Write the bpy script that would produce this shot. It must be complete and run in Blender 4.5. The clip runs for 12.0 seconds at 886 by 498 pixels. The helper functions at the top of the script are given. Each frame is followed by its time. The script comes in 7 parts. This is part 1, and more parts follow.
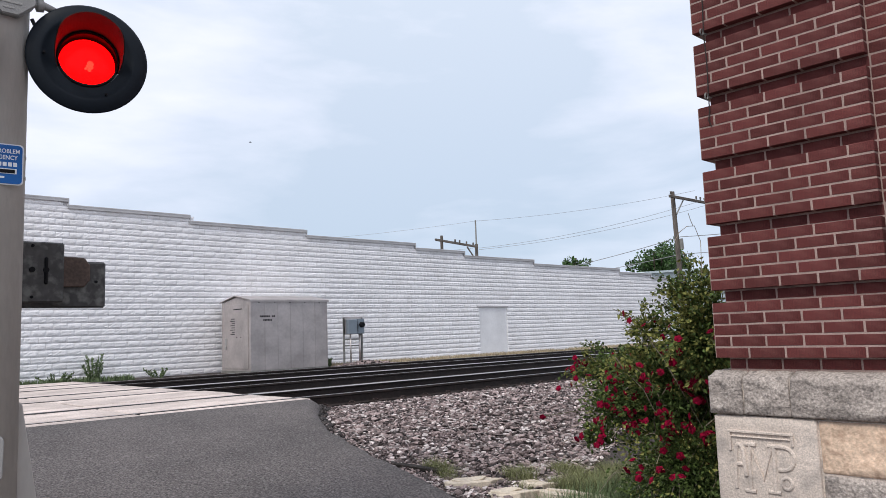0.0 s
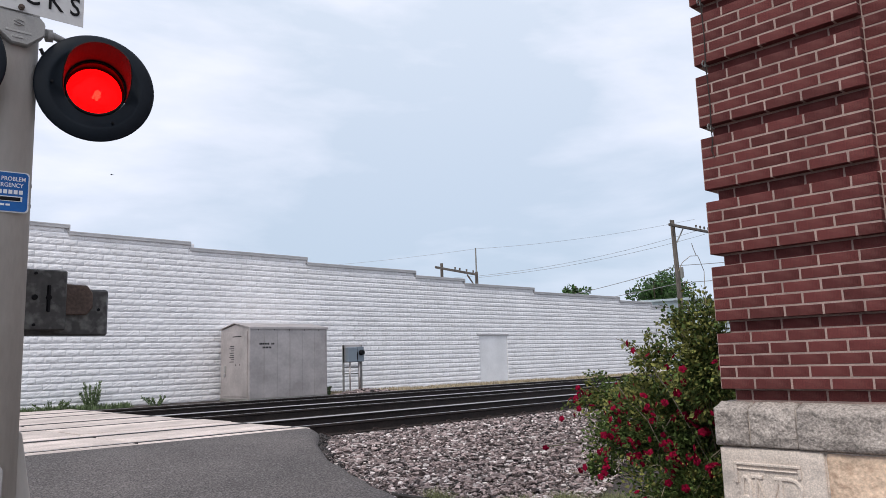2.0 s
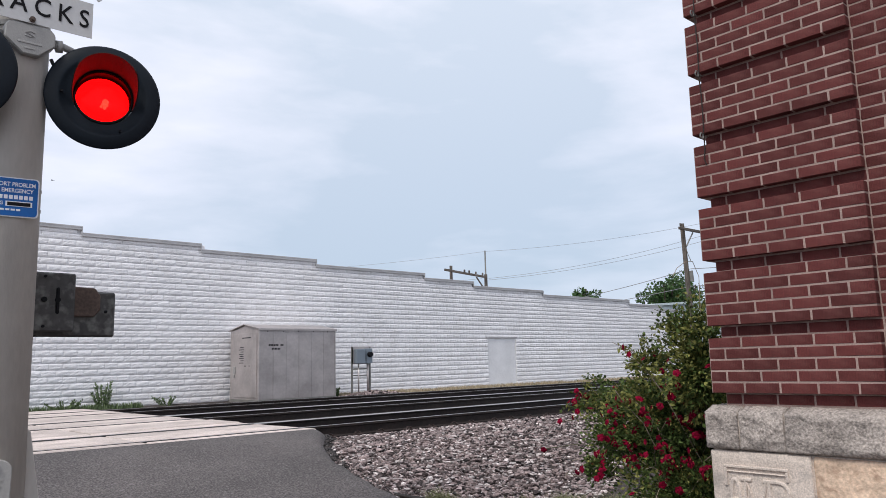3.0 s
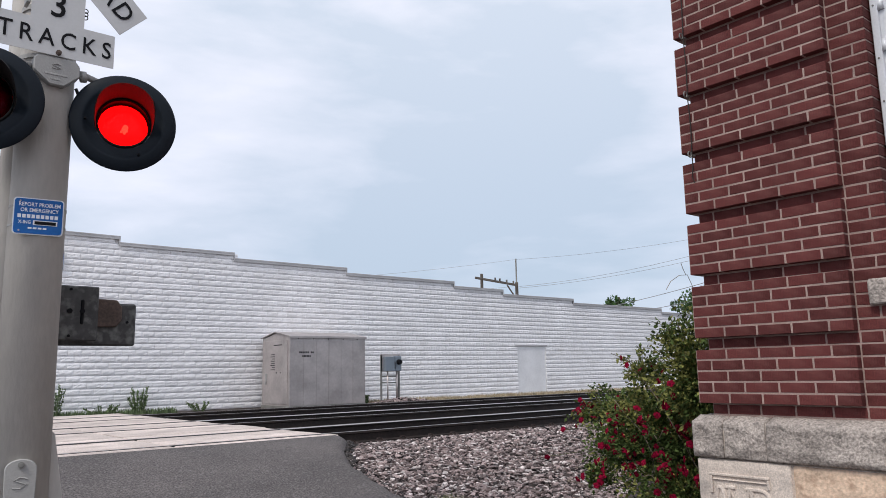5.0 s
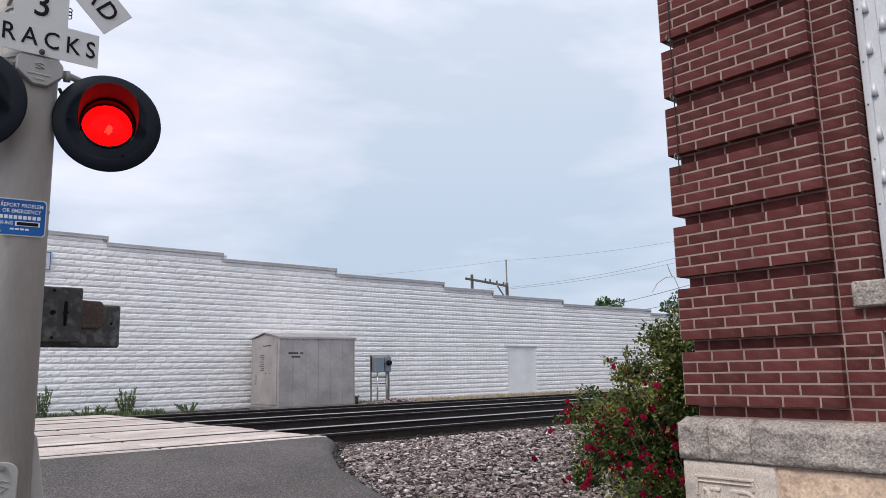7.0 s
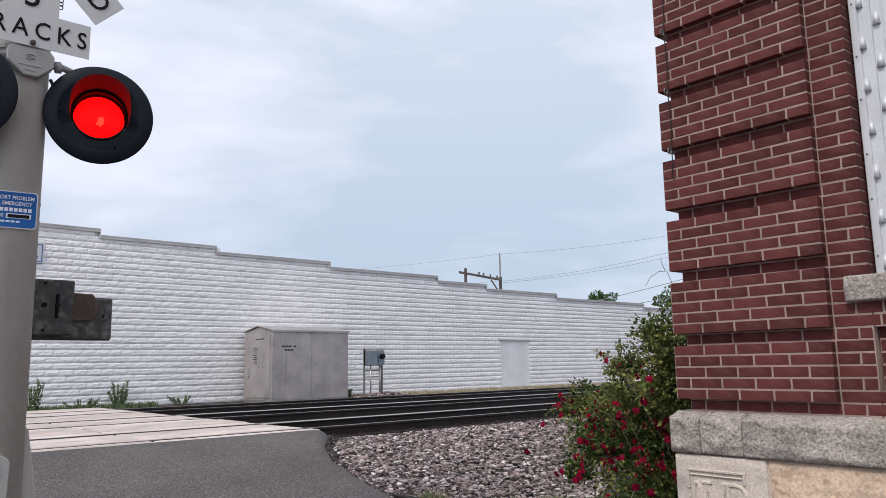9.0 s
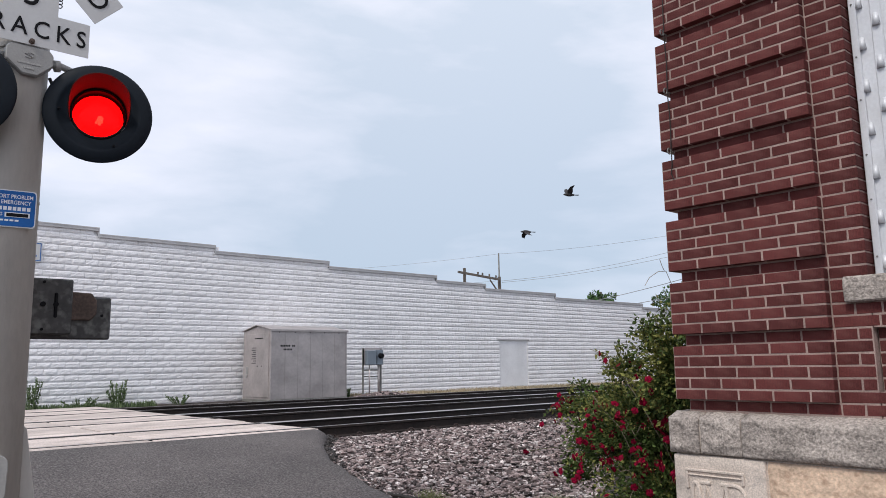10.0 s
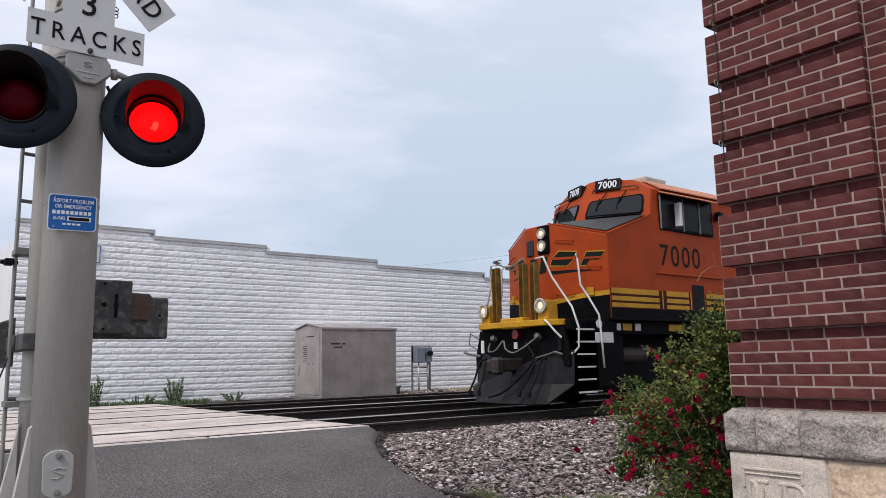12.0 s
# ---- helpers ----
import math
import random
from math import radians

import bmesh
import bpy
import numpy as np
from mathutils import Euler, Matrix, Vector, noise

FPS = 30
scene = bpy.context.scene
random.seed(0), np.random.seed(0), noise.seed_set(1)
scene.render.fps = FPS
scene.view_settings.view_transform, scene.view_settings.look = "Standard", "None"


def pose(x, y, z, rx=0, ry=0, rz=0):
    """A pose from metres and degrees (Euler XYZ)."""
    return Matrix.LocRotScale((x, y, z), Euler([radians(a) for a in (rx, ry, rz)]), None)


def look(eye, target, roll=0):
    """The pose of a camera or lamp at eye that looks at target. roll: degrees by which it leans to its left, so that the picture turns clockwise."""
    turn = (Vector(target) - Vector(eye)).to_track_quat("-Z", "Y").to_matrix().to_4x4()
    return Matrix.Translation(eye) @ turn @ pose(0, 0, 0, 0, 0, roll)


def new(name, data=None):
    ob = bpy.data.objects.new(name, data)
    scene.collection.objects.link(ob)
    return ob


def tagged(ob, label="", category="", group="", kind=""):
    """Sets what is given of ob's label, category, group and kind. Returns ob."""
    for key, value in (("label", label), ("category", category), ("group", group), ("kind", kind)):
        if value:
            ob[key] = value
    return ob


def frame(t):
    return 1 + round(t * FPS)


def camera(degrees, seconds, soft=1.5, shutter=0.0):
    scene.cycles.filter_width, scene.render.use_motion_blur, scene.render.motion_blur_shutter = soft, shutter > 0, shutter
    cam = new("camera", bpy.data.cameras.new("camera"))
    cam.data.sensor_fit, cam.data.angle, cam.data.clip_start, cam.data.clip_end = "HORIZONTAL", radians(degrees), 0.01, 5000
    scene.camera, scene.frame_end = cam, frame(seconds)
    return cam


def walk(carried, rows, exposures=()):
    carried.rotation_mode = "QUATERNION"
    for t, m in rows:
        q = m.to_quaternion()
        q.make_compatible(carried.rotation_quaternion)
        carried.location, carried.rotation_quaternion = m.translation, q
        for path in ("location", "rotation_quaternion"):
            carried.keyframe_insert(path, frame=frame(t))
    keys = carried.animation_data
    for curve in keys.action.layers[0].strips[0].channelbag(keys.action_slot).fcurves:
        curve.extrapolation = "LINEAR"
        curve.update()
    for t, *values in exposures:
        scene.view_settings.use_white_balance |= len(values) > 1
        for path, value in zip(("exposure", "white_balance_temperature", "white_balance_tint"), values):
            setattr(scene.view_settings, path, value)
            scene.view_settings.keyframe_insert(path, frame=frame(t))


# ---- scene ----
cam = camera(61.3, 12.0, soft=0.6)
PATH = [
    (0, (0.286, 0.018, 1.604), (1.647, 1.467, 1.826), -2.0),
    (0.5, (0.282, 0.018, 1.615), (1.644, 1.461, 1.868), -2.2),
    (1, (0.275, 0.024, 1.622), (1.635, 1.464, 1.899), -2.2),
    (1.5, (0.273, 0.028, 1.622), (1.632, 1.466, 1.913), -2.1),
    (2, (0.27, 0.036, 1.614), (1.627, 1.476, 1.909), -1.8),
    (2.5, (0.262, -0.003, 1.613), (1.611, 1.442, 1.91), -1.6),
    (4.5, (0.254, -0.401, 1.624), (1.528, 1.108, 1.943), -1.2),
    (5, (0.277, -0.421, 1.621), (1.541, 1.095, 1.944), -1.1),
    (5.5, (0.292, -0.421, 1.62), (1.554, 1.095, 1.946), -1.1),
    (6, (0.299, -0.429, 1.623), (1.567, 1.082, 1.952), -1.1),
    (6.5, (0.3, -0.431, 1.629), (1.577, 1.073, 1.956), -1.1),
    (7, (0.304, -0.43, 1.629), (1.586, 1.069, 1.953), -1.1),
    (9, (0.308, -0.428, 1.629), (1.605, 1.063, 1.936), -1.0),
    (9.5, (0.307, -0.422, 1.628), (1.607, 1.067, 1.935), -1.0),
    (10, (0.308, -0.425, 1.63), (1.607, 1.064, 1.936), -0.9),
    (10.5, (0.309, -0.427, 1.629), (1.609, 1.062, 1.935), -1.0),
    (11, (0.308, -0.427, 1.632), (1.601, 1.069, 1.937), -1.0),
    (11.5, (0.306, -0.428, 1.632), (1.565, 1.096, 1.936), -1.0),
    (12, (0.297, -0.43, 1.632), (1.499, 1.14, 1.933), -1.1),
]
walk(cam, [(t, look(eye, target, roll)) for t, eye, target, roll in PATH],
     exposures=((0, 0.06), (2.5, 0.0), (4.5, -0.05), (10.5, -0.05), (12, -0.08)))

# ---- world and sun ----
world = bpy.data.worlds.new("overcast_sky")
scene.world = world
world.use_nodes = True
wn = world.node_tree
wn.nodes.clear()


def wnode(kind, **props):
    n = wn.nodes.new(kind)
    for k, v in props.items():
        n.inputs[k].default_value = v
    return n


SUN_ELEV, SUN_ROT = 50, 254
sky = wn.nodes.new("ShaderNodeTexSky")
sky.sky_type = "NISHITA"
sky.sun_disc = False
sky.sun_elevation, sky.sun_rotation = radians(SUN_ELEV), radians(SUN_ROT)
sky_dim = wn.nodes.new("ShaderNodeVectorMath")
sky_dim.operation = "SCALE"
sky_dim.inputs["Scale"].default_value = 0.10
coord = wn.nodes.new("ShaderNodeTexCoord")
# the cloud deck lies flat: stretch the directions sideways
stretch = wn.nodes.new("ShaderNodeMapping")
stretch.inputs["Scale"].default_value = (1.0, 1.0, 3.2)
clouds = wnode("ShaderNodeTexNoise", Scale=2.3, Detail=8.0, Roughness=0.5, Distortion=0.25)
ramp = wn.nodes.new("ShaderNodeValToRGB")
ramp.color_ramp.elements[0].position, ramp.color_ramp.elements[0].color = 0.40, (0.51, 0.59, 0.715, 1)
ramp.color_ramp.elements[1].position, ramp.color_ramp.elements[1].color = 0.70, (0.86, 0.865, 0.985, 1)
# brighter towards the zenith, hazy blue at the horizon
sep = wn.nodes.new("ShaderNodeSeparateXYZ")
up = wnode("ShaderNodeMapRange")
up.inputs["From Min"].default_value, up.inputs["From Max"].default_value = 0.0, 0.45
lift = wn.nodes.new("ShaderNodeValToRGB")
lift.color_ramp.elements[0].color = (0.90, 0.96, 1.0, 1)
lift.color_ramp.elements[1].color = (1.37, 1.32, 1.27, 1)
times_ = wn.nodes.new("ShaderNodeVectorMath")
times_.operation = "MULTIPLY"
mix = wn.nodes.new("ShaderNodeMix")
mix.data_type = "RGBA"
mix.inputs["Factor"].default_value = 0.88
back = wnode("ShaderNodeBackground", Strength=1.1)
wout = wn.nodes.new("ShaderNodeOutputWorld")
wl = wn.links.new
wl(coord.outputs["Generated"], stretch.inputs["Vector"])
wl(stretch.outputs["Vector"], clouds.inputs["Vector"])
wl(clouds.outputs["Fac"], ramp.inputs["Fac"])
wl(coord.outputs["Generated"], sep.inputs["Vector"])
wl(sep.outputs["Z"], up.inputs["Value"])
wl(up.outputs["Result"], lift.inputs["Fac"])
wl(ramp.outputs["Color"], times_.inputs[0])
wl(lift.outputs["Color"], times_.inputs[1])
wl(sky.outputs["Color"], sky_dim.inputs[0])
wl(sky_dim.outputs["Vector"], mix.inputs["A"])
wl(times_.outputs["Vector"], mix.inputs["B"])
wl(mix.outputs["Result"], back.inputs["Color"])
wl(back.outputs["Background"], wout.inputs["Surface"])

sun = new("sun", bpy.data.lights.new("sun", "SUN"))
sun.data.energy, sun.data.angle, sun.data.color = 2.1, radians(14), (1.0, 0.96, 0.9)
sun.matrix_world = look((-51.5, -14.8, 64), (0, 0, 0))

# ---- materials ----
MATS = {}


def material(name, color, rough=0.6, metal=0.0, grain=0.0, scale=60.0, blotch=0.0, blotch_scale=2.0, bump=0.0, bump_scale=80.0,
             island=0.0, spec=0.5, dirt=None, dirt_amount=0.0, dirt_scale=3.0, stretch_z=1.0, coat=0.0):
    """A surface with grain and blotches at two scales, random tone from piece to piece, stains and fine relief."""
    if name in MATS:
        return MATS[name]
    m = bpy.data.materials.new(name)
    m.use_nodes = True
    t = m.node_tree
    b = t.nodes["Principled BSDF"]
    b.inputs["Roughness"].default_value, b.inputs["Metallic"].default_value = rough, metal
    b.inputs["Specular IOR Level"].default_value = spec
    b.inputs["Coat Weight"].default_value = coat
    co = t.nodes.new("ShaderNodeTexCoord")
    mp = t.nodes.new("ShaderNodeMapping")
    mp.inputs["Scale"].default_value = (1, 1, stretch_z)
    t.links.new(co.outputs["Object"], mp.inputs["Vector"])
    vec = mp.outputs["Vector"]
    rgb = t.nodes.new("ShaderNodeRGB")
    rgb.outputs[0].default_value = (*color, 1)
    col = rgb.outputs[0]

    def value_mix(source, low, high, c, span=(0.33, 0.67)):
        r = t.nodes.new("ShaderNodeMapRange")
        r.inputs["From Min"].default_value, r.inputs["From Max"].default_value = span
        r.inputs["To Min"].default_value, r.inputs["To Max"].default_value = low, high
        t.links.new(source, r.inputs["Value"])
        h = t.nodes.new("ShaderNodeHueSaturation")
        t.links.new(r.outputs["Result"], h.inputs["Value"])
        t.links.new(c, h.inputs["Color"])
        return h.outputs["Color"]

    def noise_at(s, detail=4):
        n = t.nodes.new("ShaderNodeTexNoise")
        n.inputs["Scale"].default_value, n.inputs["Detail"].default_value = s, detail
        t.links.new(vec, n.inputs["Vector"])
        return n.outputs["Fac"]

    if grain:
        col = value_mix(noise_at(scale), 1 - grain, 1 + grain, col)
    if blotch:
        col = value_mix(noise_at(blotch_scale), 1 - blotch, 1 + blotch, col)
    if island:
        oi = t.nodes.new("ShaderNodeObjectInfo")
        ge = t.nodes.new("ShaderNodeNewGeometry")
        ad = t.nodes.new("ShaderNodeMath")
        ad.operation = "ADD"
        fr = t.nodes.new("ShaderNodeMath")
        fr.operation = "FRACT"
        t.links.new(oi.outputs["Random"], ad.inputs[0])
        t.links.new(ge.outputs["Random Per Island"], ad.inputs[1])
        t.links.new(ad.outputs[0], fr.inputs[0])
        col = value_mix(fr.outputs[0], 1 - island, 1 + island, col, (0.0, 1.0))
    if dirt:
        n = noise_at(dirt_scale, 8)
        r = t.nodes.new("ShaderNodeMapRange")
        r.inputs["From Min"].default_value, r.inputs["From Max"].default_value = 0.5, 0.72
        r.inputs["To Max"].default_value = dirt_amount
        t.links.new(n, r.inputs["Value"])
        x = t.nodes.new("ShaderNodeMix")
        x.data_type = "RGBA"
        t.links.new(r.outputs["Result"], x.inputs["Factor"])
        t.links.new(col, x.inputs["A"])
        x.inputs["B"].default_value = (*dirt, 1)
        col = x.outputs["Result"]
    t.links.new(col, b.inputs["Base Color"])
    if bump:
        bp = t.nodes.new("ShaderNodeBump")
        bp.inputs["Strength"].default_value, bp.inputs["Distance"].default_value = bump, 0.02
        t.links.new(noise_at(bump_scale, 6), bp.inputs["Height"])
        t.links.new(bp.outputs["Normal"], b.inputs["Normal"])
    MATS[name] = m
    return m


def glowing(name, color, strength):
    m = material(name, color, 0.3)
    b = m.node_tree.nodes["Principled BSDF"]
    b.inputs["Emission Color"].default_value, b.inputs["Emission Strength"].default_value = (*color, 1), strength
    return m


# ---- mesh helpers ----
def mesh_of(name, bm, mat, smooth=False):
    me = bpy.data.meshes.new(name)
    bm.to_mesh(me)
    bm.free()
    for m in (mat if isinstance(mat, (list, tuple)) else (mat,)):
        me.materials.append(m)
    if smooth:
        for p in me.polygons:
            p.use_smooth = True
    return me


def part(name, bm, mat, parent, label="", smooth=False, m=None):
    ob = new(name, mesh_of(name, bm, mat, smooth))
    ob.parent = parent
    if m is not None:
        ob.matrix_basis = m
    return tagged(ob, label)


def thing(name, m, label, category, group="", kind=""):
    ob = new(name)
    ob.empty_display_size = 0.1
    ob.matrix_basis = m
    return tagged(ob, label, category, group, kind)


def box(bm, lo, hi, bevel=0.0, m=None, seg=1):
    """An axis-aligned block between two corners, with its edges bevelled."""
    size = [b - a for a, b in zip(lo, hi)]
    mid = [(a + b) / 2 for a, b in zip(lo, hi)]
    r = bmesh.ops.create_cube(bm, size=1.0, matrix=Matrix.Translation(mid) @ Matrix.Diagonal((*size, 1)))
    verts = r["verts"]
    if bevel:
        edges = list({e for v in verts for e in v.link_edges})
        g = bmesh.ops.bevel(bm, geom=edges, offset=bevel, segments=seg, affect="EDGES", profile=0.6)
        verts = list({v for f in g["faces"] for v in f.verts} | {v for v in verts if v.is_valid})
    if m is not None:
        bmesh.ops.transform(bm, matrix=m, verts=verts)
    return bm


def tube(bm, a, b, r, r2=None, seg=12, cap=True):
    """A round bar from a to b."""
    a, b = Vector(a), Vector(b)
    d = b - a
    m = Matrix.Translation((a + b) / 2) @ d.to_track_quat("Z", "Y").to_matrix().to_4x4()
    bmesh.ops.create_cone(bm, cap_ends=cap, segments=seg, radius1=r, radius2=r if r2 is None else r2, depth=d.length, matrix=m)
    return bm


def pipe(bm, pts, r, seg=8):
    """A bent bar through points, with mitred joints."""
    pts = [Vector(p) for p in pts]
    rings = []
    ref = Vector((0.31, 0.22, 0.92)).normalized()
    for i, p in enumerate(pts):
        d = (pts[min(i + 1, len(pts) - 1)] - pts[max(i - 1, 0)]).normalized()
        u = d.cross(ref)
        if u.length < 0.05:
            u = d.cross(Vector((1, 0, 0)))
        u.normalize()
        w = d.cross(u).normalized()
        rings.append([bm.verts.new(p + r * (math.cos(a) * u + math.sin(a) * w)) for a in (2 * math.pi * k / seg for k in range(seg))])
    for a, b in zip(rings, rings[1:]):
        for k in range(seg):
            bm.faces.new((a[k], a[(k + 1) % seg], b[(k + 1) % seg], b[k]))
    bm.faces.new(rings[0])
    bm.faces.new(rings[-1][::-1])
    bmesh.ops.recalc_face_normals(bm, faces=bm.faces[:])
    return bm


def prism(bm, outline, d0, d1, axis="y", bevel=0.0):
    """An outline in the plane across an axis, drawn out from d0 to d1 along it."""
    def at(p, d):
        return {"x": (d, p[0], p[1]), "y": (p[0], d, p[1]), "z": (p[0], p[1], d)}[axis]
    a = [bm.verts.new(at(p, d0)) for p in outline]
    b = [bm.verts.new(at(p, d1)) for p in outline]
    n = len(outline)
    fs = [bm.faces.new(a), bm.faces.new(b[::-1])]
    for k in range(n):
        fs.append(bm.faces.new((a[k], b[k], b[(k + 1) % n], a[(k + 1) % n])))
    bmesh.ops.recalc_face_normals(bm, faces=fs)
    if bevel:
        edges = list({e for f in fs for e in f.edges})
        bmesh.ops.bevel(bm, geom=edges, offset=bevel, segments=1, affect="EDGES")
    return bm


def lathe(bm, profile, seg=40, m=None):
    """A profile of (radius, height) turned round z."""
    rings = []
    for r, h in profile:
        if r < 1e-5:
            rings.append([bm.verts.new((0, 0, h))])
        else:
            rings.append([bm.verts.new((r * math.cos(a), r * math.sin(a), h)) for a in (2 * math.pi * k / seg for k in range(seg))])
    fs = []
    for a, b in zip(rings, rings[1:]):
        for k in range(seg):
            l = (k + 1) % seg
            if len(a) == 1:
                fs.append(bm.faces.new((a[0], b[l], b[k])))
            elif len(b) == 1:
                fs.append(bm.faces.new((a[k], a[l], b[0])))
            else:
                fs.append(bm.faces.new((a[k], a[l], b[l], b[k])))
    bmesh.ops.recalc_face_normals(bm, faces=fs)
    if m is not None:
        bmesh.ops.transform(bm, matrix=m, verts=list({v for f in fs for v in f.verts}))
    return bm


def swoop(points, n=5):
    """A smooth line through the points."""
    p = [Vector(q) for q in points]
    p = [p[0] * 2 - p[1]] + p + [p[-1] * 2 - p[-2]]
    out = []
    for a, b, c, d in zip(p, p[1:], p[2:], p[3:]):
        for k in range(n):
            u = k / n
            out.append(0.5 * (2 * b + (c - a) * u + (2 * a - 5 * b + 4 * c - d) * u * u + (3 * b - a - 3 * c + d) * u ** 3))
    return out + [p[-2]]


def B():
    return bmesh.new()


def writing(name, text, size, mat, parent, m, label="", extrude=0.001, align="CENTER", stretch=1.0, slant=0.0, spacing=1.0, bold=0.0):
    """Raised lettering in the built-in font, as a mesh."""
    cu = bpy.data.curves.new(name, "FONT")
    cu.body, cu.size, cu.extrude, cu.align_x, cu.align_y = text, size, extrude, align, "CENTER"
    cu.shear, cu.space_character, cu.offset, cu.resolution_u = slant, spacing, bold, 3
    tmp = bpy.data.objects.new(name, cu)
    scene.collection.objects.link(tmp)
    dg = bpy.context.evaluated_depsgraph_get()
    me = bpy.data.meshes.new_from_object(tmp.evaluated_get(dg))
    bpy.data.objects.remove(tmp)
    bpy.data.curves.remove(cu)
    me.transform(Matrix.Diagonal((stretch, 1, 1, 1)))
    me.materials.clear()
    me.materials.append(mat)
    me.name = name
    ob = new(name, me)
    ob.parent = parent
    ob.matrix_basis = m
    return tagged(ob, label)

# ---- surfaces ----
M_ASPHALT = material("asphalt", (0.088, 0.075, 0.072), 0.9, grain=0.75, scale=60, blotch=0.22, blotch_scale=0.9, bump=0.8, bump_scale=70,
                     dirt=(0.25, 0.232, 0.228), dirt_amount=0.7, dirt_scale=42)
# colour darkened so that gaps between the ballast stones look shaded
M_SOIL = material("gravelly_soil", (0.05, 0.039, 0.035), 0.95, grain=0.5, scale=40, blotch=0.3, blotch_scale=1.5, bump=1.0, bump_scale=30)
M_STONE = material("ballast_stone", (0.215, 0.168, 0.162), 0.85, grain=0.35, scale=60, island=0.95, bump=0.5, bump_scale=60)
M_PALE_STONE = material("pale_ballast_stone", (0.56, 0.5, 0.485), 0.85, grain=0.3, scale=60, island=0.4, bump=0.5, bump_scale=60)
M_CRUMB = material("asphalt_crumb", (0.05, 0.044, 0.043), 0.9, grain=0.4, scale=60, island=0.7, bump=0.5, bump_scale=60)
M_DARK_BED = material("dark_ballast", (0.018, 0.015, 0.014), 0.9, grain=0.4, scale=30, island=0.5, bump=0.8, bump_scale=25)
M_RAIL_SIDE = material("rusty_rail", (0.020, 0.013, 0.011), 0.75, grain=0.3, scale=20, blotch=0.3, blotch_scale=3, bump=0.3)
M_RAIL_TOP = material("polished_rail", (0.54, 0.515, 0.50), 0.33, metal=1.0, grain=0.08, scale=30)
M_TIE = material("creosoted_tie", (0.022, 0.017, 0.014), 0.9, grain=0.4, scale=25, island=0.3, bump=0.8, bump_scale=20, dirt=(0.07, 0.055, 0.048), dirt_amount=0.4)
M_CLIP = material("brown_rusty_clip", (0.045, 0.029, 0.026), 0.8, grain=0.3, scale=40, island=0.3)
M_PANEL = material("pale_crossing_panel", (0.57, 0.485, 0.44), 0.85, grain=0.2, scale=40, blotch=0.2, blotch_scale=1.6, island=0.16, bump=0.6, bump_scale=40,
                   dirt=(0.22, 0.175, 0.15), dirt_amount=0.55, dirt_scale=3.2)
M_RUBBER = material("black_rubber", (0.025, 0.025, 0.027), 0.8, grain=0.2)
M_BLOCK = material("white_painted_block", (0.88, 0.865, 0.87), 0.65, grain=0.05, scale=25, island=0.05, blotch=0.04, blotch_scale=0.5, bump=0.5, bump_scale=22,
                   dirt=(0.64, 0.61, 0.58), dirt_amount=0.28, dirt_scale=1.6)
M_JOINT = material("white_painted_joint", (0.74, 0.73, 0.74), 0.8, grain=0.1, scale=30, blotch=0.08)
M_COPING = material("grey_coping_metal", (0.45, 0.44, 0.445), 0.5, metal=0.1, blotch=0.12, blotch_scale=1.0)
M_PLASTER = material("white_painted_infill", (0.83, 0.825, 0.83), 0.7, grain=0.04, scale=20, blotch=0.06, blotch_scale=1.4, bump=0.2)
M_BRICK = material("dark_red_brick", (0.104, 0.0275, 0.0255), 0.85, grain=0.26, scale=150, blotch=0.18, blotch_scale=9, island=0.24, bump=0.18, bump_scale=200,
                   dirt=(0.18, 0.082, 0.073), dirt_amount=0.3, dirt_scale=14, spec=0.25)
M_MORTAR = material("pinkish_mortar", (0.34, 0.245, 0.215), 0.95, grain=0.2, scale=150, blotch=0.2, blotch_scale=5, bump=0.3, bump_scale=250)
# the dirt colour here paints the dark pits of the stone
M_LIME = material("weathered_limestone", (0.37, 0.322, 0.288), 0.92, grain=0.32, scale=85, blotch=0.24, blotch_scale=4, island=0.1, bump=0.7, bump_scale=50,
                  dirt=(0.11, 0.098, 0.09), dirt_amount=0.7, dirt_scale=42, spec=0.15)
M_CARVED = material("carved_limestone", (0.59, 0.505, 0.44), 0.92, grain=0.2, scale=110, blotch=0.14, blotch_scale=4, bump=0.3, bump_scale=70,
                    dirt=(0.27, 0.24, 0.22), dirt_amount=0.75, dirt_scale=8, spec=0.2)
M_TAN = material("tan_sandstone", (0.70, 0.52, 0.385), 0.92, grain=0.16, scale=60, blotch=0.2, blotch_scale=5, island=0.1, bump=0.7, bump_scale=24,
                 dirt=(0.36, 0.22, 0.15), dirt_amount=0.7, dirt_scale=20, spec=0.15)
M_SLAB = material("cream_stone_slab", (0.60, 0.52, 0.42), 0.92, grain=0.15, scale=50, blotch=0.2, blotch_scale=5, bump=0.5, bump_scale=30,
                  dirt=(0.34, 0.27, 0.2), dirt_amount=0.5, dirt_scale=6)
M_SHUTTER = material("white_enamel_shutter", (0.66, 0.665, 0.69), 0.4, metal=0.1, grain=0.04, blotch=0.08, blotch_scale=3, dirt=(0.4, 0.38, 0.36), dirt_amount=0.3, dirt_scale=6)

RAIL_TOP = 0.70
TRACKS = (10.72, 14.42, 18.1)
PANEL_END = 6.47
rnd = random.Random(7)


def lerp(points, v):
    """Piecewise linear through (v, value) pairs."""
    if v <= points[0][0]:
        return points[0][1]
    for (a, p), (b, q) in zip(points, points[1:]):
        if v <= b:
            return p + (q - p) * (v - a) / (b - a)
    return points[-1][1]


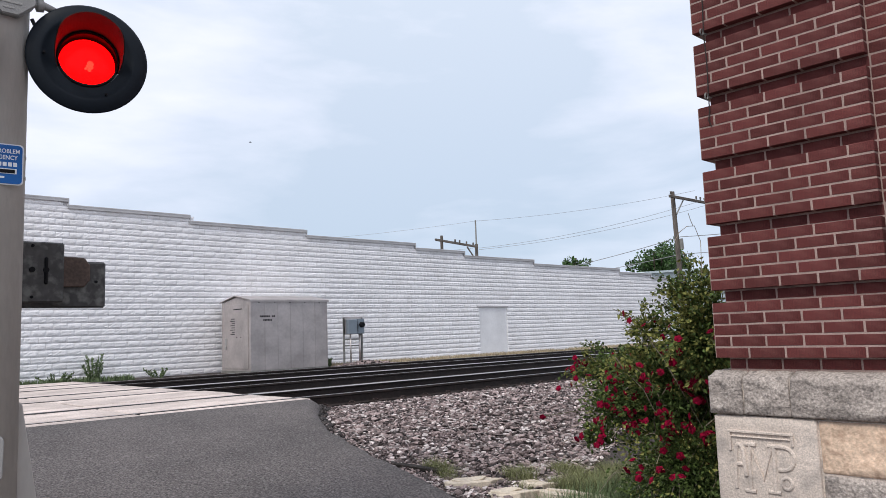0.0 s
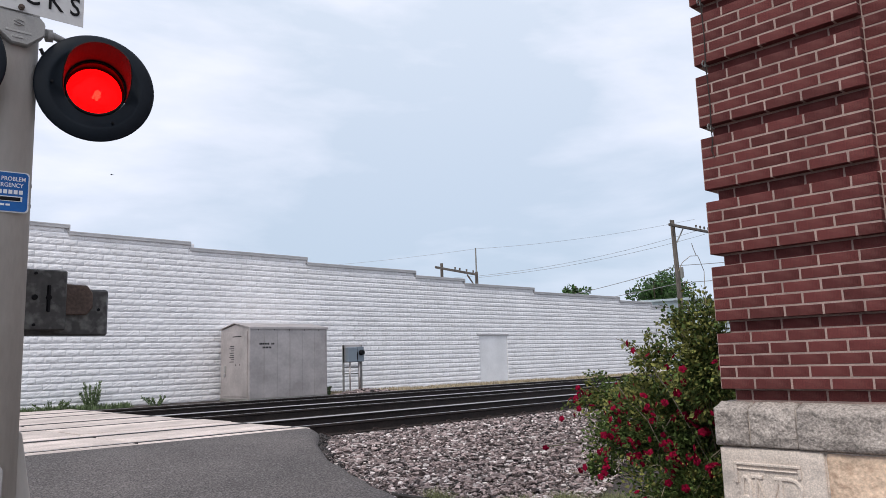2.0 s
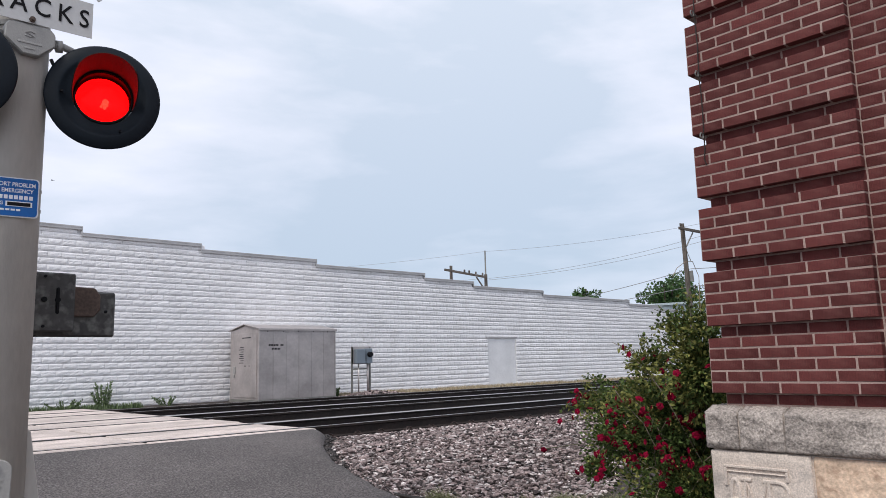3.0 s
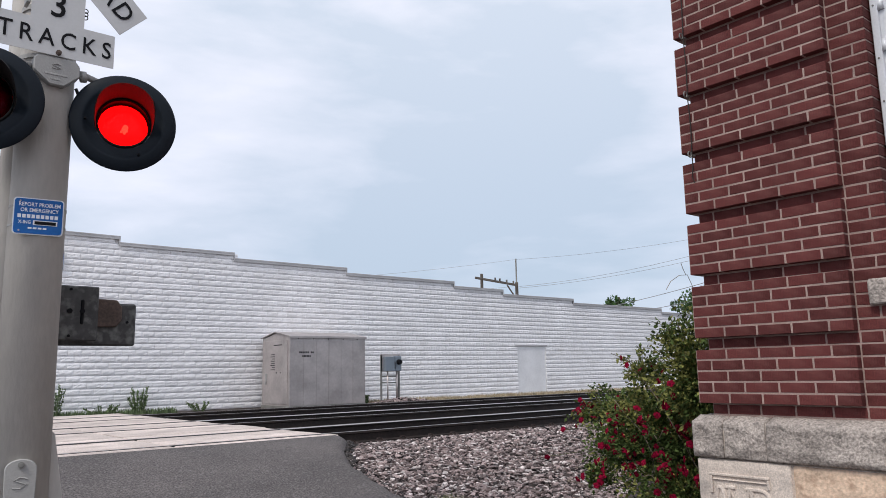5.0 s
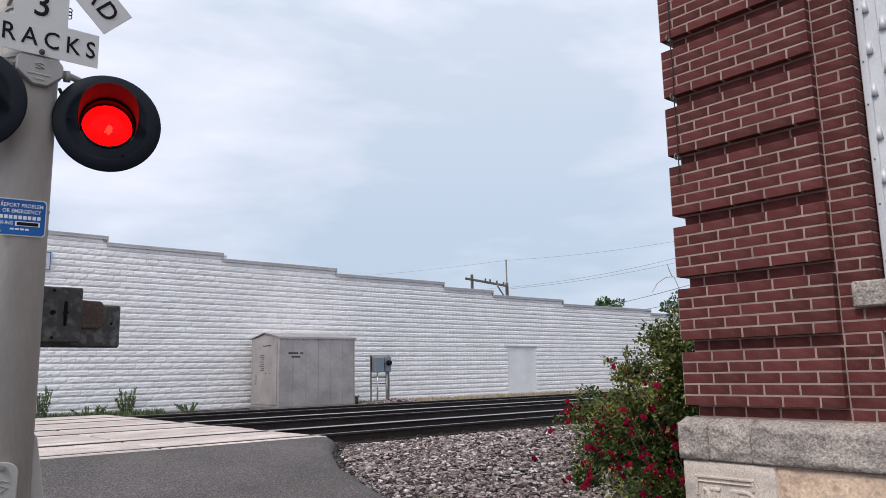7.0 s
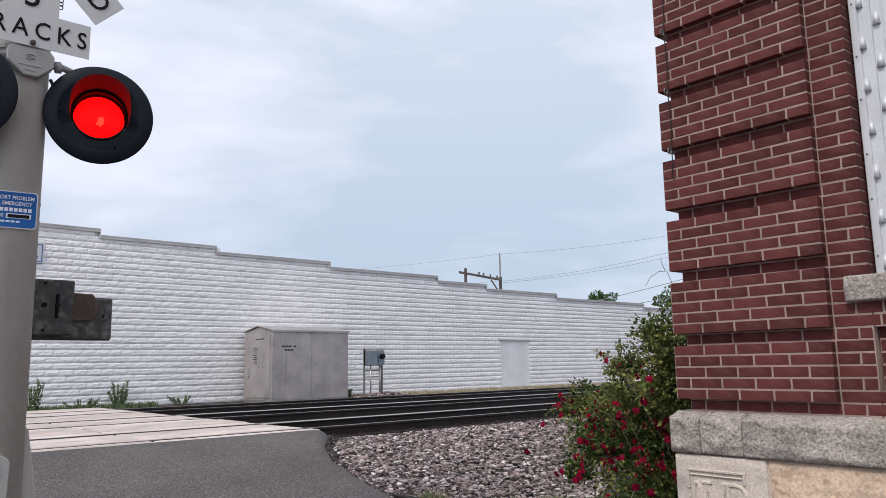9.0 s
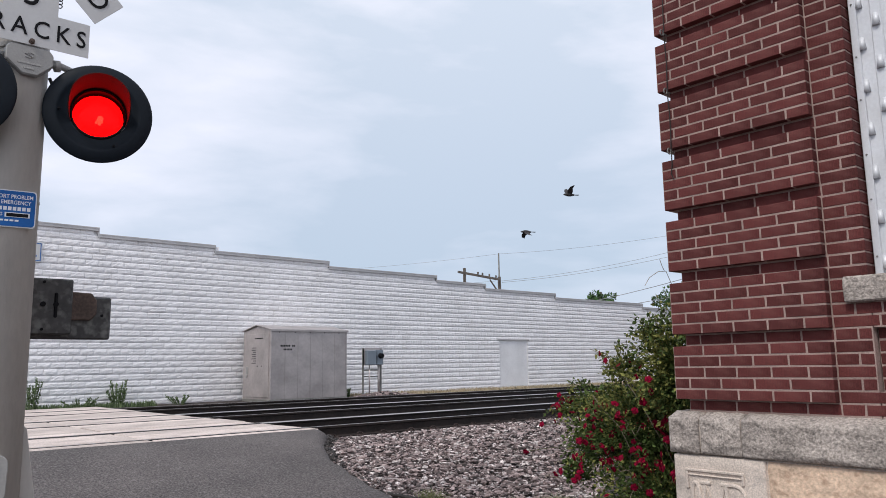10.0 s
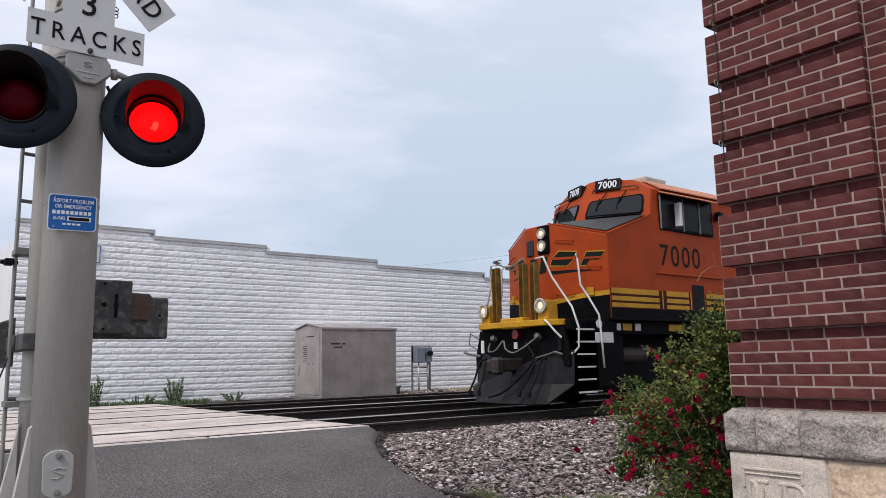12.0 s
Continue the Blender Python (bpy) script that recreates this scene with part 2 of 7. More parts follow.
ROAD_Z = ((-30, 0.0), (1.5, 0.0), (4, 0.11), (5.2, 0.22), (6.4, 0.39), (7.8, 0.56), (8.8, 0.66), (9.3, 0.685), (9.62, 0.697))
ROAD_EDGE = ((2.2, 4.28), (4, 4.55), (5, 4.93), (6.4, 5.07), (7.6, 5.35), (8.6, 5.85), (9.3, 6.35), (9.62, 6.5))
BED_Z = ((-30, -0.03), (2, -0.03), (4.2, 0.06), (5.5, 0.14), (7.0, 0.34), (8.3, 0.47), (9.2, 0.5), (19.5, 0.5), (21, 0.46), (60, 0.46), (400, 0.4))


def bed_z(x, y):
    z = lerp(BED_Z, y)
    if y < 9.4 and x < 7:
        e = lerp(ROAD_EDGE, y)
        z = min(z, lerp(ROAD_Z, y) - 0.06 if x < e + 0.05 else z)
    return z


# ---- ground: one sheet to the horizon ----
def build_ground():
    xs = [-900, -300, -120, -60, -30, -16] + [-8 + 0.5 * i for i in range(20)] + [2 + 0.25 * i for i in range(41)] + [13 + i for i in range(18)] + [35, 45, 60, 90, 150, 300, 900]
    ys = [-900, -300, -80, -30, -12, -6, -3, -1, 0] + [1 + 0.25 * i for i in range(80)] + [21.5, 22, 22.5, 23, 23.5, 24, 24.5, 25, 27, 32, 45, 70, 120, 250, 500, 900]
    bm = B()
    grid = [[bm.verts.new((x, y, bed_z(x, y) + (0.02 * noise.noise((x * 1.3, y * 1.3, 0)) if abs(x) < 60 and y < 30 else 0))) for x in xs] for y in ys]
    for j in range(len(ys) - 1):
        for i in range(len(xs) - 1):
            bm.faces.new((grid[j][i], grid[j][i + 1], grid[j + 1][i + 1], grid[j + 1][i]))
    ob = new("ground", mesh_of("ground", bm, M_SOIL, True))
    tagged(ob, "brown gravelly soil beside the railway tracks", "ground", kind="structure")


def build_road():
    """The asphalt apron that climbs to the crossing, with a broken, sloping edge."""
    bm = B()
    ys = [-30, -12, -4, 0] + [1.5 + 0.2 * i for i in range(43)]
    rows = []
    for y in ys:
        y = min(y, 9.62)
        e = lerp(ROAD_EDGE, y) + 0.05 * noise.noise((y * 2.1, 3.3, 0))
        z = lerp(ROAD_Z, y)
        xs = [-30, -14, -7, -3, -1, 0.5, 2, 3] + [e - 0.5, e - 0.2, e - 0.06, e + 0.02, e + 0.10, e + 0.20]
        drop = (0, 0, 0, 0.015, 0.06, 0.30)
        row = []
        for k, x in enumerate(xs):
            d = 0 if k < 8 else drop[k - 8]
            wob = 0.012 * noise.noise((x * 0.9, y * 0.9, 1)) + (0.03 * noise.noise((x * 9, y * 7, 2)) if k > 10 else 0)
            row.append(bm.verts.new((x, y, z + wob * (0.2 if y > 9 else 1) - d)))
        rows.append(row)
        if y >= 9.62:
            break
    for a, b in zip(rows, rows[1:]):
        for k in range(len(a) - 1):
            bm.faces.new((a[k], a[k + 1], b[k + 1], b[k]))
    ob = new("road", mesh_of("road", bm, M_ASPHALT, True))
    tagged(ob, "worn dark grey asphalt apron climbing to the crossing", "road", kind="structure")


# ---- railway ----
RAIL_PROFILE = ((-0.07, 0), (0.07, 0), (0.07, 0.012), (0.012, 0.03), (0.012, 0.135), (0.036, 0.148), (0.036, 0.172), (0.028, 0.18),
                (-0.028, 0.18), (-0.036, 0.172), (-0.036, 0.148), (-0.012, 0.135), (-0.012, 0.03), (-0.07, 0.012))


def build_tracks():
    tie_data = None
    clip_data = None
    for n, yc in enumerate(TRACKS):
        track = thing("railway_track", pose(0, yc, 0), "dark rusty rails spiked to creosoted wooden ties", "track", "parallel railway tracks", "structure")
        for side in (-1, 1):
            bm = B()
            y0 = side * 0.755
            prism(bm, [(y0 + u, RAIL_TOP - 0.18 + v) for u, v in RAIL_PROFILE], -150, 260, "x")
            rail = part("rail", bm, M_RAIL_SIDE, track, "dark rusty steel rail")
            bm = B()
            box(bm, (-150, y0 - 0.026, RAIL_TOP - 0.001), (260, y0 + 0.026, RAIL_TOP + 0.003))
            part("running_surface", bm, M_RAIL_TOP, rail, "bright polished rail head")
            if side > 0 and n < 2:
                # the flange-rubbed side, as a proud strip tilted to mirror the sky
                bm = B()
                prism(bm, [(y0 - 0.045, RAIL_TOP - 0.010), (y0 - 0.036, RAIL_TOP + 0.003), (y0 - 0.030, RAIL_TOP), (y0 - 0.037, RAIL_TOP - 0.010), (y0 - 0.037, RAIL_TOP - 0.016)], PANEL_END, 260, "x")
                part("gauge_face", bm, M_RAIL_TOP, rail, "bright polished rail head")
        # near-black sheet added over the soil between the rails
        bm = B()
        box(bm, (PANEL_END + 0.02, -1.75 if n else -1.0, 0.38), (260, 1.84, 0.512))
        part("oily_bed", bm, M_DARK_BED, track, "near-black ballast bed")
        if tie_data is None:
            bm = B()
            box(bm, (-0.115, -1.3, -0.16), (0.115, 1.3, 0), 0.012)
            for v in bm.verts:
                v.co.z += 0.008 * noise.noise(v.co * 4)
            tie_data = mesh_of("tie", bm, M_TIE)
            bm = B()
            box(bm, (-0.09, -0.15, 0), (0.09, 0.15, 0.018), 0.004)
            for s in (-1, 1):
                for dx in (-0.045, 0.045):
                    box(bm, (dx - 0.013, s * 0.095 - 0.02, 0.018), (dx + 0.013, s * 0.095 + 0.02, 0.045), 0.006)
                pipe(bm, [(-0.06, s * 0.1, 0.02), (-0.03, s * 0.075, 0.05), (0.02, s * 0.085, 0.055), (0.05, s * 0.1, 0.03)], 0.009, 6)
            clip_data = mesh_of("tie_plate", bm, M_CLIP)
        for i in range(62 if n == 0 else 36):
            x = PANEL_END + 0.45 + 0.52 * i
            tie = new("tie", tie_data)
            tie.parent = track
            tie.matrix_basis = pose(x + rnd.uniform(-0.03, 0.03), rnd.uniform(-0.04, 0.04), RAIL_TOP - 0.181, 0, 0, rnd.uniform(-1, 1))
            if n == 0:
                for side in (-1, 1):
                    c = new("tie_plate", clip_data)
                    c.parent = tie
                    c.matrix_basis = pose(0, side * 0.755, 0)


def build_crossing():
    crossing = thing("level_crossing", pose(0, 0, 0), "pale worn concrete panels between the rails of the crossing", "crossing", kind="structure")
    z = RAIL_TOP
    strips = [(9.63, 9.89, "p")]
    for yc in TRACKS:
        strips += [(yc - 0.65, yc - 0.01, "p"), (yc + 0.01, yc + 0.65, "p"), (yc + 0.82, yc + 1.30, "p")]
        if yc != TRACKS[0]:
            strips.append((yc - 1.30, yc - 0.82, "p"))
    for a, b in zip(TRACKS, TRACKS[1:]):
        strips.append((a + 1.31, b - 1.31, "edge"))
    strips.append((TRACKS[2] + 1.31, TRACKS[2] + 2.3, "edge"))
    for y0, y1, kind in strips:
        x = PANEL_END
        while x > -14:
            w = 2.44
            bm = B()
            box(bm, (-w + 0.012, 0, -0.2), (0, y1 - y0, 0), 0.012)
            for v in bm.verts:
                v.co.z += 0.006 * noise.noise((v.co.x + x, v.co.y + y0, 0))
            part("panel", bm, M_PANEL, crossing, m=pose(x + (rnd.uniform(-0.05, 0.05) if x == PANEL_END else 0), y0, z - 0.003 + rnd.uniform(-0.006, 0.004)))
            x -= w
    for yc in TRACKS:
        for side in (-1, 1):
            y0 = yc + side * 0.755
            bm = B()
            for lo, hi in ((y0 - 0.098 if side > 0 else y0 - 0.060, y0 - 0.038), (y0 + 0.038, y0 + 0.060 if side > 0 else y0 + 0.098)):
                box(bm, (-14, lo, z - 0.12), (PANEL_END, hi, z - 0.005))
            part("flangeway_filler", bm, M_RUBBER, crossing, "black rubber strip beside the rail")


# ---- ballast ----
def stones(name, count, place, size, mat, label, seed):
    """Many broken stones in one mesh, each a dented lump of twenty faces."""
    r = np.random.RandomState(seed)
    bm = B()
    bmesh.ops.create_icosphere(bm, subdivisions=1, radius=1)
    base = np.array([v.co for v in bm.verts])
    faces = np.array([[v.index for v in f.verts] for f in bm.faces])
    bm.free()
    nv = len(base)
    verts = np.zeros((count * nv, 3))
    for i in range(count):
        x, y, z = place(r)
        s = size * r.uniform(0.45, 1.5) ** 1.4
        p = base * (1 + r.uniform(-0.45, 0.45, (nv, 1))) * np.array((s * r.uniform(1.1, 2.3), s, s * r.uniform(0.35, 0.7)))
        a, b = r.uniform(0, 6.28), r.uniform(-1.2, 1.2)
        ca, sa, cb, sb = math.cos(a), math.sin(a), math.cos(b), math.sin(b)
        p = p @ np.array(((1, 0, 0), (0, cb, -sb), (0, sb, cb))) @ np.array(((ca, -sa, 0), (sa, ca, 0), (0, 0, 1)))
        verts[i * nv:(i + 1) * nv] = p + (x, y, z)
    allf = (faces[None] + (np.arange(count) * nv)[:, None, None]).reshape(-1, 3)
    me = bpy.data.meshes.new(name)
    me.from_pydata(verts.tolist(), [], allf.tolist())
    me.materials.append(mat)
    tagged(new(name, me), label, "stones", kind="stuff")


def near_bed(r):
    while True:
        y = r.uniform(4.6, 9.8)
        x = 4.6 + 10.5 * r.uniform(0, 1) ** 1.3
        if x > lerp(ROAD_EDGE, y) + 0.1 and x - 4.6 < 1.2 + 2.2 * (y - 4.4):
            return x, y, bed_z(x, y) + r.uniform(-0.03, 0.055) * (1 if y < 9.4 else 0.4)


def road_rim(r):
    y = 4.2 + 5.2 * r.uniform(0, 1)
    x = lerp(ROAD_EDGE, y) + r.normal() * 0.07 + 0.09
    return x, y, max(bed_z(x, y), lerp(ROAD_Z, y) - 0.10) + r.uniform(-0.03, 0.02)


def far_bed(r):
    y = r.uniform(9.9, 20.4)
    return PANEL_END + 0.2 + 26 * r.uniform(0, 1), y, 0.5 + r.uniform(-0.01, 0.025)


def heap_by_meter(r):
    a, q = r.uniform(0, 6.28), r.uniform(0, 1) ** 0.6
    return 17.1 + 1.6 * q * math.cos(a), 22.3 + 0.5 * q * math.sin(a), 0.47 + 0.2 * (1 - q) + r.uniform(0, 0.03)


# ---- white block wall ----
WALL_Y, WALL_X0, WALL_X1, WALL_Z0, COURSE, BLOCK = 25.0, 3.6, 43.2, 0.47, 0.2035, 0.407
STEPS = ((-9, 28), (7.6, 27), (11.58, 26), (16.37, 25), (22.04, 24), (25.1, 23), (30.15, 22), (37.9, 21), (41.3, 20))
DOOR = (25.97, 27.93, 2.764)


def courses_at(x):
    n = STEPS[0][1]
    for sx, c in STEPS:
        if x >= sx:
            n = c
    return n


def build_wall():
    wall = thing("wall_north", pose(0, WALL_Y, WALL_Z0), "long white-painted rock-faced block wall with a stepped top", "wall", kind="structure")
    ends = [s for s, _ in STEPS[1:]] + [WALL_X1]
    bm = B()
    x0 = WALL_X0
    for (sx, c), x1 in zip(STEPS, ends):
        # the backing wall leaves the walled-up doorway open
        pieces = [(x0, x1, 0, c * COURSE)]
        if x0 < DOOR[0] < x1:
            h = DOOR[2] - WALL_Z0
            pieces = [(x0, DOOR[0], 0, c * COURSE), (DOOR[1], x1, 0, c * COURSE), (DOOR[0], DOOR[1], h, c * COURSE)]
        for a, b, lo, hi in pieces:
            box(bm, (a, 0.03, lo), (b, 0.30, hi))
        x0 = x1
    part("wall_core", bm, M_JOINT, wall)
    # rock-faced blocks: six shapes
    r = np.random.RandomState(3)
    shapes = []
    nx, nz = 6, 4
    for k in range(6):
        vs, fs = [], []
        for j in range(nz + 1):
            for i in range(nx + 1):
                edge = i in (0, nx) or j in (0, nz)
                u, w = i / nx, j / nz
                y = 0.0 if j in (0, nz) else -(0.0135 + 0.0075 * r.uniform(-1, 1)) * (0.3 if edge else 1.0)
                vs.append((0.002 + u * (BLOCK - 0.004), y + (0.004 if j in (0, nz) else 0), 0.006 + w * (COURSE - 0.012)))
        for j in range(nz):
            for i in range(nx):
                q = j * (nx + 1) + i
                fs.append((q, q + 1, q + nx + 2, q + nx + 1))
        n = len(vs)
        ring = [i for i in range(nx)] + [nx + j * (nx + 1) for j in range(nz)] + [nz * (nx + 1) + nx - i for i in range(nx)] + [(nz - j) * (nx + 1) for j in range(nz)]
        back = {}
        for q in ring:
            back[q] = len(vs)
            vs.append((vs[q][0], 0.032, vs[q][2]))
        for a, b in zip(ring, ring[1:] + ring[:1]):
            fs.append((a, back[a], back[b], b))
        shapes.append((np.array(vs), fs))
    datas = []
    for vs, fs in shapes:
        me = bpy.data.meshes.new("block")
        me.from_pydata(vs.tolist(), [], fs)
        me.materials.append(M_BLOCK)
        datas.append(me)
    singles, allv, allf, count = 0, [], [], 0
    for c in range(28):
        z = c * COURSE
        x = WALL_X0 - (BLOCK / 2 if c % 2 else 0)
        while x < WALL_X1:
            lo, hi = max(x, WALL_X0), min(x + BLOCK, WALL_X1)
            mid = (lo + hi) / 2
            x += BLOCK
            if c >= courses_at(mid) or hi - lo < 0.05:
                continue
            blocked = z + COURSE * 0.5 < DOOR[2] - WALL_Z0 and DOOR[0] < hi and lo < DOOR[1]
            if blocked:
                lo, hi = (lo, min(hi, DOOR[0])) if lo < DOOR[0] else (max(lo, DOOR[1]), hi)
                if hi - lo < 0.06:
                    continue
            k = r.randint(6)
            whole = hi - lo > BLOCK - 0.01
            if whole and 7.0 < mid < 12.6 and c < 22 and singles < 300:
                ob = new("block", datas[k])
                ob.parent = wall
                ob.matrix_basis = pose(lo, rnd.uniform(-0.003, 0.003), z)
                singles += 1
            else:
                vs, fs = shapes[k]
                v = vs.copy()
                v[:, 0] = lo + v[:, 0] * (hi - lo) / BLOCK
                v[:, 2] += z
                allv.append(v)
                allf += [tuple(q + count for q in f) for f in fs]
                count += len(v)
    me = bpy.data.meshes.new("block_courses")
    me.from_pydata(np.concatenate(allv).tolist(), [], allf)
    me.materials.append(M_BLOCK)
    ob = tagged(new("block_courses", me), kind="stuff")
    ob.parent = wall
    # coping of bent metal, one length for each step
    x0 = WALL_X0
    for (sx, c), x1 in zip(STEPS, ends):
        bm = B()
        z = c * COURSE
        box(bm, (x0 - (0.02 if x0 > WALL_X0 else 0.05), -0.06, z), (x1 + 0.03, 0.34, z + 0.055), 0.008)
        box(bm, (x0 - 0.01, -0.06, z - 0.07), (x1 + 0.03, -0.045, z), 0.003)
        part("coping", bm, M_COPING, wall, "grey bent-metal coping")
        if x1 != WALL_X1:
            bm = B()
            box(bm, (x1 - 0.01, -0.055, z - COURSE - 0.02), (x1 + 0.03, 0.3, z + 0.05), 0.006)
            part("coping_drop", bm, M_COPING, wall)
        x0 = x1
    bm = B()
    h = DOOR[2] - WALL_Z0
    box(bm, (DOOR[0] + 0.01, 0.02, 0), (DOOR[1] - 0.01, 0.2, h - 0.02), 0.004)
    part("door_infill", bm, M_PLASTER, wall, "smooth white-painted walled-up doorway")
    bm = B()
    box(bm, (DOOR[0] - 0.12, -0.035, h - 0.02), (DOOR[1] + 0.1, 0.05, h + 0.045), 0.006)
    part("door_lintel", bm, M_COPING, wall, "grey steel lintel")
    # the rest of the building behind the wall, closed
    bm = B()
    box(bm, (WALL_X0, 0.3, 0), (WALL_X0 + 0.3, 34, 28 * COURSE - 0.5), 0.01)
    side = part("side_wall", bm, M_BLOCK, wall, "white-painted side wall on the street")
    bm = B()
    box(bm, (WALL_X0 + 0.3, 0.3, 3.3), (WALL_X1, 34, 3.5))
    part("roof", bm, M_COPING, wall)
    bm = B()
    box(bm, (WALL_X1 - 0.3, 0.3, 0), (WALL_X1, 34, 4.0))
    box(bm, (WALL_X0, 33.7, 0), (WALL_X1 - 0.3, 34, 4.0))
    part("back_wall", bm, M_BLOCK, wall)


# ---- brick building ----
BX, BY, STONE_TOP, BRICK_Z, COURSE_B, REC = 4.37, 2.12, 1.305, 1.337, 0.0641, 0.055
QUOIN = 0.925
JAMB_Y, SILL_Z0, SILL_Z1, VENT_Y = 1.002, 1.915, 2.047, 1.012


def build_brick_building():
    b = thing("brick_building", pose(0, 0, 0), "dark red brick corner with banded quoins on a limestone base", "building", kind="structure")
    top = 6.3
    wx = BX + REC
    bm = B()
    # mortar body with the window opening left out
    m = 0.0025
    for lo, hi in (((wx + m, JAMB_Y + 0.009, STONE_TOP), (wx + 0.35, BY - REC - m, top)), ((wx + m, -0.45, STONE_TOP), (wx + 0.35, JAMB_Y + m, 1.462)), ((wx + 0.053, -0.45, 1.462), (wx + 0.35, JAMB_Y + m, 1.784)), ((wx + m, -0.45, 1.784), (wx + 0.35, JAMB_Y + m, SILL_Z0)),
                   ((wx + m, -8, STONE_TOP), (wx + 0.35, -0.45, top)), ((wx + m, -0.45, 4.9), (wx + 0.35, JAMB_Y + m, top)),
                   ((wx + 0.35, BY - 0.4, 0.0), (14, BY - REC - m, top)), ((13.7, -8, 0.0), (14, BY - 0.4, top)), ((wx + 0.35, -8, 0.0), (13.7, -7.7, top))):
        box(bm, lo, hi)
    n = int((5.0 - BRICK_Z) / COURSE_B)
    for k in range(1, n, 6):
        z = BRICK_Z + k * COURSE_B
        box(bm, (BX + m, BY - QUOIN + 0.008, z + 0.006), (wx + 0.02, BY - m, z + 5 * COURSE_B - 0.006))
        box(bm, (wx + 0.02, BY - REC - 0.02, z + 0.006), (wx + 0.5, BY - m, z + 5 * COURSE_B - 0.006))
    part("mortar", bm, M_MORTAR, b, "pinkish mortar joints")
    bm = B()
    box(bm, (wx + 0.3, -7.7, top), (13.8, BY - 0.2, top + 0.2))
    part("roof", bm, M_COPING, b)
    cache = {}

    def brick(x, y0, y1, z, depth=0.05):
        length = round(y1 - y0 - 0.010, 3)
        key = (length, depth, rnd.randint(0, 2))
        if key not in cache:
            q = B()
            box(q, (0, 0, 0), (depth, length, COURSE_B - 0.010), 0.0025)
            for v in q.verts:
                v.co += Vector((rnd.uniform(-1, 1), rnd.uniform(-1, 1), rnd.uniform(-1, 1))) * 0.0012
            cache[key] = mesh_of("brick", q, M_BRICK)
        ob = new("brick", cache[key])
        ob.parent = b
        ob.matrix_basis = pose(x, y0 + 0.005, z + 0.005)

    L = 0.199
    for k in range(n):
        z = BRICK_Z + k * COURSE_B
        proud = k % 6 != 0
        x = BX if proud else wx
        y = BY if proud else BY - REC
        end = BY - QUOIN if proud else BY - QUOIN
        first = L if k % 2 else L / 2
        if not proud:
            first = first - REC if first > 0.15 else first
        while y > end + 0.02:
            y0 = max(y - first, end)
            if y0 - end < 0.04:
                y0 = end
            brick(x, y0, y, z, 0.052 if proud else 0.03)
            y, first = y0, L
        # flat wall between the quoin and the window
        y = BY - QUOIN + (0.005 if proud else 0)
        stop = JAMB_Y if SILL_Z0 <= z + 0.03 else 0.30
        if SILL_Z0 - 0.02 < z < SILL_Z1 - 0.03:
            stop = 1.125
        vent = 1.45 < z < 1.74
        if vent:
            stop = VENT_Y
        first = L + 0.03 if k % 2 else L / 2 + 0.015
        while y > stop + 0.02:
            y0 = max(y - first, stop)
            if y0 - stop < 0.05:
                y0 = stop
            brick(wx, y0, y, z, 0.11 if y0 == stop and stop > 0.9 else 0.03)
            y, first = y0, (L if k % 2 else L / 2 + 0.03) if y > 1.1 else L
    # sunk panel below the window: the bricks inside it lie deeper
    for k in range(n):
        z = BRICK_Z + k * COURSE_B
        if 1.45 < z < 1.74:
            y = VENT_Y - 0.004
            while y > 0.32:
                brick(wx + 0.05, y - L, y, z, 0.03)
                y -= L
    # limestone sill
    bm = B()
    box(bm, (wx - 0.045, -0.6, SILL_Z0), (wx + 0.25, 1.12, SILL_Z1), 0.008)
    bmesh.ops.subdivide_edges(bm, edges=bm.edges[:], cuts=5, use_grid_fill=True)
    for v in bm.verts:
        v.co.x += 0.010 * noise.noise(v.co * 14) if v.co.x < wx else 0
    part("window_sill", bm, M_LIME, b, "rough pale limestone window sill")
    # pressed white metal panel that closes the window, with rows of scoops
    sx = wx + 0.095
    bm = B()
    box(bm, (sx, -0.6, SILL_Z1 - 0.01), (sx + 0.02, JAMB_Y - 0.03, 5.0))
    for i in range(6):
        y0 = JAMB_Y - 0.105 - 0.164 * i
        box(bm, (sx - 0.012, y0 - 0.055, SILL_Z1), (sx, y0, 5.0), 0.005)
    shutter = part("window_panel", bm, M_SHUTTER, b, "white pressed-metal window panel")
    bm = B()
    box(bm, (sx - 0.02, JAMB_Y - 0.042, SILL_Z1 - 0.005), (sx + 0.02, JAMB_Y - 0.004, 5.0), 0.004)
    part("window_frame", bm, M_SHUTTER, shutter)
    bm = B()
    bmesh.ops.create_cone(bm, cap_ends=True, segments=10, radius1=0.021, radius2=0.012, depth=0.070, matrix=Matrix.Translation((0, 0, 0.035)))
    for v in bm.verts:
        v.co.x = min(v.co.x, 0.0) - 0.001
    bolt_mesh = B()
    bmesh.ops.create_cone(bolt_mesh, cap_ends=True, segments=8, radius1=0.006, radius2=0.004, depth=0.008, matrix=Matrix.Rotation(radians(-90), 4, "Y"))
    bolt_data = mesh_of("bolt", bolt_mesh, M_STEEL)
    for j in range(10):
        ob = new("bolt", bolt_data)
        ob.parent = shutter
        ob.matrix_basis = pose(sx - 0.022, JAMB_Y - 0.022, SILL_Z1 + 0.10 + 0.27 * j + 0.03 * (j % 2))
    scoop = mesh_of("scoop", bm, M_SHUTTER, True)
    for i in range(4):
        for j in range(12):
            ob = new("scoop", scoop)
            ob.parent = shutter
            ob.matrix_basis = pose(sx + 0.001 - (0.012 if i % 2 else 0), JAMB_Y - 0.050 - 0.082 * i, SILL_Z1 + 0.035 + 0.236 * j + (0.11 if i % 2 else 0))
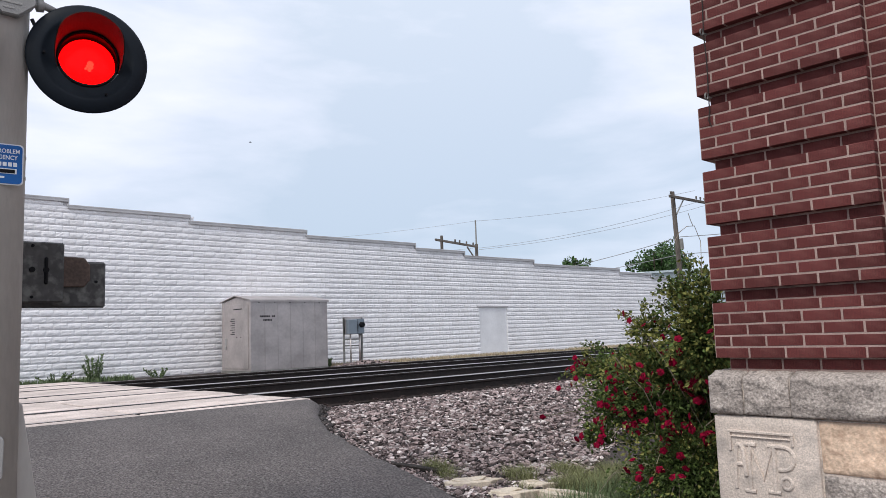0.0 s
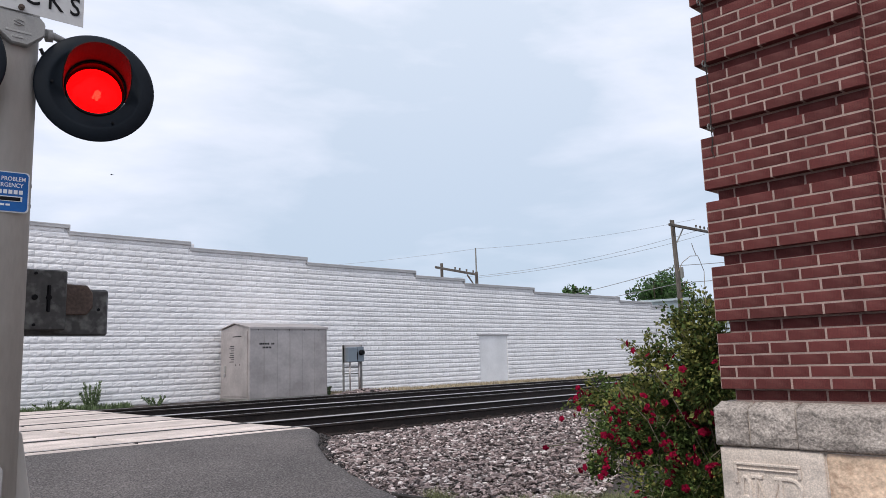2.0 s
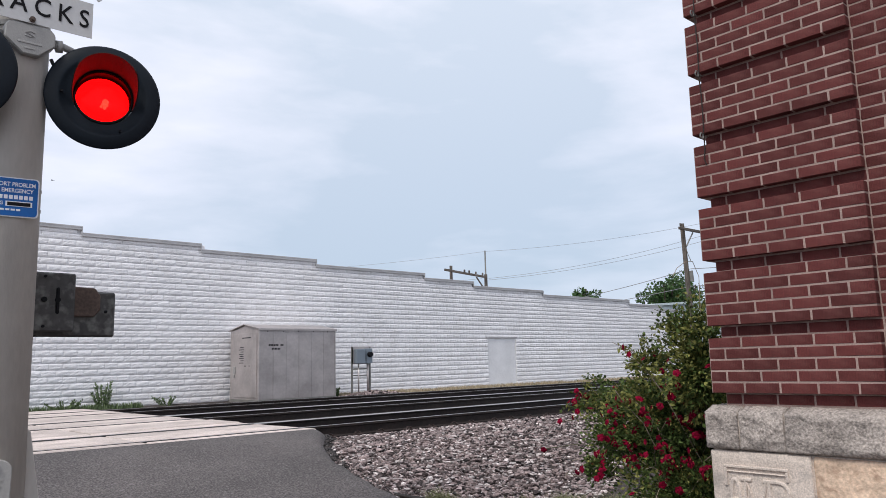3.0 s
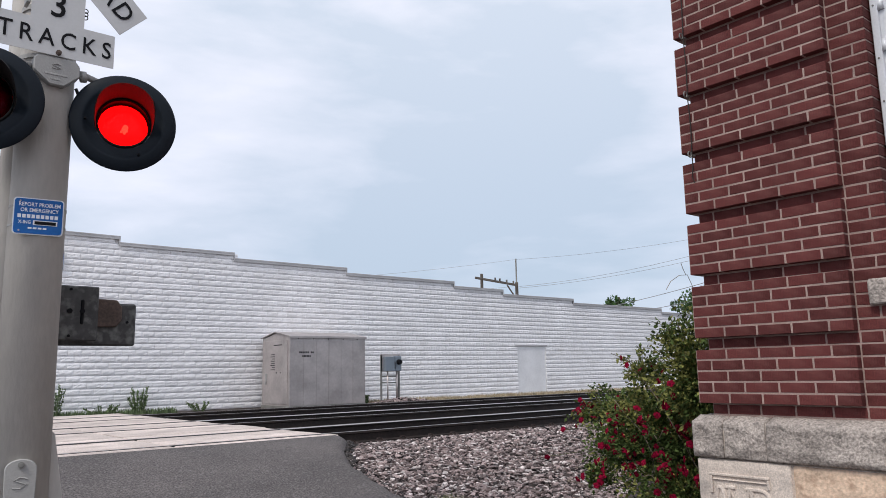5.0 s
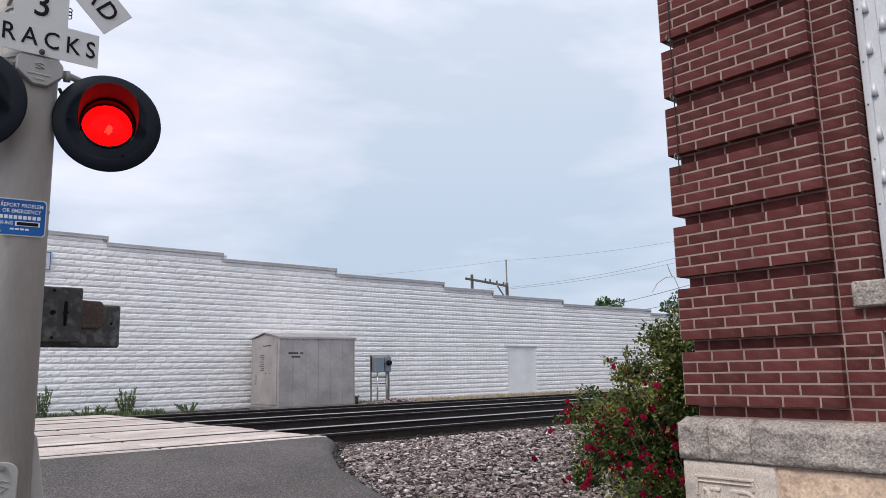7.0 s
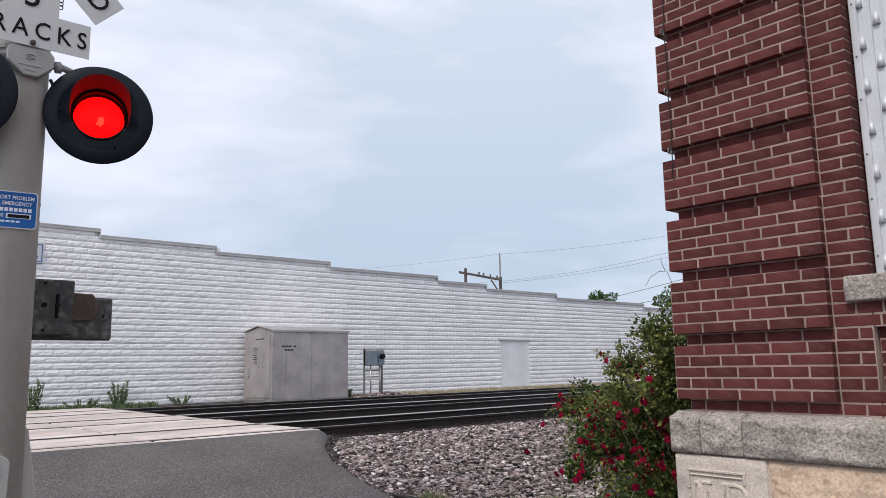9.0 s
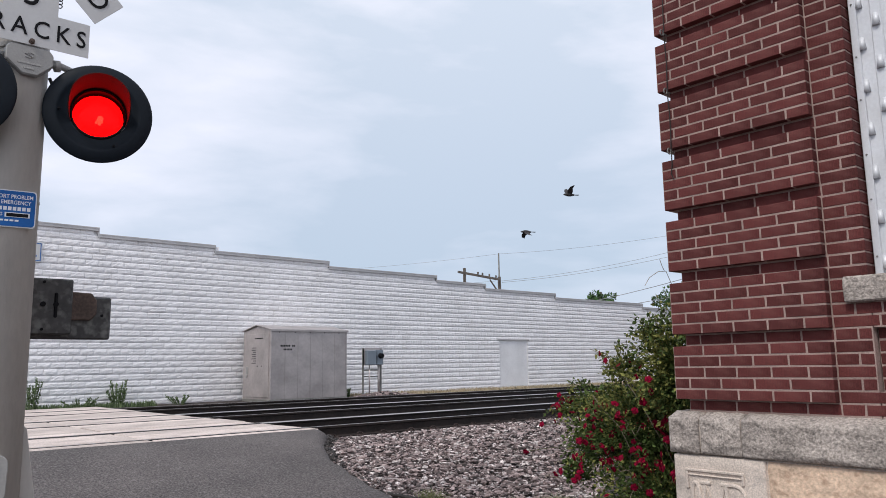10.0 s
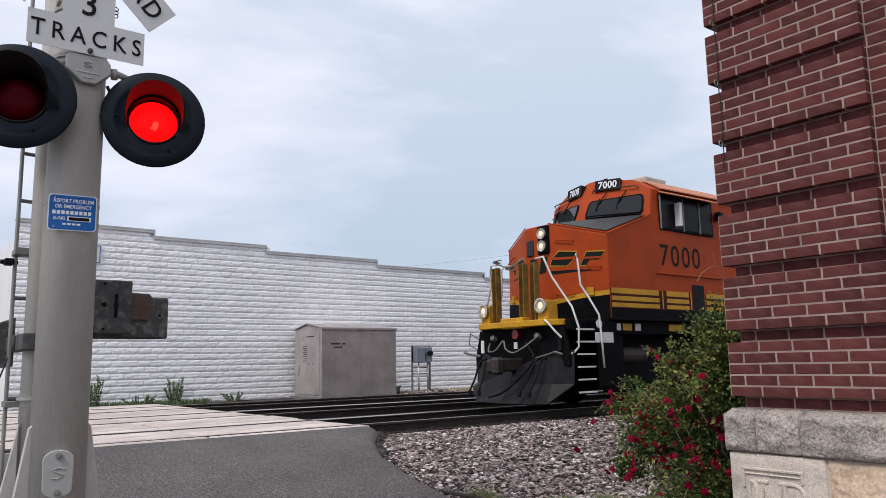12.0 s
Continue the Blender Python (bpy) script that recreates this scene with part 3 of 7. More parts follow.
    # limestone base: rock-faced water table, corner stone and sandstone blocks
    def stone(name, lo, hi, mat, rough, label, seed, wash=0.0):
        q = B()
        box(q, lo, hi, 0.006)
        bmesh.ops.subdivide_edges(q, edges=[e for e in q.edges if e.calc_length() > 0.08], cuts=14, use_grid_fill=True)
        for v in q.verts:
            out = 0
            if v.co.x < lo[0] + 0.004:
                inner = min(v.co.y - lo[1], hi[1] - v.co.y, v.co.z - lo[2], hi[2] - v.co.z)
                out = rough * (0.35 + 0.9 * noise.noise((v.co.y * 9 + seed, v.co.z * 11, seed)) + 0.5 * noise.noise((v.co.y * 28, v.co.z * 28, seed))) * min(1, inner / 0.03)
                v.co.x -= out
            if v.co.y > hi[1] - 0.004:
                v.co.y += 0.3 * rough * noise.noise((v.co.x * 12, v.co.z * 12, seed))
            if v.co.z > hi[2] - 0.004:
                v.co.z += 0.005 * noise.noise((v.co.x * 20, v.co.y * 20, seed)) + wash * min(1, max(0, (v.co.x - lo[0] - 0.015) / 0.075))
        return part(name, q, mat, b, label, True)

    # pale mortar in the joints of the base
    bm = B()
    box(bm, (BX - 0.030, -8, 1.104), (BX + 0.3, BY + 0.02, STONE_TOP - 0.006))
    box(bm, (BX - 0.012, -8, -0.3), (BX + 0.3, BY, 1.092))
    part("base_mortar", bm, M_CARVED, b, "pale lime mortar")
    y = BY + 0.035
    for k, (length, x0) in enumerate(((0.20, BX - 0.045), (0.255, BX - 0.04), (0.95, BX - 0.045), (1.1, BX - 0.04), (1.2, BX - 0.045), (1.2, BX - 0.04), (1.2, BX - 0.045), (1.2, BX - 0.045), (1.2, BX - 0.045), (1.2, BX - 0.045))):
        stone("water_table_stone", (x0, y - length + 0.006, 1.098), (BX + 0.4, y, STONE_TOP), M_LIME, 0.024, "rock-faced grey limestone course", k * 3.1, 0.028)
        y -= length
    corner = stone("corner_stone", (BX - 0.03, 1.585, 0.32), (BX + 0.45, BY + 0.02, 1.09), M_CARVED, 0.004, "smooth carved limestone corner stone", 5)
    stone("foundation_stone", (BX - 0.03, 1.585, -0.3), (BX + 0.45, BY + 0.02, 0.31), M_CARVED, 0.01, "plain limestone foundation block", 8)
    y = 1.575
    for k, length in enumerate((0.95, 1.1, 1.3, 1.3, 1.3, 1.3, 1.3, 1.3)):
        stone("sandstone_block", (BX - 0.02, y - length + 0.01, 0.825), (BX + 0.4, y, 1.085), M_TAN, 0.014, "tan rock-faced sandstone block", 11 + k)
        stone("sandstone_block", (BX - 0.02, y - length - 0.2, 0.42), (BX + 0.4, y - (0.2 if k else 0), 0.815), M_LIME if k == 0 else M_TAN, 0.012, "tan rock-faced sandstone block", 21 + k)
        stone("sandstone_block", (BX - 0.02, y - length + 0.01, -0.3), (BX + 0.4, y, 0.41), M_TAN, 0.012, "tan rock-faced sandstone block", 31 + k)
        y -= length
    bm = B()
    box(bm, (BX + 0.01, -8, -0.3), (wx + 0.36, BY - 0.01, STONE_TOP - 0.01))
    box(bm, (wx + 0.36, BY - 0.35, -0.3), (14, BY - 0.01, STONE_TOP - 0.01))
    part("foundation", bm, M_MORTAR, b)
    # carving: a raised border and an interlaced monogram in relief
    cx = BX - 0.034
    bm = B()
    for lo, hi in (((1.705, 0.998), (2.062, 1.014)), ((2.046, 0.90), (2.062, 0.998)), ((1.705, 0.945), (1.721, 0.998)), ((1.72, 0.975), (2.046, 0.984))):
        box(bm, (cx - 0.010, lo[0], lo[1]), (cx + 0.02, hi[0], hi[1]), 0.004)
    part("carved_border", bm, M_CARVED, corner)
    strokes = (((1.83, 0.936), (1.775, 0.94), (1.735, 0.93), (1.712, 0.895), (1.718, 0.855), (1.745, 0.826), (1.795, 0.818)),
               ((1.815, 0.945), (1.82, 0.70)), ((1.855, 0.70), (1.79, 0.70)), ((1.845, 0.94), (1.80, 0.94)),
               ((1.955, 0.69), (1.945, 0.935), (1.878, 0.76), (1.83, 0.93)), ((1.985, 0.692), (1.925, 0.692)),
               ((2.035, 0.70), (2.025, 0.90), (2.005, 0.936), (1.985, 0.90), (1.975, 0.77)), ((2.03, 0.83), (1.985, 0.83)), ((1.97, 0.94), (1.91, 0.94)))
    for line in strokes:
        bm = B()
        pipe(bm, swoop([(cx + 0.004, y, z) for y, z in line], 4) if len(line) > 4 else [(cx + 0.004, y, z) for y, z in line], 0.0125, 8)
        part("carved_stroke", bm, M_CARVED, corner)
    bm = B()
    pipe(bm, [(cx + 0.003, 1.757 + 0.026 * math.cos(a), 0.752 + 0.030 * math.sin(a)) for a in (math.pi * i / 8 for i in range(17))], 0.010, 8)
    part("carved_ring", bm, M_CARVED, corner)
    # old cable with eye bolts down the corner
    cable = thing("hanging_cable", pose(0, 0, 0), "thin dark cable held by eye bolts on the brick corner", "cable")
    bm = B()
    cy = BY - 0.085
    pipe(bm, [(BX - 0.012, cy + 0.003 * math.sin(i * 1.7), 5.0 - i * 0.108) for i in range(21)] + [(BX - 0.016, cy + 0.01, 2.78), (BX - 0.015, cy - 0.006, 2.74)], 0.0035, 6)
    part("wire", bm, M_RAIL_SIDE, cable)
    for z in (3.68, 3.29, 2.90):
        bm = B()
        pipe(bm, [(BX - 0.03 + 0.018 * math.cos(a), cy + 0.006, z + 0.022 + 0.018 * math.sin(a)) for a in (0.52 * i for i in range(13))], 0.0045, 6)
        tube(bm, (BX - 0.015, cy + 0.006, z + 0.022), (BX + 0.03, cy + 0.006, z + 0.022), 0.005, seg=6)
        part("eye_bolt", bm, M_STEEL, cable)


build_ground()
build_road()

# ---- things: materials ----
M_MAST = material("grey_aluminium", (0.50, 0.47, 0.435), 0.6, metal=0.0, grain=0.05, scale=40, blotch=0.10, blotch_scale=1.5, bump=0.15, bump_scale=60,
                  dirt=(0.28, 0.255, 0.23), dirt_amount=0.4, dirt_scale=2.5, stretch_z=0.3)
M_CAST = material("cast_aluminium", (0.36, 0.352, 0.34), 0.6, metal=0.1, grain=0.05, scale=80, blotch=0.10, bump=0.12, bump_scale=120)
M_BLACK = material("satin_black_paint", (0.005, 0.009, 0.015), 0.45, grain=0.1, blotch=0.15, blotch_scale=3, spec=0.2)
M_HOOD = material("matt_black_hood", (0.022, 0.020, 0.021), 0.6, grain=0.1, spec=0.25)
M_SIGN = material("white_sign_sheet", (0.60, 0.60, 0.60), 0.5, grain=0.02, blotch=0.04, blotch_scale=4, dirt=(0.45, 0.44, 0.42), dirt_amount=0.25, dirt_scale=4)
M_INK = material("black_sign_ink", (0.010, 0.010, 0.012), 0.6, grain=0.1, spec=0.12)
M_BLUE = material("blue_sign_sheet", (0.008, 0.105, 0.36), 0.45, grain=0.05, blotch=0.08, spec=0.3)
M_WHITE_INK = material("white_sign_ink", (0.75, 0.77, 0.8), 0.5)
M_GALV = material("dark_galvanised_plate", (0.075, 0.073, 0.072), 0.6, metal=0.3, grain=0.15, scale=30, blotch=0.25, blotch_scale=5,
                  dirt=(0.26, 0.265, 0.25), dirt_amount=0.7, dirt_scale=17)
M_RUSTY = material("brown_weathered_fibre", (0.11, 0.075, 0.06), 0.75, grain=0.25, blotch=0.25, blotch_scale=7)
M_STEEL = material("grey_painted_steel", (0.22, 0.215, 0.2), 0.6, metal=0.2, blotch=0.2)
M_HUT = material("bare_aluminium_sheet", (0.47, 0.425, 0.41), 0.36, metal=0.55, island=0.04, grain=0.05, scale=12, blotch=0.12, blotch_scale=1.6,
                 dirt=(0.25, 0.215, 0.205), dirt_amount=0.4, dirt_scale=1.8)
M_METERBOX = material("blue_grey_meter_box", (0.22, 0.26, 0.30), 0.5, metal=0.3, blotch=0.12)
# colour darkened for poles that stand backlit against the sky
M_TIMBER = material("weathered_timber_pole", (0.11, 0.092, 0.078), 0.9, grain=0.35, scale=15, blotch=0.2, bump=0.5, bump_scale=20, stretch_z=0.15)
M_WIRE = material("grey_wire", (0.24, 0.24, 0.25), 0.6)
M_LEAF = material("rose_leaf", (0.066, 0.098, 0.028), 0.65, grain=0.15, island=0.6, spec=0.15)
M_LEAF2 = material("pale_rose_leaf", (0.20, 0.205, 0.062), 0.65, grain=0.15, island=0.4, spec=0.15)
M_CANE = material("dry_rose_cane", (0.30, 0.245, 0.185), 0.85, grain=0.3)
M_TWIG = material("green_rose_twig", (0.085, 0.085, 0.04), 0.8, grain=0.3)
M_PETAL = material("crimson_petal", (0.165, 0.003, 0.020), 0.8, island=0.6, spec=0.06)
M_STAMEN = material("yellow_stamen", (0.6, 0.4, 0.12), 0.7)
M_GRASS = material("tall_grass", (0.205, 0.215, 0.105), 0.8, island=0.6, spec=0.15)
M_STRAW = material("dry_straw_grass", (0.42, 0.345, 0.235), 0.9, island=0.4, spec=0.2)
M_WEED = material("dusty_green_weed", (0.13, 0.175, 0.085), 0.7, island=0.5, spec=0.2)
M_TREE = material("tree_leaf", (0.045, 0.10, 0.022), 0.6, island=0.5)
M_BARK = material("tree_bark", (0.10, 0.08, 0.06), 0.9, grain=0.4, bump=0.6)
M_BIRD = material("dark_bird_feather", (0.03, 0.026, 0.026), 0.7, blotch=0.2)
M_CLAP = material("pale_green_siding", (0.62, 0.70, 0.70), 0.6, blotch=0.06)


def glass_red(name, color, rough):
    """Thin red glass: lets tinted light straight through, with a weak gloss."""
    m = bpy.data.materials.new(name)
    m.use_nodes = True
    t = m.node_tree
    t.nodes.clear()
    clear, gloss, both, out = (t.nodes.new("ShaderNode" + k) for k in ("BsdfTransparent", "BsdfGlossy", "MixShader", "OutputMaterial"))
    clear.inputs["Color"].default_value = (*color, 1)
    gloss.inputs["Roughness"].default_value = rough
    both.inputs["Fac"].default_value = 0.006
    t.links.new(clear.outputs[0], both.inputs[1])
    t.links.new(gloss.outputs[0], both.inputs[2])
    t.links.new(both.outputs[0], out.inputs["Surface"])
    return m


M_LENS = glass_red("red_lens", (0.95, 0.10, 0.20), 0.15)
M_BULB = glowing("lit_signal_red", (1.0, 0.012, 0.008), 5.0)
# a cell pattern painted into the glow stands for the lens prisms
_t = M_BULB.node_tree
_v = _t.nodes.new("ShaderNodeTexVoronoi")
_v.inputs["Scale"].default_value = 95.0
_c = _t.nodes.new("ShaderNodeTexCoord")
_r = _t.nodes.new("ShaderNodeMapRange")
_r.inputs["From Max"].default_value, _r.inputs["To Min"].default_value, _r.inputs["To Max"].default_value = 0.7, 6.0, 2.2
_t.links.new(_c.outputs["Object"], _v.inputs["Vector"])
_t.links.new(_v.outputs["Distance"], _r.inputs["Value"])
_t.links.new(_r.outputs["Result"], _t.nodes["Principled BSDF"].inputs["Emission Strength"])
M_CORE = glowing("lit_signal_core", (1.0, 0.13, 0.035), 6.0)
M_DEAD = material("unlit_reflector", (0.11, 0.002, 0.05), 0.6, spec=0.15, blotch=0.2, blotch_scale=9)

FACE = Matrix.Rotation(radians(90), 4, "X")   # a local z that looks along -y

# ---- the crossing signal on its mast ----
MX, MY = 1.205, 4.42
INSERTS = []
GROW = Matrix.Diagonal((1.0, 1.0, 1.0, 1))


def build_lamp(parent, x, y, z, turn):
    """A flashing light: round black background, hood, lens, and a turning insert lit on one side."""
    at = Matrix.Translation((x, y, z)) @ Matrix.Rotation(radians(turn), 4, "Z") @ FACE
    lamp = thing("flashing_light", at, "round black flashing signal light with a hood and red lens", "")
    lamp.parent = parent
    bm = B()
    lathe(bm, [(0.165, 0.012), (0.218, 0.014), (0.226, 0.020), (0.24, 0.020), (0.296, 0.010), (0.305, 0.004), (0.303, -0.004), (0.165, -0.004)], 64)
    part("background", bm, M_BLACK, lamp, smooth=True)
    bm = B()
    lathe(bm, [(0.154, 0.012), (0.160, 0.0), (0.163, -0.20), (0.12, -0.33), (0.0, -0.36)], 40)
    part("housing", bm, M_BLACK, lamp, smooth=True, m=GROW)
    # hood: a tube cut away below
    bm = B()
    n = 36
    inner, outer = [], []
    for k in range(n + 1):
        a = radians(-24 + 228 * k / n)
        deep = 0.26 * max(0.10, min(1.0, (math.sin(a) + 0.42) / 0.9)) ** 0.8
        ring = []
        for r, d in ((0.157, 0.0), (0.162, 0.0), (0.170, deep), (0.165, deep)):
            ring.append(bm.verts.new((r * math.cos(a), r * math.sin(a), d)))
        inner.append(ring)
    for p, q in zip(inner, inner[1:]):
        for i in range(4):
            bm.faces.new((p[i], p[(i + 1) % 4], q[(i + 1) % 4], q[i]))
    bm.faces.new(inner[0])
    bm.faces.new(inner[-1][::-1])
    bmesh.ops.recalc_face_normals(bm, faces=bm.faces[:])
    part("hood", bm, M_HOOD, lamp, m=GROW)
    bm = B()
    lathe(bm, [(0.150, 0.0), (0.147, 0.012), (0.11, 0.024), (0.06, 0.031), (0.0, 0.033)], 48)
    part("lens", bm, M_LENS, lamp, "round red glass lens", True, m=GROW)
    bm = B()
    lathe(bm, [(0.147, -0.004), (0.156, -0.002), (0.156, 0.016), (0.147, 0.016)], 48)
    part("lens_ring", bm, M_HOOD, lamp, smooth=True, m=GROW)
    # ring added to block the lit side's glow when it is turned away
    bm = B()
    lathe(bm, [(0.1462, -0.114), (0.1625, -0.114), (0.1625, -0.126), (0.1462, -0.126), (0.1462, -0.114)], 48)
    part("baffle", bm, M_HOOD, lamp, m=GROW)
    insert = thing("lamp_insert", pose(0, 0, -0.120), "", "")
    insert.parent = lamp
    insert.scale = (1.0, 1.0, 1.0)
    bm = B()
    lathe(bm, [(0.0, 0.140), (0.06, 0.130), (0.11, 0.096), (0.144, 0.03), (0.145, 0.002), (0.0, 0.002)], 40)
    part("lit_side", bm, M_BULB, insert, smooth=True)
    bm = B()
    lathe(bm, [(0.0, 0.143), (0.014, 0.141), (0.02, 0.128)], 16, Matrix.Translation((0.01, -0.03, 0)))
    for dx, dy, q in ((0.0, -0.045, 0.012), (0.018, -0.05, 0.009), (0.006, -0.062, 0.010), (-0.012, -0.058, 0.007), (0.02, -0.032, 0.006)):
        lathe(bm, [(0.0, 0.141), (q, 0.139), (q, 0.120)], 8, Matrix.Translation((dx, dy, -0.004)))
    part("filament", bm, M_CORE, insert)
    bm = B()
    lathe(bm, [(0.0, -0.140), (0.06, -0.130), (0.11, -0.096), (0.144, -0.03), (0.145, -0.002), (0.0, -0.002)], 40)
    part("dark_side", bm, M_DEAD, insert, smooth=True)
    for a in (90, 205, 335):
        bm = B()
        tube(bm, (0.215 * math.cos(radians(a + 90)), 0.215 * math.sin(radians(a + 90)), 0.02), (0.215 * math.cos(radians(a + 90)), 0.215 * math.sin(radians(a + 90)), 0.036), 0.007, seg=8)
        part("screw", bm, M_INK, lamp)
    bm = B()
    pipe(bm, [(0.0, 0.0, -0.3), (0.0, 0.06, -0.34), (0, 0.19, -0.34)], 0.032, 12)
    part("lamp_bracket", bm, M_CAST, lamp)
    INSERTS.append(insert)
    return lamp


def build_signal():
    s = thing("crossing_signal", pose(0, 0, 0), "grey aluminium railway crossing mast with signs and flashing lights", "crossing signal")
    bm = B()
    tube(bm, (MX, MY, 0.25), (MX, MY, 7.5), 0.150, seg=48)
    part("mast", bm, M_MAST, s, smooth=True)
    bm = B()
    tube(bm, (MX - 0.08, MY + 0.26, 0.25), (MX - 0.08, MY + 0.26, 7.5), 0.095, seg=32)
    part("conduit_pole", bm, M_MAST, s, smooth=True)
    bm = B()
    tube(bm, (MX - 0.08, MY + 0.26, 1.46), (MX - 0.08, MY + 0.26, 1.475), 0.112, seg=32)
    part("collar", bm, M_CAST, s)
    bm = B()
    box(bm, (MX - 0.42, MY - 0.32, 0.08), (MX + 0.36, MY + 0.40, 0.26), 0.01)
    part("base_plate", bm, M_MAST, s)
    # foot gussets
    for a in (-8, 188, 75):
        ca, sa = math.cos(radians(a)), math.sin(radians(a))
        bm = B()
        prism(bm, [(0.146, 0.25), (0.33, 0.25), (0.30, 0.45), (0.165, 1.31), (0.146, 1.33)], -0.014, 0.014, "y", 0.004)
        part("gusset", bm, M_MAST, s, m=Matrix.Translation((MX, MY, 0)) @ Matrix.Rotation(radians(a), 4, "Z"))
    bm = B()
    prism(bm, [(-0.165, 0.25), (-0.36, 0.25), (-0.32, 0.6), (-0.178, 1.33)], MY + 0.20, MY + 0.23, "y", 0.004)
    bmesh.ops.translate(bm, vec=(MX, 0, 0), verts=bm.verts[:])
    part("gusset", bm, M_MAST, s)
    # rounded hand-hole cover with two bolts, on the side facing the street
    turn = Matrix.Translation((MX, MY, 0)) @ Matrix.Rotation(radians(-9), 4, "Z")
    bm = B()
    pts = []
    for k in range(20):
        a = 2 * math.pi * k / 20
        pts.append((0.075 * math.cos(a) * (1.05 if abs(math.cos(a)) > 0.5 else 1), 1.065 + 0.055 * math.sin(a) + (0.075 if math.sin(a) >= 0 else -0.075)))
    prism(bm, pts, -0.166, -0.140, "y", 0.004)
    cover = part("hand_hole_cover", bm, M_CAST, s, "cast aluminium hand-hole cover", m=turn)
    for z in (1.165, 0.965):
        bm = B()
        tube(bm, (0, -0.166, z), (0, -0.176, z), 0.017, seg=16)
        tube(bm, (0, -0.176, z), (0, -0.186, z), 0.011, seg=6)
        part("bolt", bm, M_STEEL, cover)
    bm = B()
    pipe(bm, [(0.035, -0.168, 1.09), (0.0, -0.168, 1.10), (-0.03, -0.168, 1.085), (0.03, -0.168, 1.06), (0.0, -0.168, 1.04), (-0.035, -0.168, 1.045)], 0.004, 6)
    part("cast_mark", bm, M_CAST, cover)
    # junction box between the lights
    bm = B()
    prism(bm, [(-0.155, 3.475), (-0.13, 3.50), (0.13, 3.50), (0.165, 3.47), (0.165, 3.40), (0.06, 3.325), (-0.04, 3.325), (-0.155, 3.40)], -0.185, -0.11, "y", 0.008)
    jb = part("junction_box", bm, M_CAST, s, "cast aluminium junction box", m=Matrix.Translation((MX + 0.01, MY, 0)) @ Matrix.Diagonal((0.78, 1, 1, 1)))
    for i, w in enumerate((0.16, 0.07)):
        bm = B()
        box(bm, (-w / 2, -0.1875, 3.385 - 0.03 * i), (w / 2, -0.18, 3.397 - 0.03 * i), 0.002)
        part("cast_lettering", bm, M_CAST, jb)
    bm = B()
    pipe(bm, [(0.03, -0.187, 3.452), (0.0, -0.187, 3.458), (-0.03, -0.187, 3.448), (0.03, -0.187, 3.432), (0.0, -0.187, 3.426), (-0.03, -0.187, 3.43)], 0.003, 6)
    part("cast_mark", bm, M_CAST, jb)
    bm = B()
    tube(bm, (MX, MY, 3.49), (MX, MY, 3.515), 0.165, seg=40)
    part("clamp_band", bm, M_CAST, s)
    for sx in (-1, 1):
        bm = B()
        pipe(bm, [(MX + sx * 0.11, MY - 0.13, 3.43), (MX + sx * 0.19, MY - 0.135, 3.435), (MX + sx * 0.42, MY - 0.03, 3.42)], 0.020, 12)
        tube(bm, (MX + sx * 0.155, MY - 0.13, 3.43), (MX + sx * 0.185, MY - 0.13, 3.435), 0.036, seg=8)
        part("crossarm", bm, M_CAST, s, smooth=True)
        bm = B()
        pipe(bm, [(MX + sx * 0.14, MY - 0.10, 3.36), (MX + sx * 0.165, MY - 0.10, 3.31), (MX + sx * 0.17, MY - 0.08, 3.24), (MX + sx * 0.30, MY - 0.0, 3.2)], 0.010, 8)
        part("cable", bm, M_RUBBER, s)
    build_lamp(s, MX + 0.400, MY - 0.20, 3.165, -14)
    build_lamp(s, MX - 0.350, MY - 0.20, 3.165, -14)
    # number-of-tracks sign: a T-shaped sheet
    y0 = MY - 0.185
    bm = B()
    prism(bm, [(-0.325, 3.505), (0.325, 3.505), (0.325, 3.715), (0.145, 3.715), (0.145, 3.93), (-0.145, 3.93), (-0.145, 3.715), (-0.325, 3.715)], -0.004, 0, "y")
    plate = part("tracks_sign", bm, M_SIGN, s, "white sign reading 3 TRACKS in black", m=Matrix.Translation((MX, y0, 0)))
    writing("sign_lettering", "TRACKS", 0.148, M_INK, plate, pose(0, -0.006, 3.605, 90), stretch=0.86, spacing=1.46, bold=0.0008)
    writing("sign_lettering", "3", 0.22, M_INK, plate, pose(0.0, -0.006, 3.815, 90), stretch=0.95, bold=0.001)
    for z in (3.525,):
        bm = B()
        tube(bm, (0.015, -0.004, z), (0.015, -0.018, z), 0.016, seg=8)
        tube(bm, (0.015, -0.018, z), (0.015, -0.026, z), 0.009, seg=6)
        part("bolt", bm, M_RUSTY, plate)
    bm = B()
    tube(bm, (MX, MY, 3.80), (MX, MY, 3.83), 0.160, seg=40)
    box(bm, (MX - 0.17, MY - 0.19, 3.795), (MX - 0.15, MY - 0.1, 3.835), 0.003)
    part("clamp_band", bm, M_CAST, s)
    bm = B()
    for k in range(3):
        pipe(bm, [(MX + 0.165 + 0.014 * math.cos(a), MY - 0.12, 3.80 + 0.02 + 0.022 * k + 0.014 * math.sin(a)) for a in (0.7 * i for i in range(10))], 0.003, 6)
    part("wire_coil", bm, M_RUBBER, s)
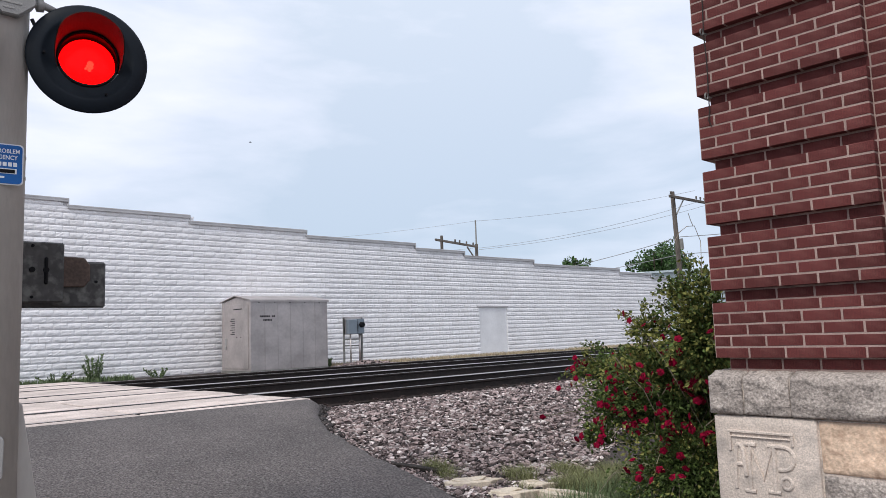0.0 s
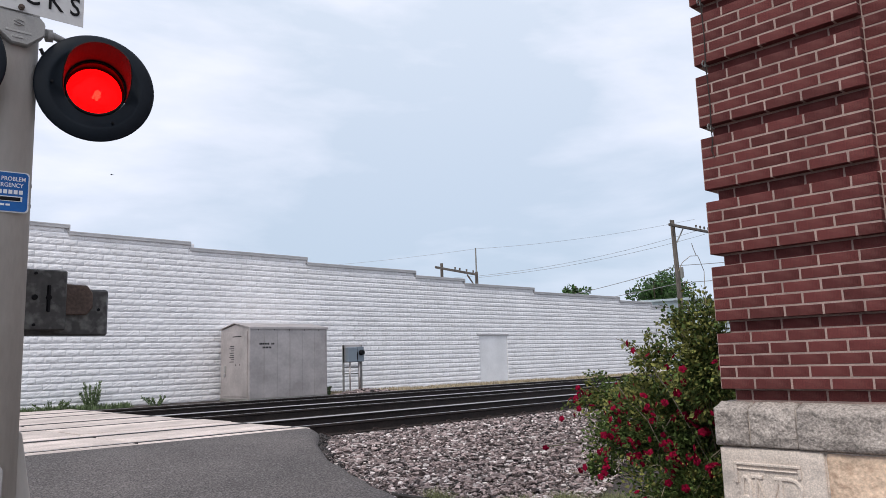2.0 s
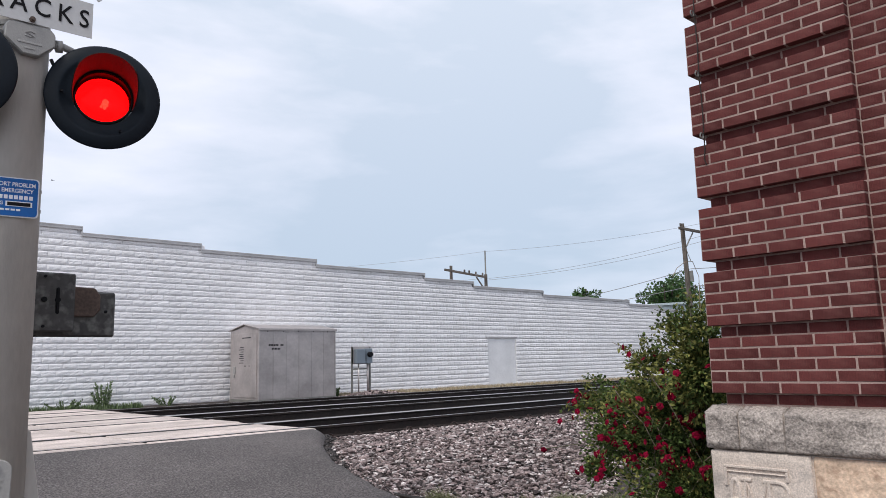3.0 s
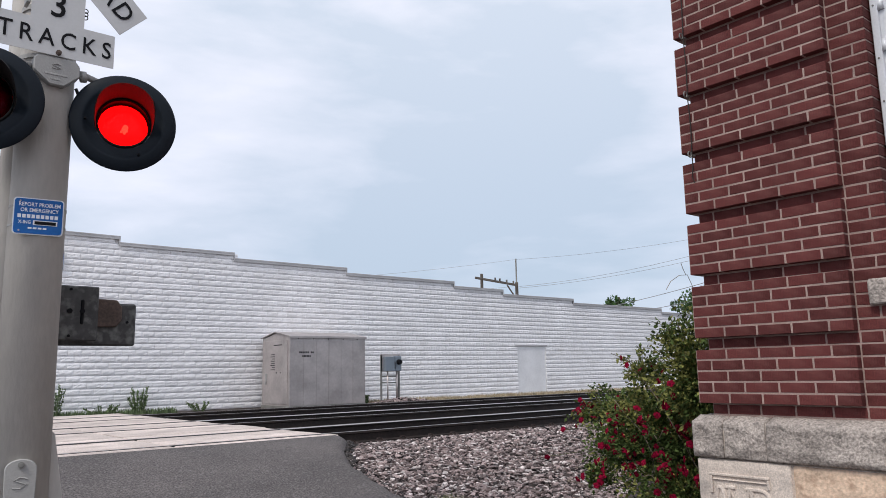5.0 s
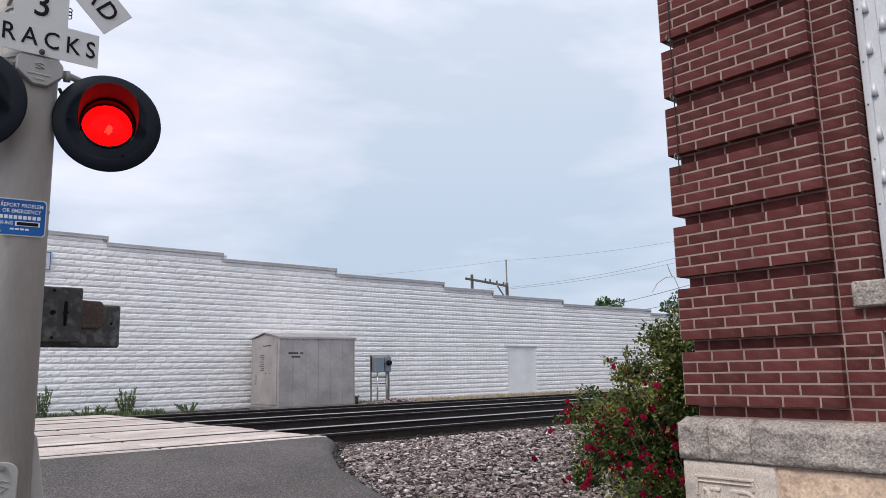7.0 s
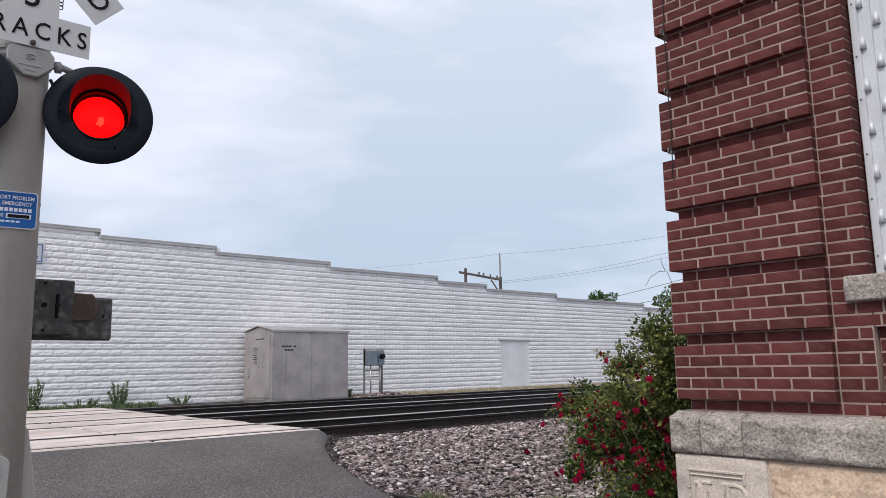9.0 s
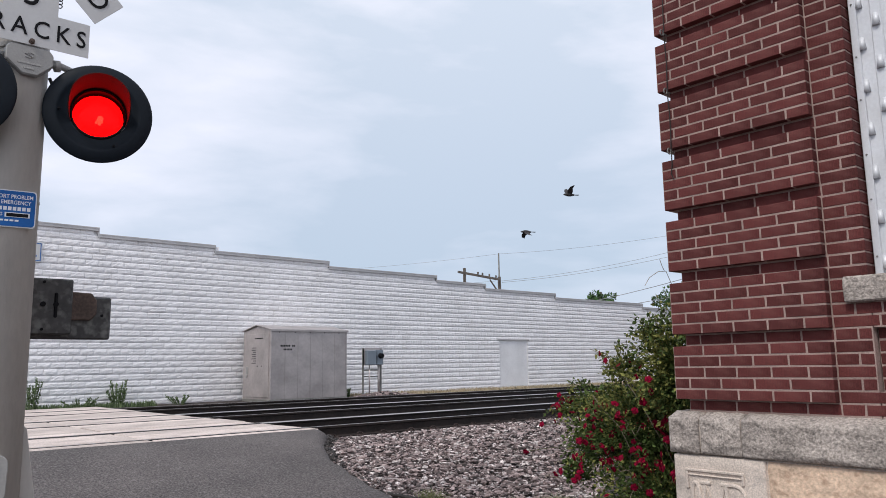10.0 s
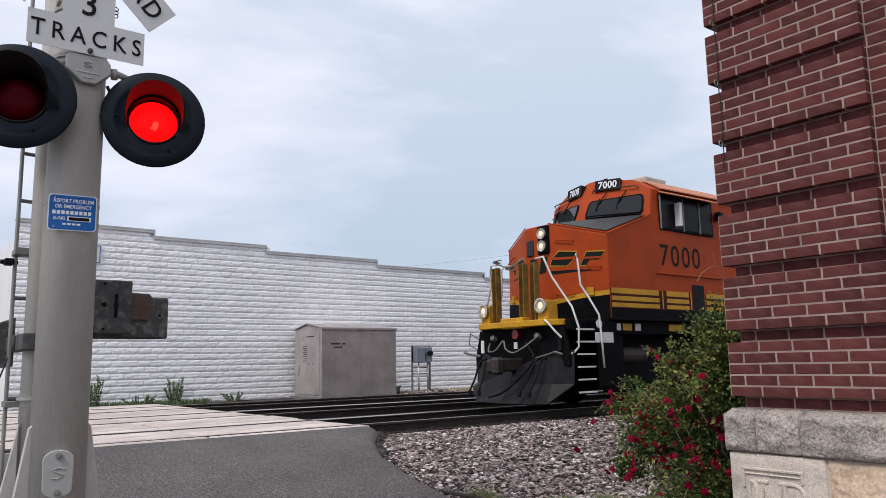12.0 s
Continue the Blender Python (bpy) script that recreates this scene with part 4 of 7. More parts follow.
    # crossbuck
    for a, words, dz in ((-45, (("RAIL", -0.56, "LEFT"), ("ROAD", 0.565, "RIGHT")), 0.0), (45, (("CROS", -0.56, "LEFT"), ("SING", 0.56, "RIGHT")), 0.006)):
        bm = B()
        box(bm, (-0.61, -0.004 - dz, -0.115), (0.61, -dz, 0.115), 0.002)
        blade = part("crossbuck_blade", bm, M_SIGN, s, "white crossbuck blade with black capitals", m=Matrix.Translation((MX, y0 - 0.006, 4.245)) @ Matrix.Rotation(radians(-a), 4, "Y"))
        for word, wx_, side in words:
            writing("sign_lettering", word, 0.165, M_INK, blade, pose(wx_, -0.007 - dz, 0, 90), align=side, stretch=0.9, spacing=1.18, bold=0.001)
    # blue emergency sign
    bm = B()
    w, h, r = 0.128, 0.106, 0.018
    pts = [(sx * (w - r) + r * math.cos(radians(q + k * 30)), sz * (h - r) + r * math.sin(radians(q + k * 30)))
           for sx, sz, q in ((1, 1, 0), (-1, 1, 90), (-1, -1, 180), (1, -1, 270)) for k in range(4)]
    prism(bm, pts, -0.002, 0.002, "y")
    blue = part("emergency_sign", bm, M_WHITE_INK, s, "blue emergency notice with white lettering", m=Matrix.Translation((MX - 0.025, MY - 0.157, 2.535)) @ Matrix.Rotation(radians(-7), 4, "Z"))
    bm = B()
    prism(bm, [(x * 0.955, z * 0.945) for x, z in pts], -0.004, -0.001, "y")
    part("blue_field", bm, M_BLUE, blue)
    for text, z, size in (("REPORT PROBLEM", 0.067, 0.031), ("OR EMERGENCY", 0.034, 0.031)):
        writing("sign_lettering", text, size, M_WHITE_INK, blue, pose(0.004, -0.0045, z, 90), stretch=0.84, bold=0.0004)
    writing("sign_lettering", "X-ING", 0.027, M_WHITE_INK, blue, pose(-0.068, -0.0045, -0.036, 90), stretch=0.84, bold=0.0004)
    for x0, x1, z, hh, mt in ((-0.105, 0.105, -0.0005, 0.0105, M_WHITE_INK), (-0.026, 0.098, -0.036, 0.0135, M_WHITE_INK), (-0.05, 0.05, -0.068, 0.005, M_WHITE_INK)):
        n = max(1, int((x1 - x0) / 0.021)) if hh < 0.013 else 1
        for k in range(n):
            bm = B()
            a = x0 + (x1 - x0) * k / n
            box(bm, (a, -0.005, z - hh), (a + (x1 - x0) / n - (0.006 if n > 1 else 0), -0.004, z + hh))
            part("lettering_bar", bm, mt, blue)
    bm = B()
    box(bm, (-0.018, -0.0062, -0.046), (0.09, -0.0052, -0.027))
    part("lettering_bar", bm, M_INK, blue)
    for z in (0.085, -0.085):
        for x in (-0.095,):
            bm = B()
            tube(bm, (x, -0.004, z), (x, -0.009, z), 0.005, seg=8)
            part("rivet", bm, M_CAST, blue)
    for z in (2.49, 2.60):
        bm = B()
        tube(bm, (MX, MY, z), (MX, MY, z + 0.012), 0.153, seg=40)
        part("strap", bm, M_CAST, s)
    # gate-arm bracket plates behind the mast
    bm = B()
    box(bm, (1.30, 4.86, 1.83), (1.935, 4.885, 2.115), 0.012)
    arm = part("arm_plate", bm, M_GALV, s, "dark mottled galvanised plate")
    bm = B()
    prism(bm, [(1.66, 1.955), (1.66, 2.14), (1.80, 2.135), (1.835, 2.09), (1.835, 2.0), (1.80, 1.955)], 4.835, 4.86, "y", 0.006)
    part("fibre_shim", bm, M_RUSTY, arm, "brown rounded fibre piece")
    bm = B()
    box(bm, (1.36, 4.80, 1.86), (1.675, 4.835, 2.215), 0.008)
    front = part("bracket_plate", bm, M_GALV, arm, "dark slotted bracket plate")
    # raised black bar, painted for the dark opening of the slot
    bm = B()
    box(bm, (1.565, 4.792, 1.965), (1.585, 4.802, 2.125), 0.006)
    part("slot", bm, M_INK, front)
    for x, z in ((1.50, 2.19), (1.50, 1.89), (1.50, 2.05), (1.575, 2.05), (1.875, 1.99)):
        bm = B()
        tube(bm, (x, 4.80 if x < 1.7 else 4.86, z), (x, 4.788 if x < 1.7 else 4.85, z), 0.009 if z != 2.05 else 0.016, seg=8)
        part("bolt", bm, M_INK, front)
    bm = B()
    box(bm, (MX - 0.05, MY + 0.12, 1.93), (MX + 0.12, 4.87, 2.06), 0.006)
    box(bm, (MX, 4.82, 1.90), (1.38, 4.87, 2.10), 0.006)
    part("arm_mount", bm, M_GALV, s)
    # counterweight arm on the far side
    bm = B()
    prism(bm, [(0.45, 1.60), (1.05, 1.66), (1.05, 1.98), (0.97, 1.95), (0.80, 1.84), (0.45, 1.80)], 5.17, 5.21, "y", 0.006)
    part("counterweight_arm", bm, M_GALV, s, "dark steel counterweight arm")
    bm = B()
    box(bm, (1.0, MY + 0.1, 1.75), (1.08, 5.2, 1.85), 0.006)
    part("arm_mount", bm, M_GALV, s)
    # ladder
    for x, y in ((0.975, 4.80), (1.32, 4.86)):
        bm = B()
        box(bm, (x - 0.008, y - 0.032, 0.3), (x + 0.008, y + 0.032, 7.3), 0.003)
        part("ladder_rail", bm, M_STEEL, s)
    for k in range(23):
        bm = B()
        tube(bm, (0.975, 4.80, 0.55 + 0.305 * k), (1.32, 4.86, 0.55 + 0.305 * k), 0.012, seg=8)
        part("ladder_rung", bm, M_STEEL, s)
    for z in (1.42, 2.33, 3.6, 5.0):
        bm = B()
        box(bm, (0.955, MY + 0.26, z), (1.06, MY + 0.40, z + 0.035), 0.003)
        part("ladder_clip", bm, M_STEEL, s)
    bm = B()
    box(bm, (0.915, 4.76, 2.275), (0.965, 4.84, 2.315), 0.006)
    tube(bm, (0.895, 4.80, 2.295), (0.99, 4.80, 2.295), 0.014, seg=8)
    part("ladder_lug", bm, M_INK, s)
    # a loose wire below
    bm = B()
    pipe(bm, [(0.97, 4.78, 1.72), (0.93, 4.8, 1.58), (0.86, 4.82, 1.50), (0.78, 4.84, 1.47)], 0.005, 6)
    part("cable", bm, M_RUBBER, s)


build_signal()


# ---- signal hut, meter stand ----
def build_hut():
    x0, x1, y0, y1, z0, z1 = 12.68, 15.70, 22.69, 24.75, 0.47, 2.90
    hut = thing("signal_hut", pose(0, 0, 0), "bare aluminium railway signal hut with a shallow gabled roof", "hut")
    bm = B()
    ym = (y0 + y1) / 2
    prism(bm, [(y0, z0 + 0.08), (y1, z0 + 0.08), (y1, z1), (ym, z1 + 0.16), (y0, z1)], x0, x1, "x", 0.006)
    part("body", bm, M_HUT, hut)
    bm = B()
    for s in (-1, 1):
        a, b2 = (y0 - 0.06, ym) if s < 0 else (ym, y1 + 0.06)
        za, zb = (z1 + 0.0, z1 + 0.185) if s < 0 else (z1 + 0.185, z1 + 0.0)
        prism(bm, [(a, za), (b2, zb), (b2, zb + 0.025), (a, za + 0.025)], x0 - 0.07, x1 + 0.06, "x", 0.003)
    box(bm, (x0 - 0.07, y0 - 0.065, z1 - 0.05), (x1 + 0.06, y0 - 0.05, z1 + 0.025), 0.003)
    part("roof", bm, M_HUT, hut, "thin aluminium gabled roof")
    # front of separate upright sheets with lapped seams
    edges = (0.02, 0.52, 1.02, 1.52, 2.02, 2.52, 3.0)
    for k, (a, b2) in enumerate(zip(edges, edges[1:])):
        bm = B()
        box(bm, (x0 + a + 0.006, y0 - 0.010 - 0.004 * (k % 2), z0 + 0.10), (x0 + b2 - 0.006, y0 + 0.004, z1 - 0.05), 0.004)
        for v in bm.verts:
            v.co.y -= 0.004 * noise.noise((v.co.x * 2, 0, v.co.z))
        part("sheet", bm, M_HUT, hut)
        if k:
            bm = B()
            box(bm, (x0 + a - 0.014, y0 - 0.017, z0 + 0.10), (x0 + a + 0.002, y0 - 0.006, z1 - 0.05), 0.002)
            part("seam", bm, M_HUT, hut)
    for x in (x0, x1):
        bm = B()
        box(bm, (x - 0.022, y0 - 0.015, z0 + 0.08), (x + 0.022, y0 + 0.015, z1 - 0.03), 0.004)
        part("corner_trim", bm, M_HUT, hut)
    bm = B()
    box(bm, (x0 - 0.03, y0 - 0.03, z0 - 0.05), (x1 + 0.03, y1, z0 + 0.09), 0.01)
    part("skid", bm, M_STEEL, hut, "dark steel base skid")
    for k in range(5):
        bm = B()
        tube(bm, (x0 + 0.3 + 0.6 * k, y0 - 0.005, z1 - 0.075), (x0 + 0.3 + 0.6 * k, y0 - 0.02, z1 - 0.075), 0.018, seg=8)
        part("bolt", bm, M_INK, hut)
    # door on the end
    bm = B()
    box(bm, (x0 - 0.025, y0 + 0.16, z0 + 0.15), (x0 + 0.01, y1 - 0.20, z1 - 0.10), 0.006)
    door = part("door", bm, M_HUT, hut, "plain aluminium door")
    bm = B()
    box(bm, (x0 - 0.06, y1 - 0.45, 1.42), (x0 - 0.02, y1 - 0.33, 1.66), 0.01)
    tube(bm, (x0 - 0.05, y1 - 0.39, 1.38), (x0 - 0.07, y1 - 0.39, 1.28), 0.03, seg=8)
    part("padlock", bm, M_CAST, door)
    for z0_, z1_, ya, yb in ((2.62, 2.65, 0.55, 1.15), (1.66, 1.70, 0.62, 0.66), (1.66, 1.70, 0.90, 0.96)):
        bm = B()
        box(bm, (x0 - 0.035, y0 + ya, z0_), (x0 - 0.02, y0 + yb, z1_), 0.004)
        part("vent", bm, M_INK, door)
    for k in range(8):
        bm = B()
        ya = 1.05 + 0.12 * (k % 2)
        box(bm, (x0 - 0.028, y0 + 1.05, 2.30 - 0.075 * k), (x0 - 0.022, y0 + 1.05 + (0.28, 0.34, 0.22, 0.32)[k % 4], 2.325 - 0.075 * k))
        part("lettering_bar", bm, M_INK, door)
    for k, (a, b2, z) in enumerate(((0.34, 0.92, 2.36), (0.46, 0.80, 2.235))):
        n = 9 if k == 0 else 6
        for i in range(n):
            if (k == 0 and i == 6):
                continue
            bm = B()
            box(bm, (x0 + a + (b2 - a) * i / n, y0 - 0.018, z - 0.030), (x0 + a + (b2 - a) * (i + 0.72) / n, y0 - 0.012, z + 0.030))
            part("lettering_bar", bm, M_INK, hut)


def build_meter():
    s = thing("meter_stand", pose(16.46, 22.75, 0.5), "grey electric meter and switch box on a steel stand", "meter")
    for x, w in ((0.03, 0.035), (0.84, 0.035)):
        bm = B()
        box(bm, (x - w, -0.02, 0), (x + w, 0.02, 1.78), 0.004)
        part("post", bm, M_STEEL, s)
    for x, r in ((0.28, 0.028), (0.70, 0.04)):
        bm = B()
        tube(bm, (x, -0.06, 0), (x, -0.06, 1.2), r, seg=12)
        part("conduit", bm, M_HUT, s, smooth=True)
    for z in (0.72, 0.95):
        bm = B()
        box(bm, (0.0, -0.01, z), (0.87, 0.03, z + 0.045), 0.003)
        part("crossbar", bm, M_STEEL, s)
    bm = B()
    box(bm, (0.0, -0.02, 1.15), (0.88, 0.0, 1.80), 0.004)
    part("back_panel", bm, M_HUT, s)
    bm = B()
    box(bm, (0.10, -0.19, 1.17), (0.52, -0.02, 1.70), 0.012)
    part("switch_box", bm, M_METERBOX, s)
    bm = B()
    box(bm, (0.55, -0.17, 1.17), (0.85, -0.02, 1.72), 0.012)
    mb = part("meter_box", bm, M_METERBOX, s)
    bm = B()
    tube(bm, (0.71, -0.17, 1.50), (0.71, -0.30, 1.50), 0.105, 0.085, seg=20)
    part("meter_dome", bm, M_INK, mb, "round dark glass meter")
    bm = B()
    box(bm, (0.525, -0.2, 1.25), (0.545, -0.10, 1.52), 0.004)
    part("switch_handle", bm, M_INK, s)


build_hut()
build_meter()


# ---- utility poles, wires ----
def wire_between(bm, a, b, sag, r):
    a, b = Vector(a), Vector(b)
    pts = []
    for k in range(17):
        t = k / 16
        p = a.lerp(b, t)
        p.z -= sag * 4 * t * (1 - t)
        pts.append(p)
    pipe(bm, pts, r, 5)


def insulator(parent, x, y, z):
    bm = B()
    lathe(bm, [(0.0, 0.16), (0.05, 0.15), (0.06, 0.09), (0.04, 0.07), (0.07, 0.03), (0.02, 0.0), (0.02, -0.06)], 10, Matrix.Translation((x, y, z)))
    part("insulator", bm, M_TIMBER, parent)


def build_far_poles():
    """A two-pole frame standing behind the white building."""
    p = thing("utility_pole", pose(0, 0, 0), "weathered timber utility poles with a crossarm behind the wall", "utility pole")
    y = 33.45
    for x, top, r in ((31.6, 7.55, 0.11), (34.65, 7.2, 0.125)):
        bm = B()
        tube(bm, (x, y, 0.4), (x, y, top), r, r * 0.85, 12)
        part("pole", bm, M_TIMBER, p)
    bm = B()
    tube(bm, (34.65, y, 7.1), (34.65, y, 8.75), 0.05, 0.045, 8)
    part("mast_tube", bm, M_STEEL, p)
    bm = B()
    box(bm, (30.9, y - 0.22, 7.13), (34.6, y - 0.11, 7.27), 0.02)
    bmesh.ops.rotate(bm, cent=(31.6, y, 7.2), matrix=Matrix.Rotation(radians(4), 3, "Y"), verts=bm.verts[:])
    part("crossarm", bm, M_TIMBER, p)
    bm = B()
    tube(bm, (33.7, y - 0.1, 6.95), (34.6, y - 0.1, 6.0), 0.05, seg=6)
    part("brace", bm, M_TIMBER, p)
    for x in (32.6, 33.0, 33.6, 34.2):
        insulator(p, x, y - 0.16, 7.28 - (x - 31.6) * 0.07)
    bm = B()
    box(bm, (33.6, y - 0.3, 5.72), (35.5, y - 0.18, 5.86), 0.02)
    part("lower_crossarm", bm, M_TIMBER, p)
    for x in (34.1, 35.0, 35.3):
        insulator(p, x, y - 0.24, 5.9)
    bm = B()
    wire_between(bm, (34.65, y, 8.7), (42.0, 22.0, 9.6), 0.25, 0.009)
    wire_between(bm, (34.65, y, 8.7), (20.0, 52.0, 8.2), 0.4, 0.008)
    wire_between(bm, (34.9, y, 6.95), (42.3, 22.0, 8.95), 0.35, 0.011)
    wire_between(bm, (34.9, y, 6.85), (43.4, 22.0, 8.85), 0.35, 0.011)
    wire_between(bm, (34.3, y, 6.9), (18.0, 60.0, 7.5), 0.4, 0.008)
    part("wire", bm, M_WIRE, p, "sagging overhead wires")
    bm = B()
    top = B()
    lower = thing("roof_insulators", pose(0, 0, 0), "small insulator rack showing over the wall coping", "insulator")
    tube(bm, (25.9, 31.0, 3.9), (25.9, 31.0, 6.3), 0.04, seg=8)
    part("stub", bm, M_TIMBER, lower)
    box(top, (25.5, 30.95, 6.1), (26.3, 31.05, 6.18), 0.01)
    part("bar", top, M_TIMBER, lower)
    for x in (25.6, 26.2):
        insulator(lower, x, 31.0, 6.22)


def build_near_pole():
    p = thing("utility_pole", pose(0, 0, 0), "tall weathered timber utility pole with a crossarm and wires", "utility pole")
    x, y = 39.3, 22.0
    bm = B()
    tube(bm, (x + 0.45, y, 0.4), (x, y, 9.25), 0.17, 0.12, 12)
    part("pole", bm, M_TIMBER, p)
    bm = B()
    box(bm, (x - 0.7, y - 0.26, 8.82), (x + 4.2, y - 0.14, 8.98), 0.02)
    part("crossarm", bm, M_TIMBER, p)
    for dx in (0.9,):
        bm = B()
        tube(bm, (x + 0.05, y - 0.15, 7.9), (x + dx, y - 0.15, 8.8), 0.04, seg=6)
        part("brace", bm, M_STEEL, p)
    for dx in (-0.5, 2.4, 2.9, 3.4, 3.9):
        insulator(p, x + dx, y - 0.19, 9.04)
    bm = B()
    tube(bm, (x + 0.3, y - 0.2, 5.9), (x + 0.25, y - 0.2, 6.5), 0.12, seg=10)
    part("fuse_can", bm, M_STEEL, p)
    bm = B()
    wire_between(bm, (x + 0.2, y - 0.2, 6.6), (x - 2.0, 34.0, 4.9), 0.2, 0.02)
    wire_between(bm, (x + 0.2, y - 0.2, 6.6), (x + 8, 14.0, 7.6), 0.2, 0.02)
    wire_between(bm, (x + 0.2, y - 0.2, 5.6), (x - 1.6, 34.0, 4.6), 0.15, 0.02)
    wire_between(bm, (x + 0.2, y - 0.2, 5.6), (x + 8, 14.0, 6.5), 0.15, 0.02)
    part("wire", bm, M_WIRE, p)


build_far_poles()
build_near_pole()


# ---- far white house and sheds ----
def build_far_house():
    h = thing("white_shed", pose(0, 0, 0), "pale white shed with a low gabled roof beyond the wall", "shed")
    bm = B()
    prism(bm, [(43.6, 0.4), (60.0, 0.4), (60.0, 5.0), (51.0, 5.5), (43.6, 5.0)], 27.0, 40.0, "y", 0.02)
    part("wall", bm, M_CLAP, h)
    bm = B()
    prism(bm, [(43.3, 4.96), (51.0, 5.46), (60.3, 4.96), (60.3, 5.1), (51.0, 5.62), (43.3, 5.1)], 26.7, 40.3, "y")
    part("roof", bm, M_CLAP, h)
    for k in range(6):
        bm = B()
        box(bm, (43.6, 26.97, 1.0 + 0.6 * k), (60.0, 27.0, 1.04 + 0.6 * k))
        part("siding_lap", bm, M_COPING, h)


build_far_house()


# ---- foliage ----
def leaves(name, points, size, mats, parent, seed, label="", droop=0.5, kind="stuff"):
    """Folded leaves, one at each (place, facing), in one mesh; mats alternate at random."""
    r = np.random.RandomState(seed)
    vs, fs, mi = [], [], []
    for p, out in points:
        s = size * r.uniform(0.6, 1.35)
        d = np.array(out) + r.uniform(-0.8, 0.8, 3)
        d[2] -= droop * r.uniform(0, 1)
        d /= np.linalg.norm(d) + 1e-6
        u = np.cross(d, r.uniform(-1, 1, 3))
        u /= np.linalg.norm(u) + 1e-6
        n = np.cross(u, d)
        p = np.array(p)
        k = len(vs)
        fold = 0.16 * s
        vs += [p, p + d * s * 0.45 + u * s * 0.32 + n * fold, p + d * s, p + d * s * 0.45 - u * s * 0.32 + n * fold, p + d * s * 0.5]
        fs += [(k, k + 1, k + 4), (k + 1, k + 2, k + 4), (k, k + 4, k + 3), (k + 4, k + 2, k + 3)]
        # paler leaves come in bunches, more of them high up
        paler = r.uniform() < 0.22 + 0.9 * noise.noise((p[0] * 3.4, p[1] * 3.4, p[2] * 3.4)) + 0.25 * (p[2] - 1.1)
        mi += [int(paler) if len(mats) > 1 else 0] * 4
    me = bpy.data.meshes.new(name)
    me.from_pydata([tuple(v) for v in vs], [], fs)
    for m in mats:
        me.materials.append(m)
    me.polygons.foreach_set("material_index", mi)
    ob = new(name, me)
    ob.parent = parent
    return tagged(ob, label, kind=kind)


SHOOTS = (((5.0, 2.5, 1.85), (5.02, 2.5, 2.16), (4.95, 2.5, 2.26), (4.85, 2.5, 2.25), (4.74, 2.5, 2.2), (4.68, 2.5, 2.14)),
          ((4.93, 2.5, 2.26), (4.90, 2.5, 2.30), (4.88, 2.5, 2.34)),
          ((5.2, 3.0, 1.45), (5.0, 3.05, 1.66), (4.82, 3.1, 1.73)))


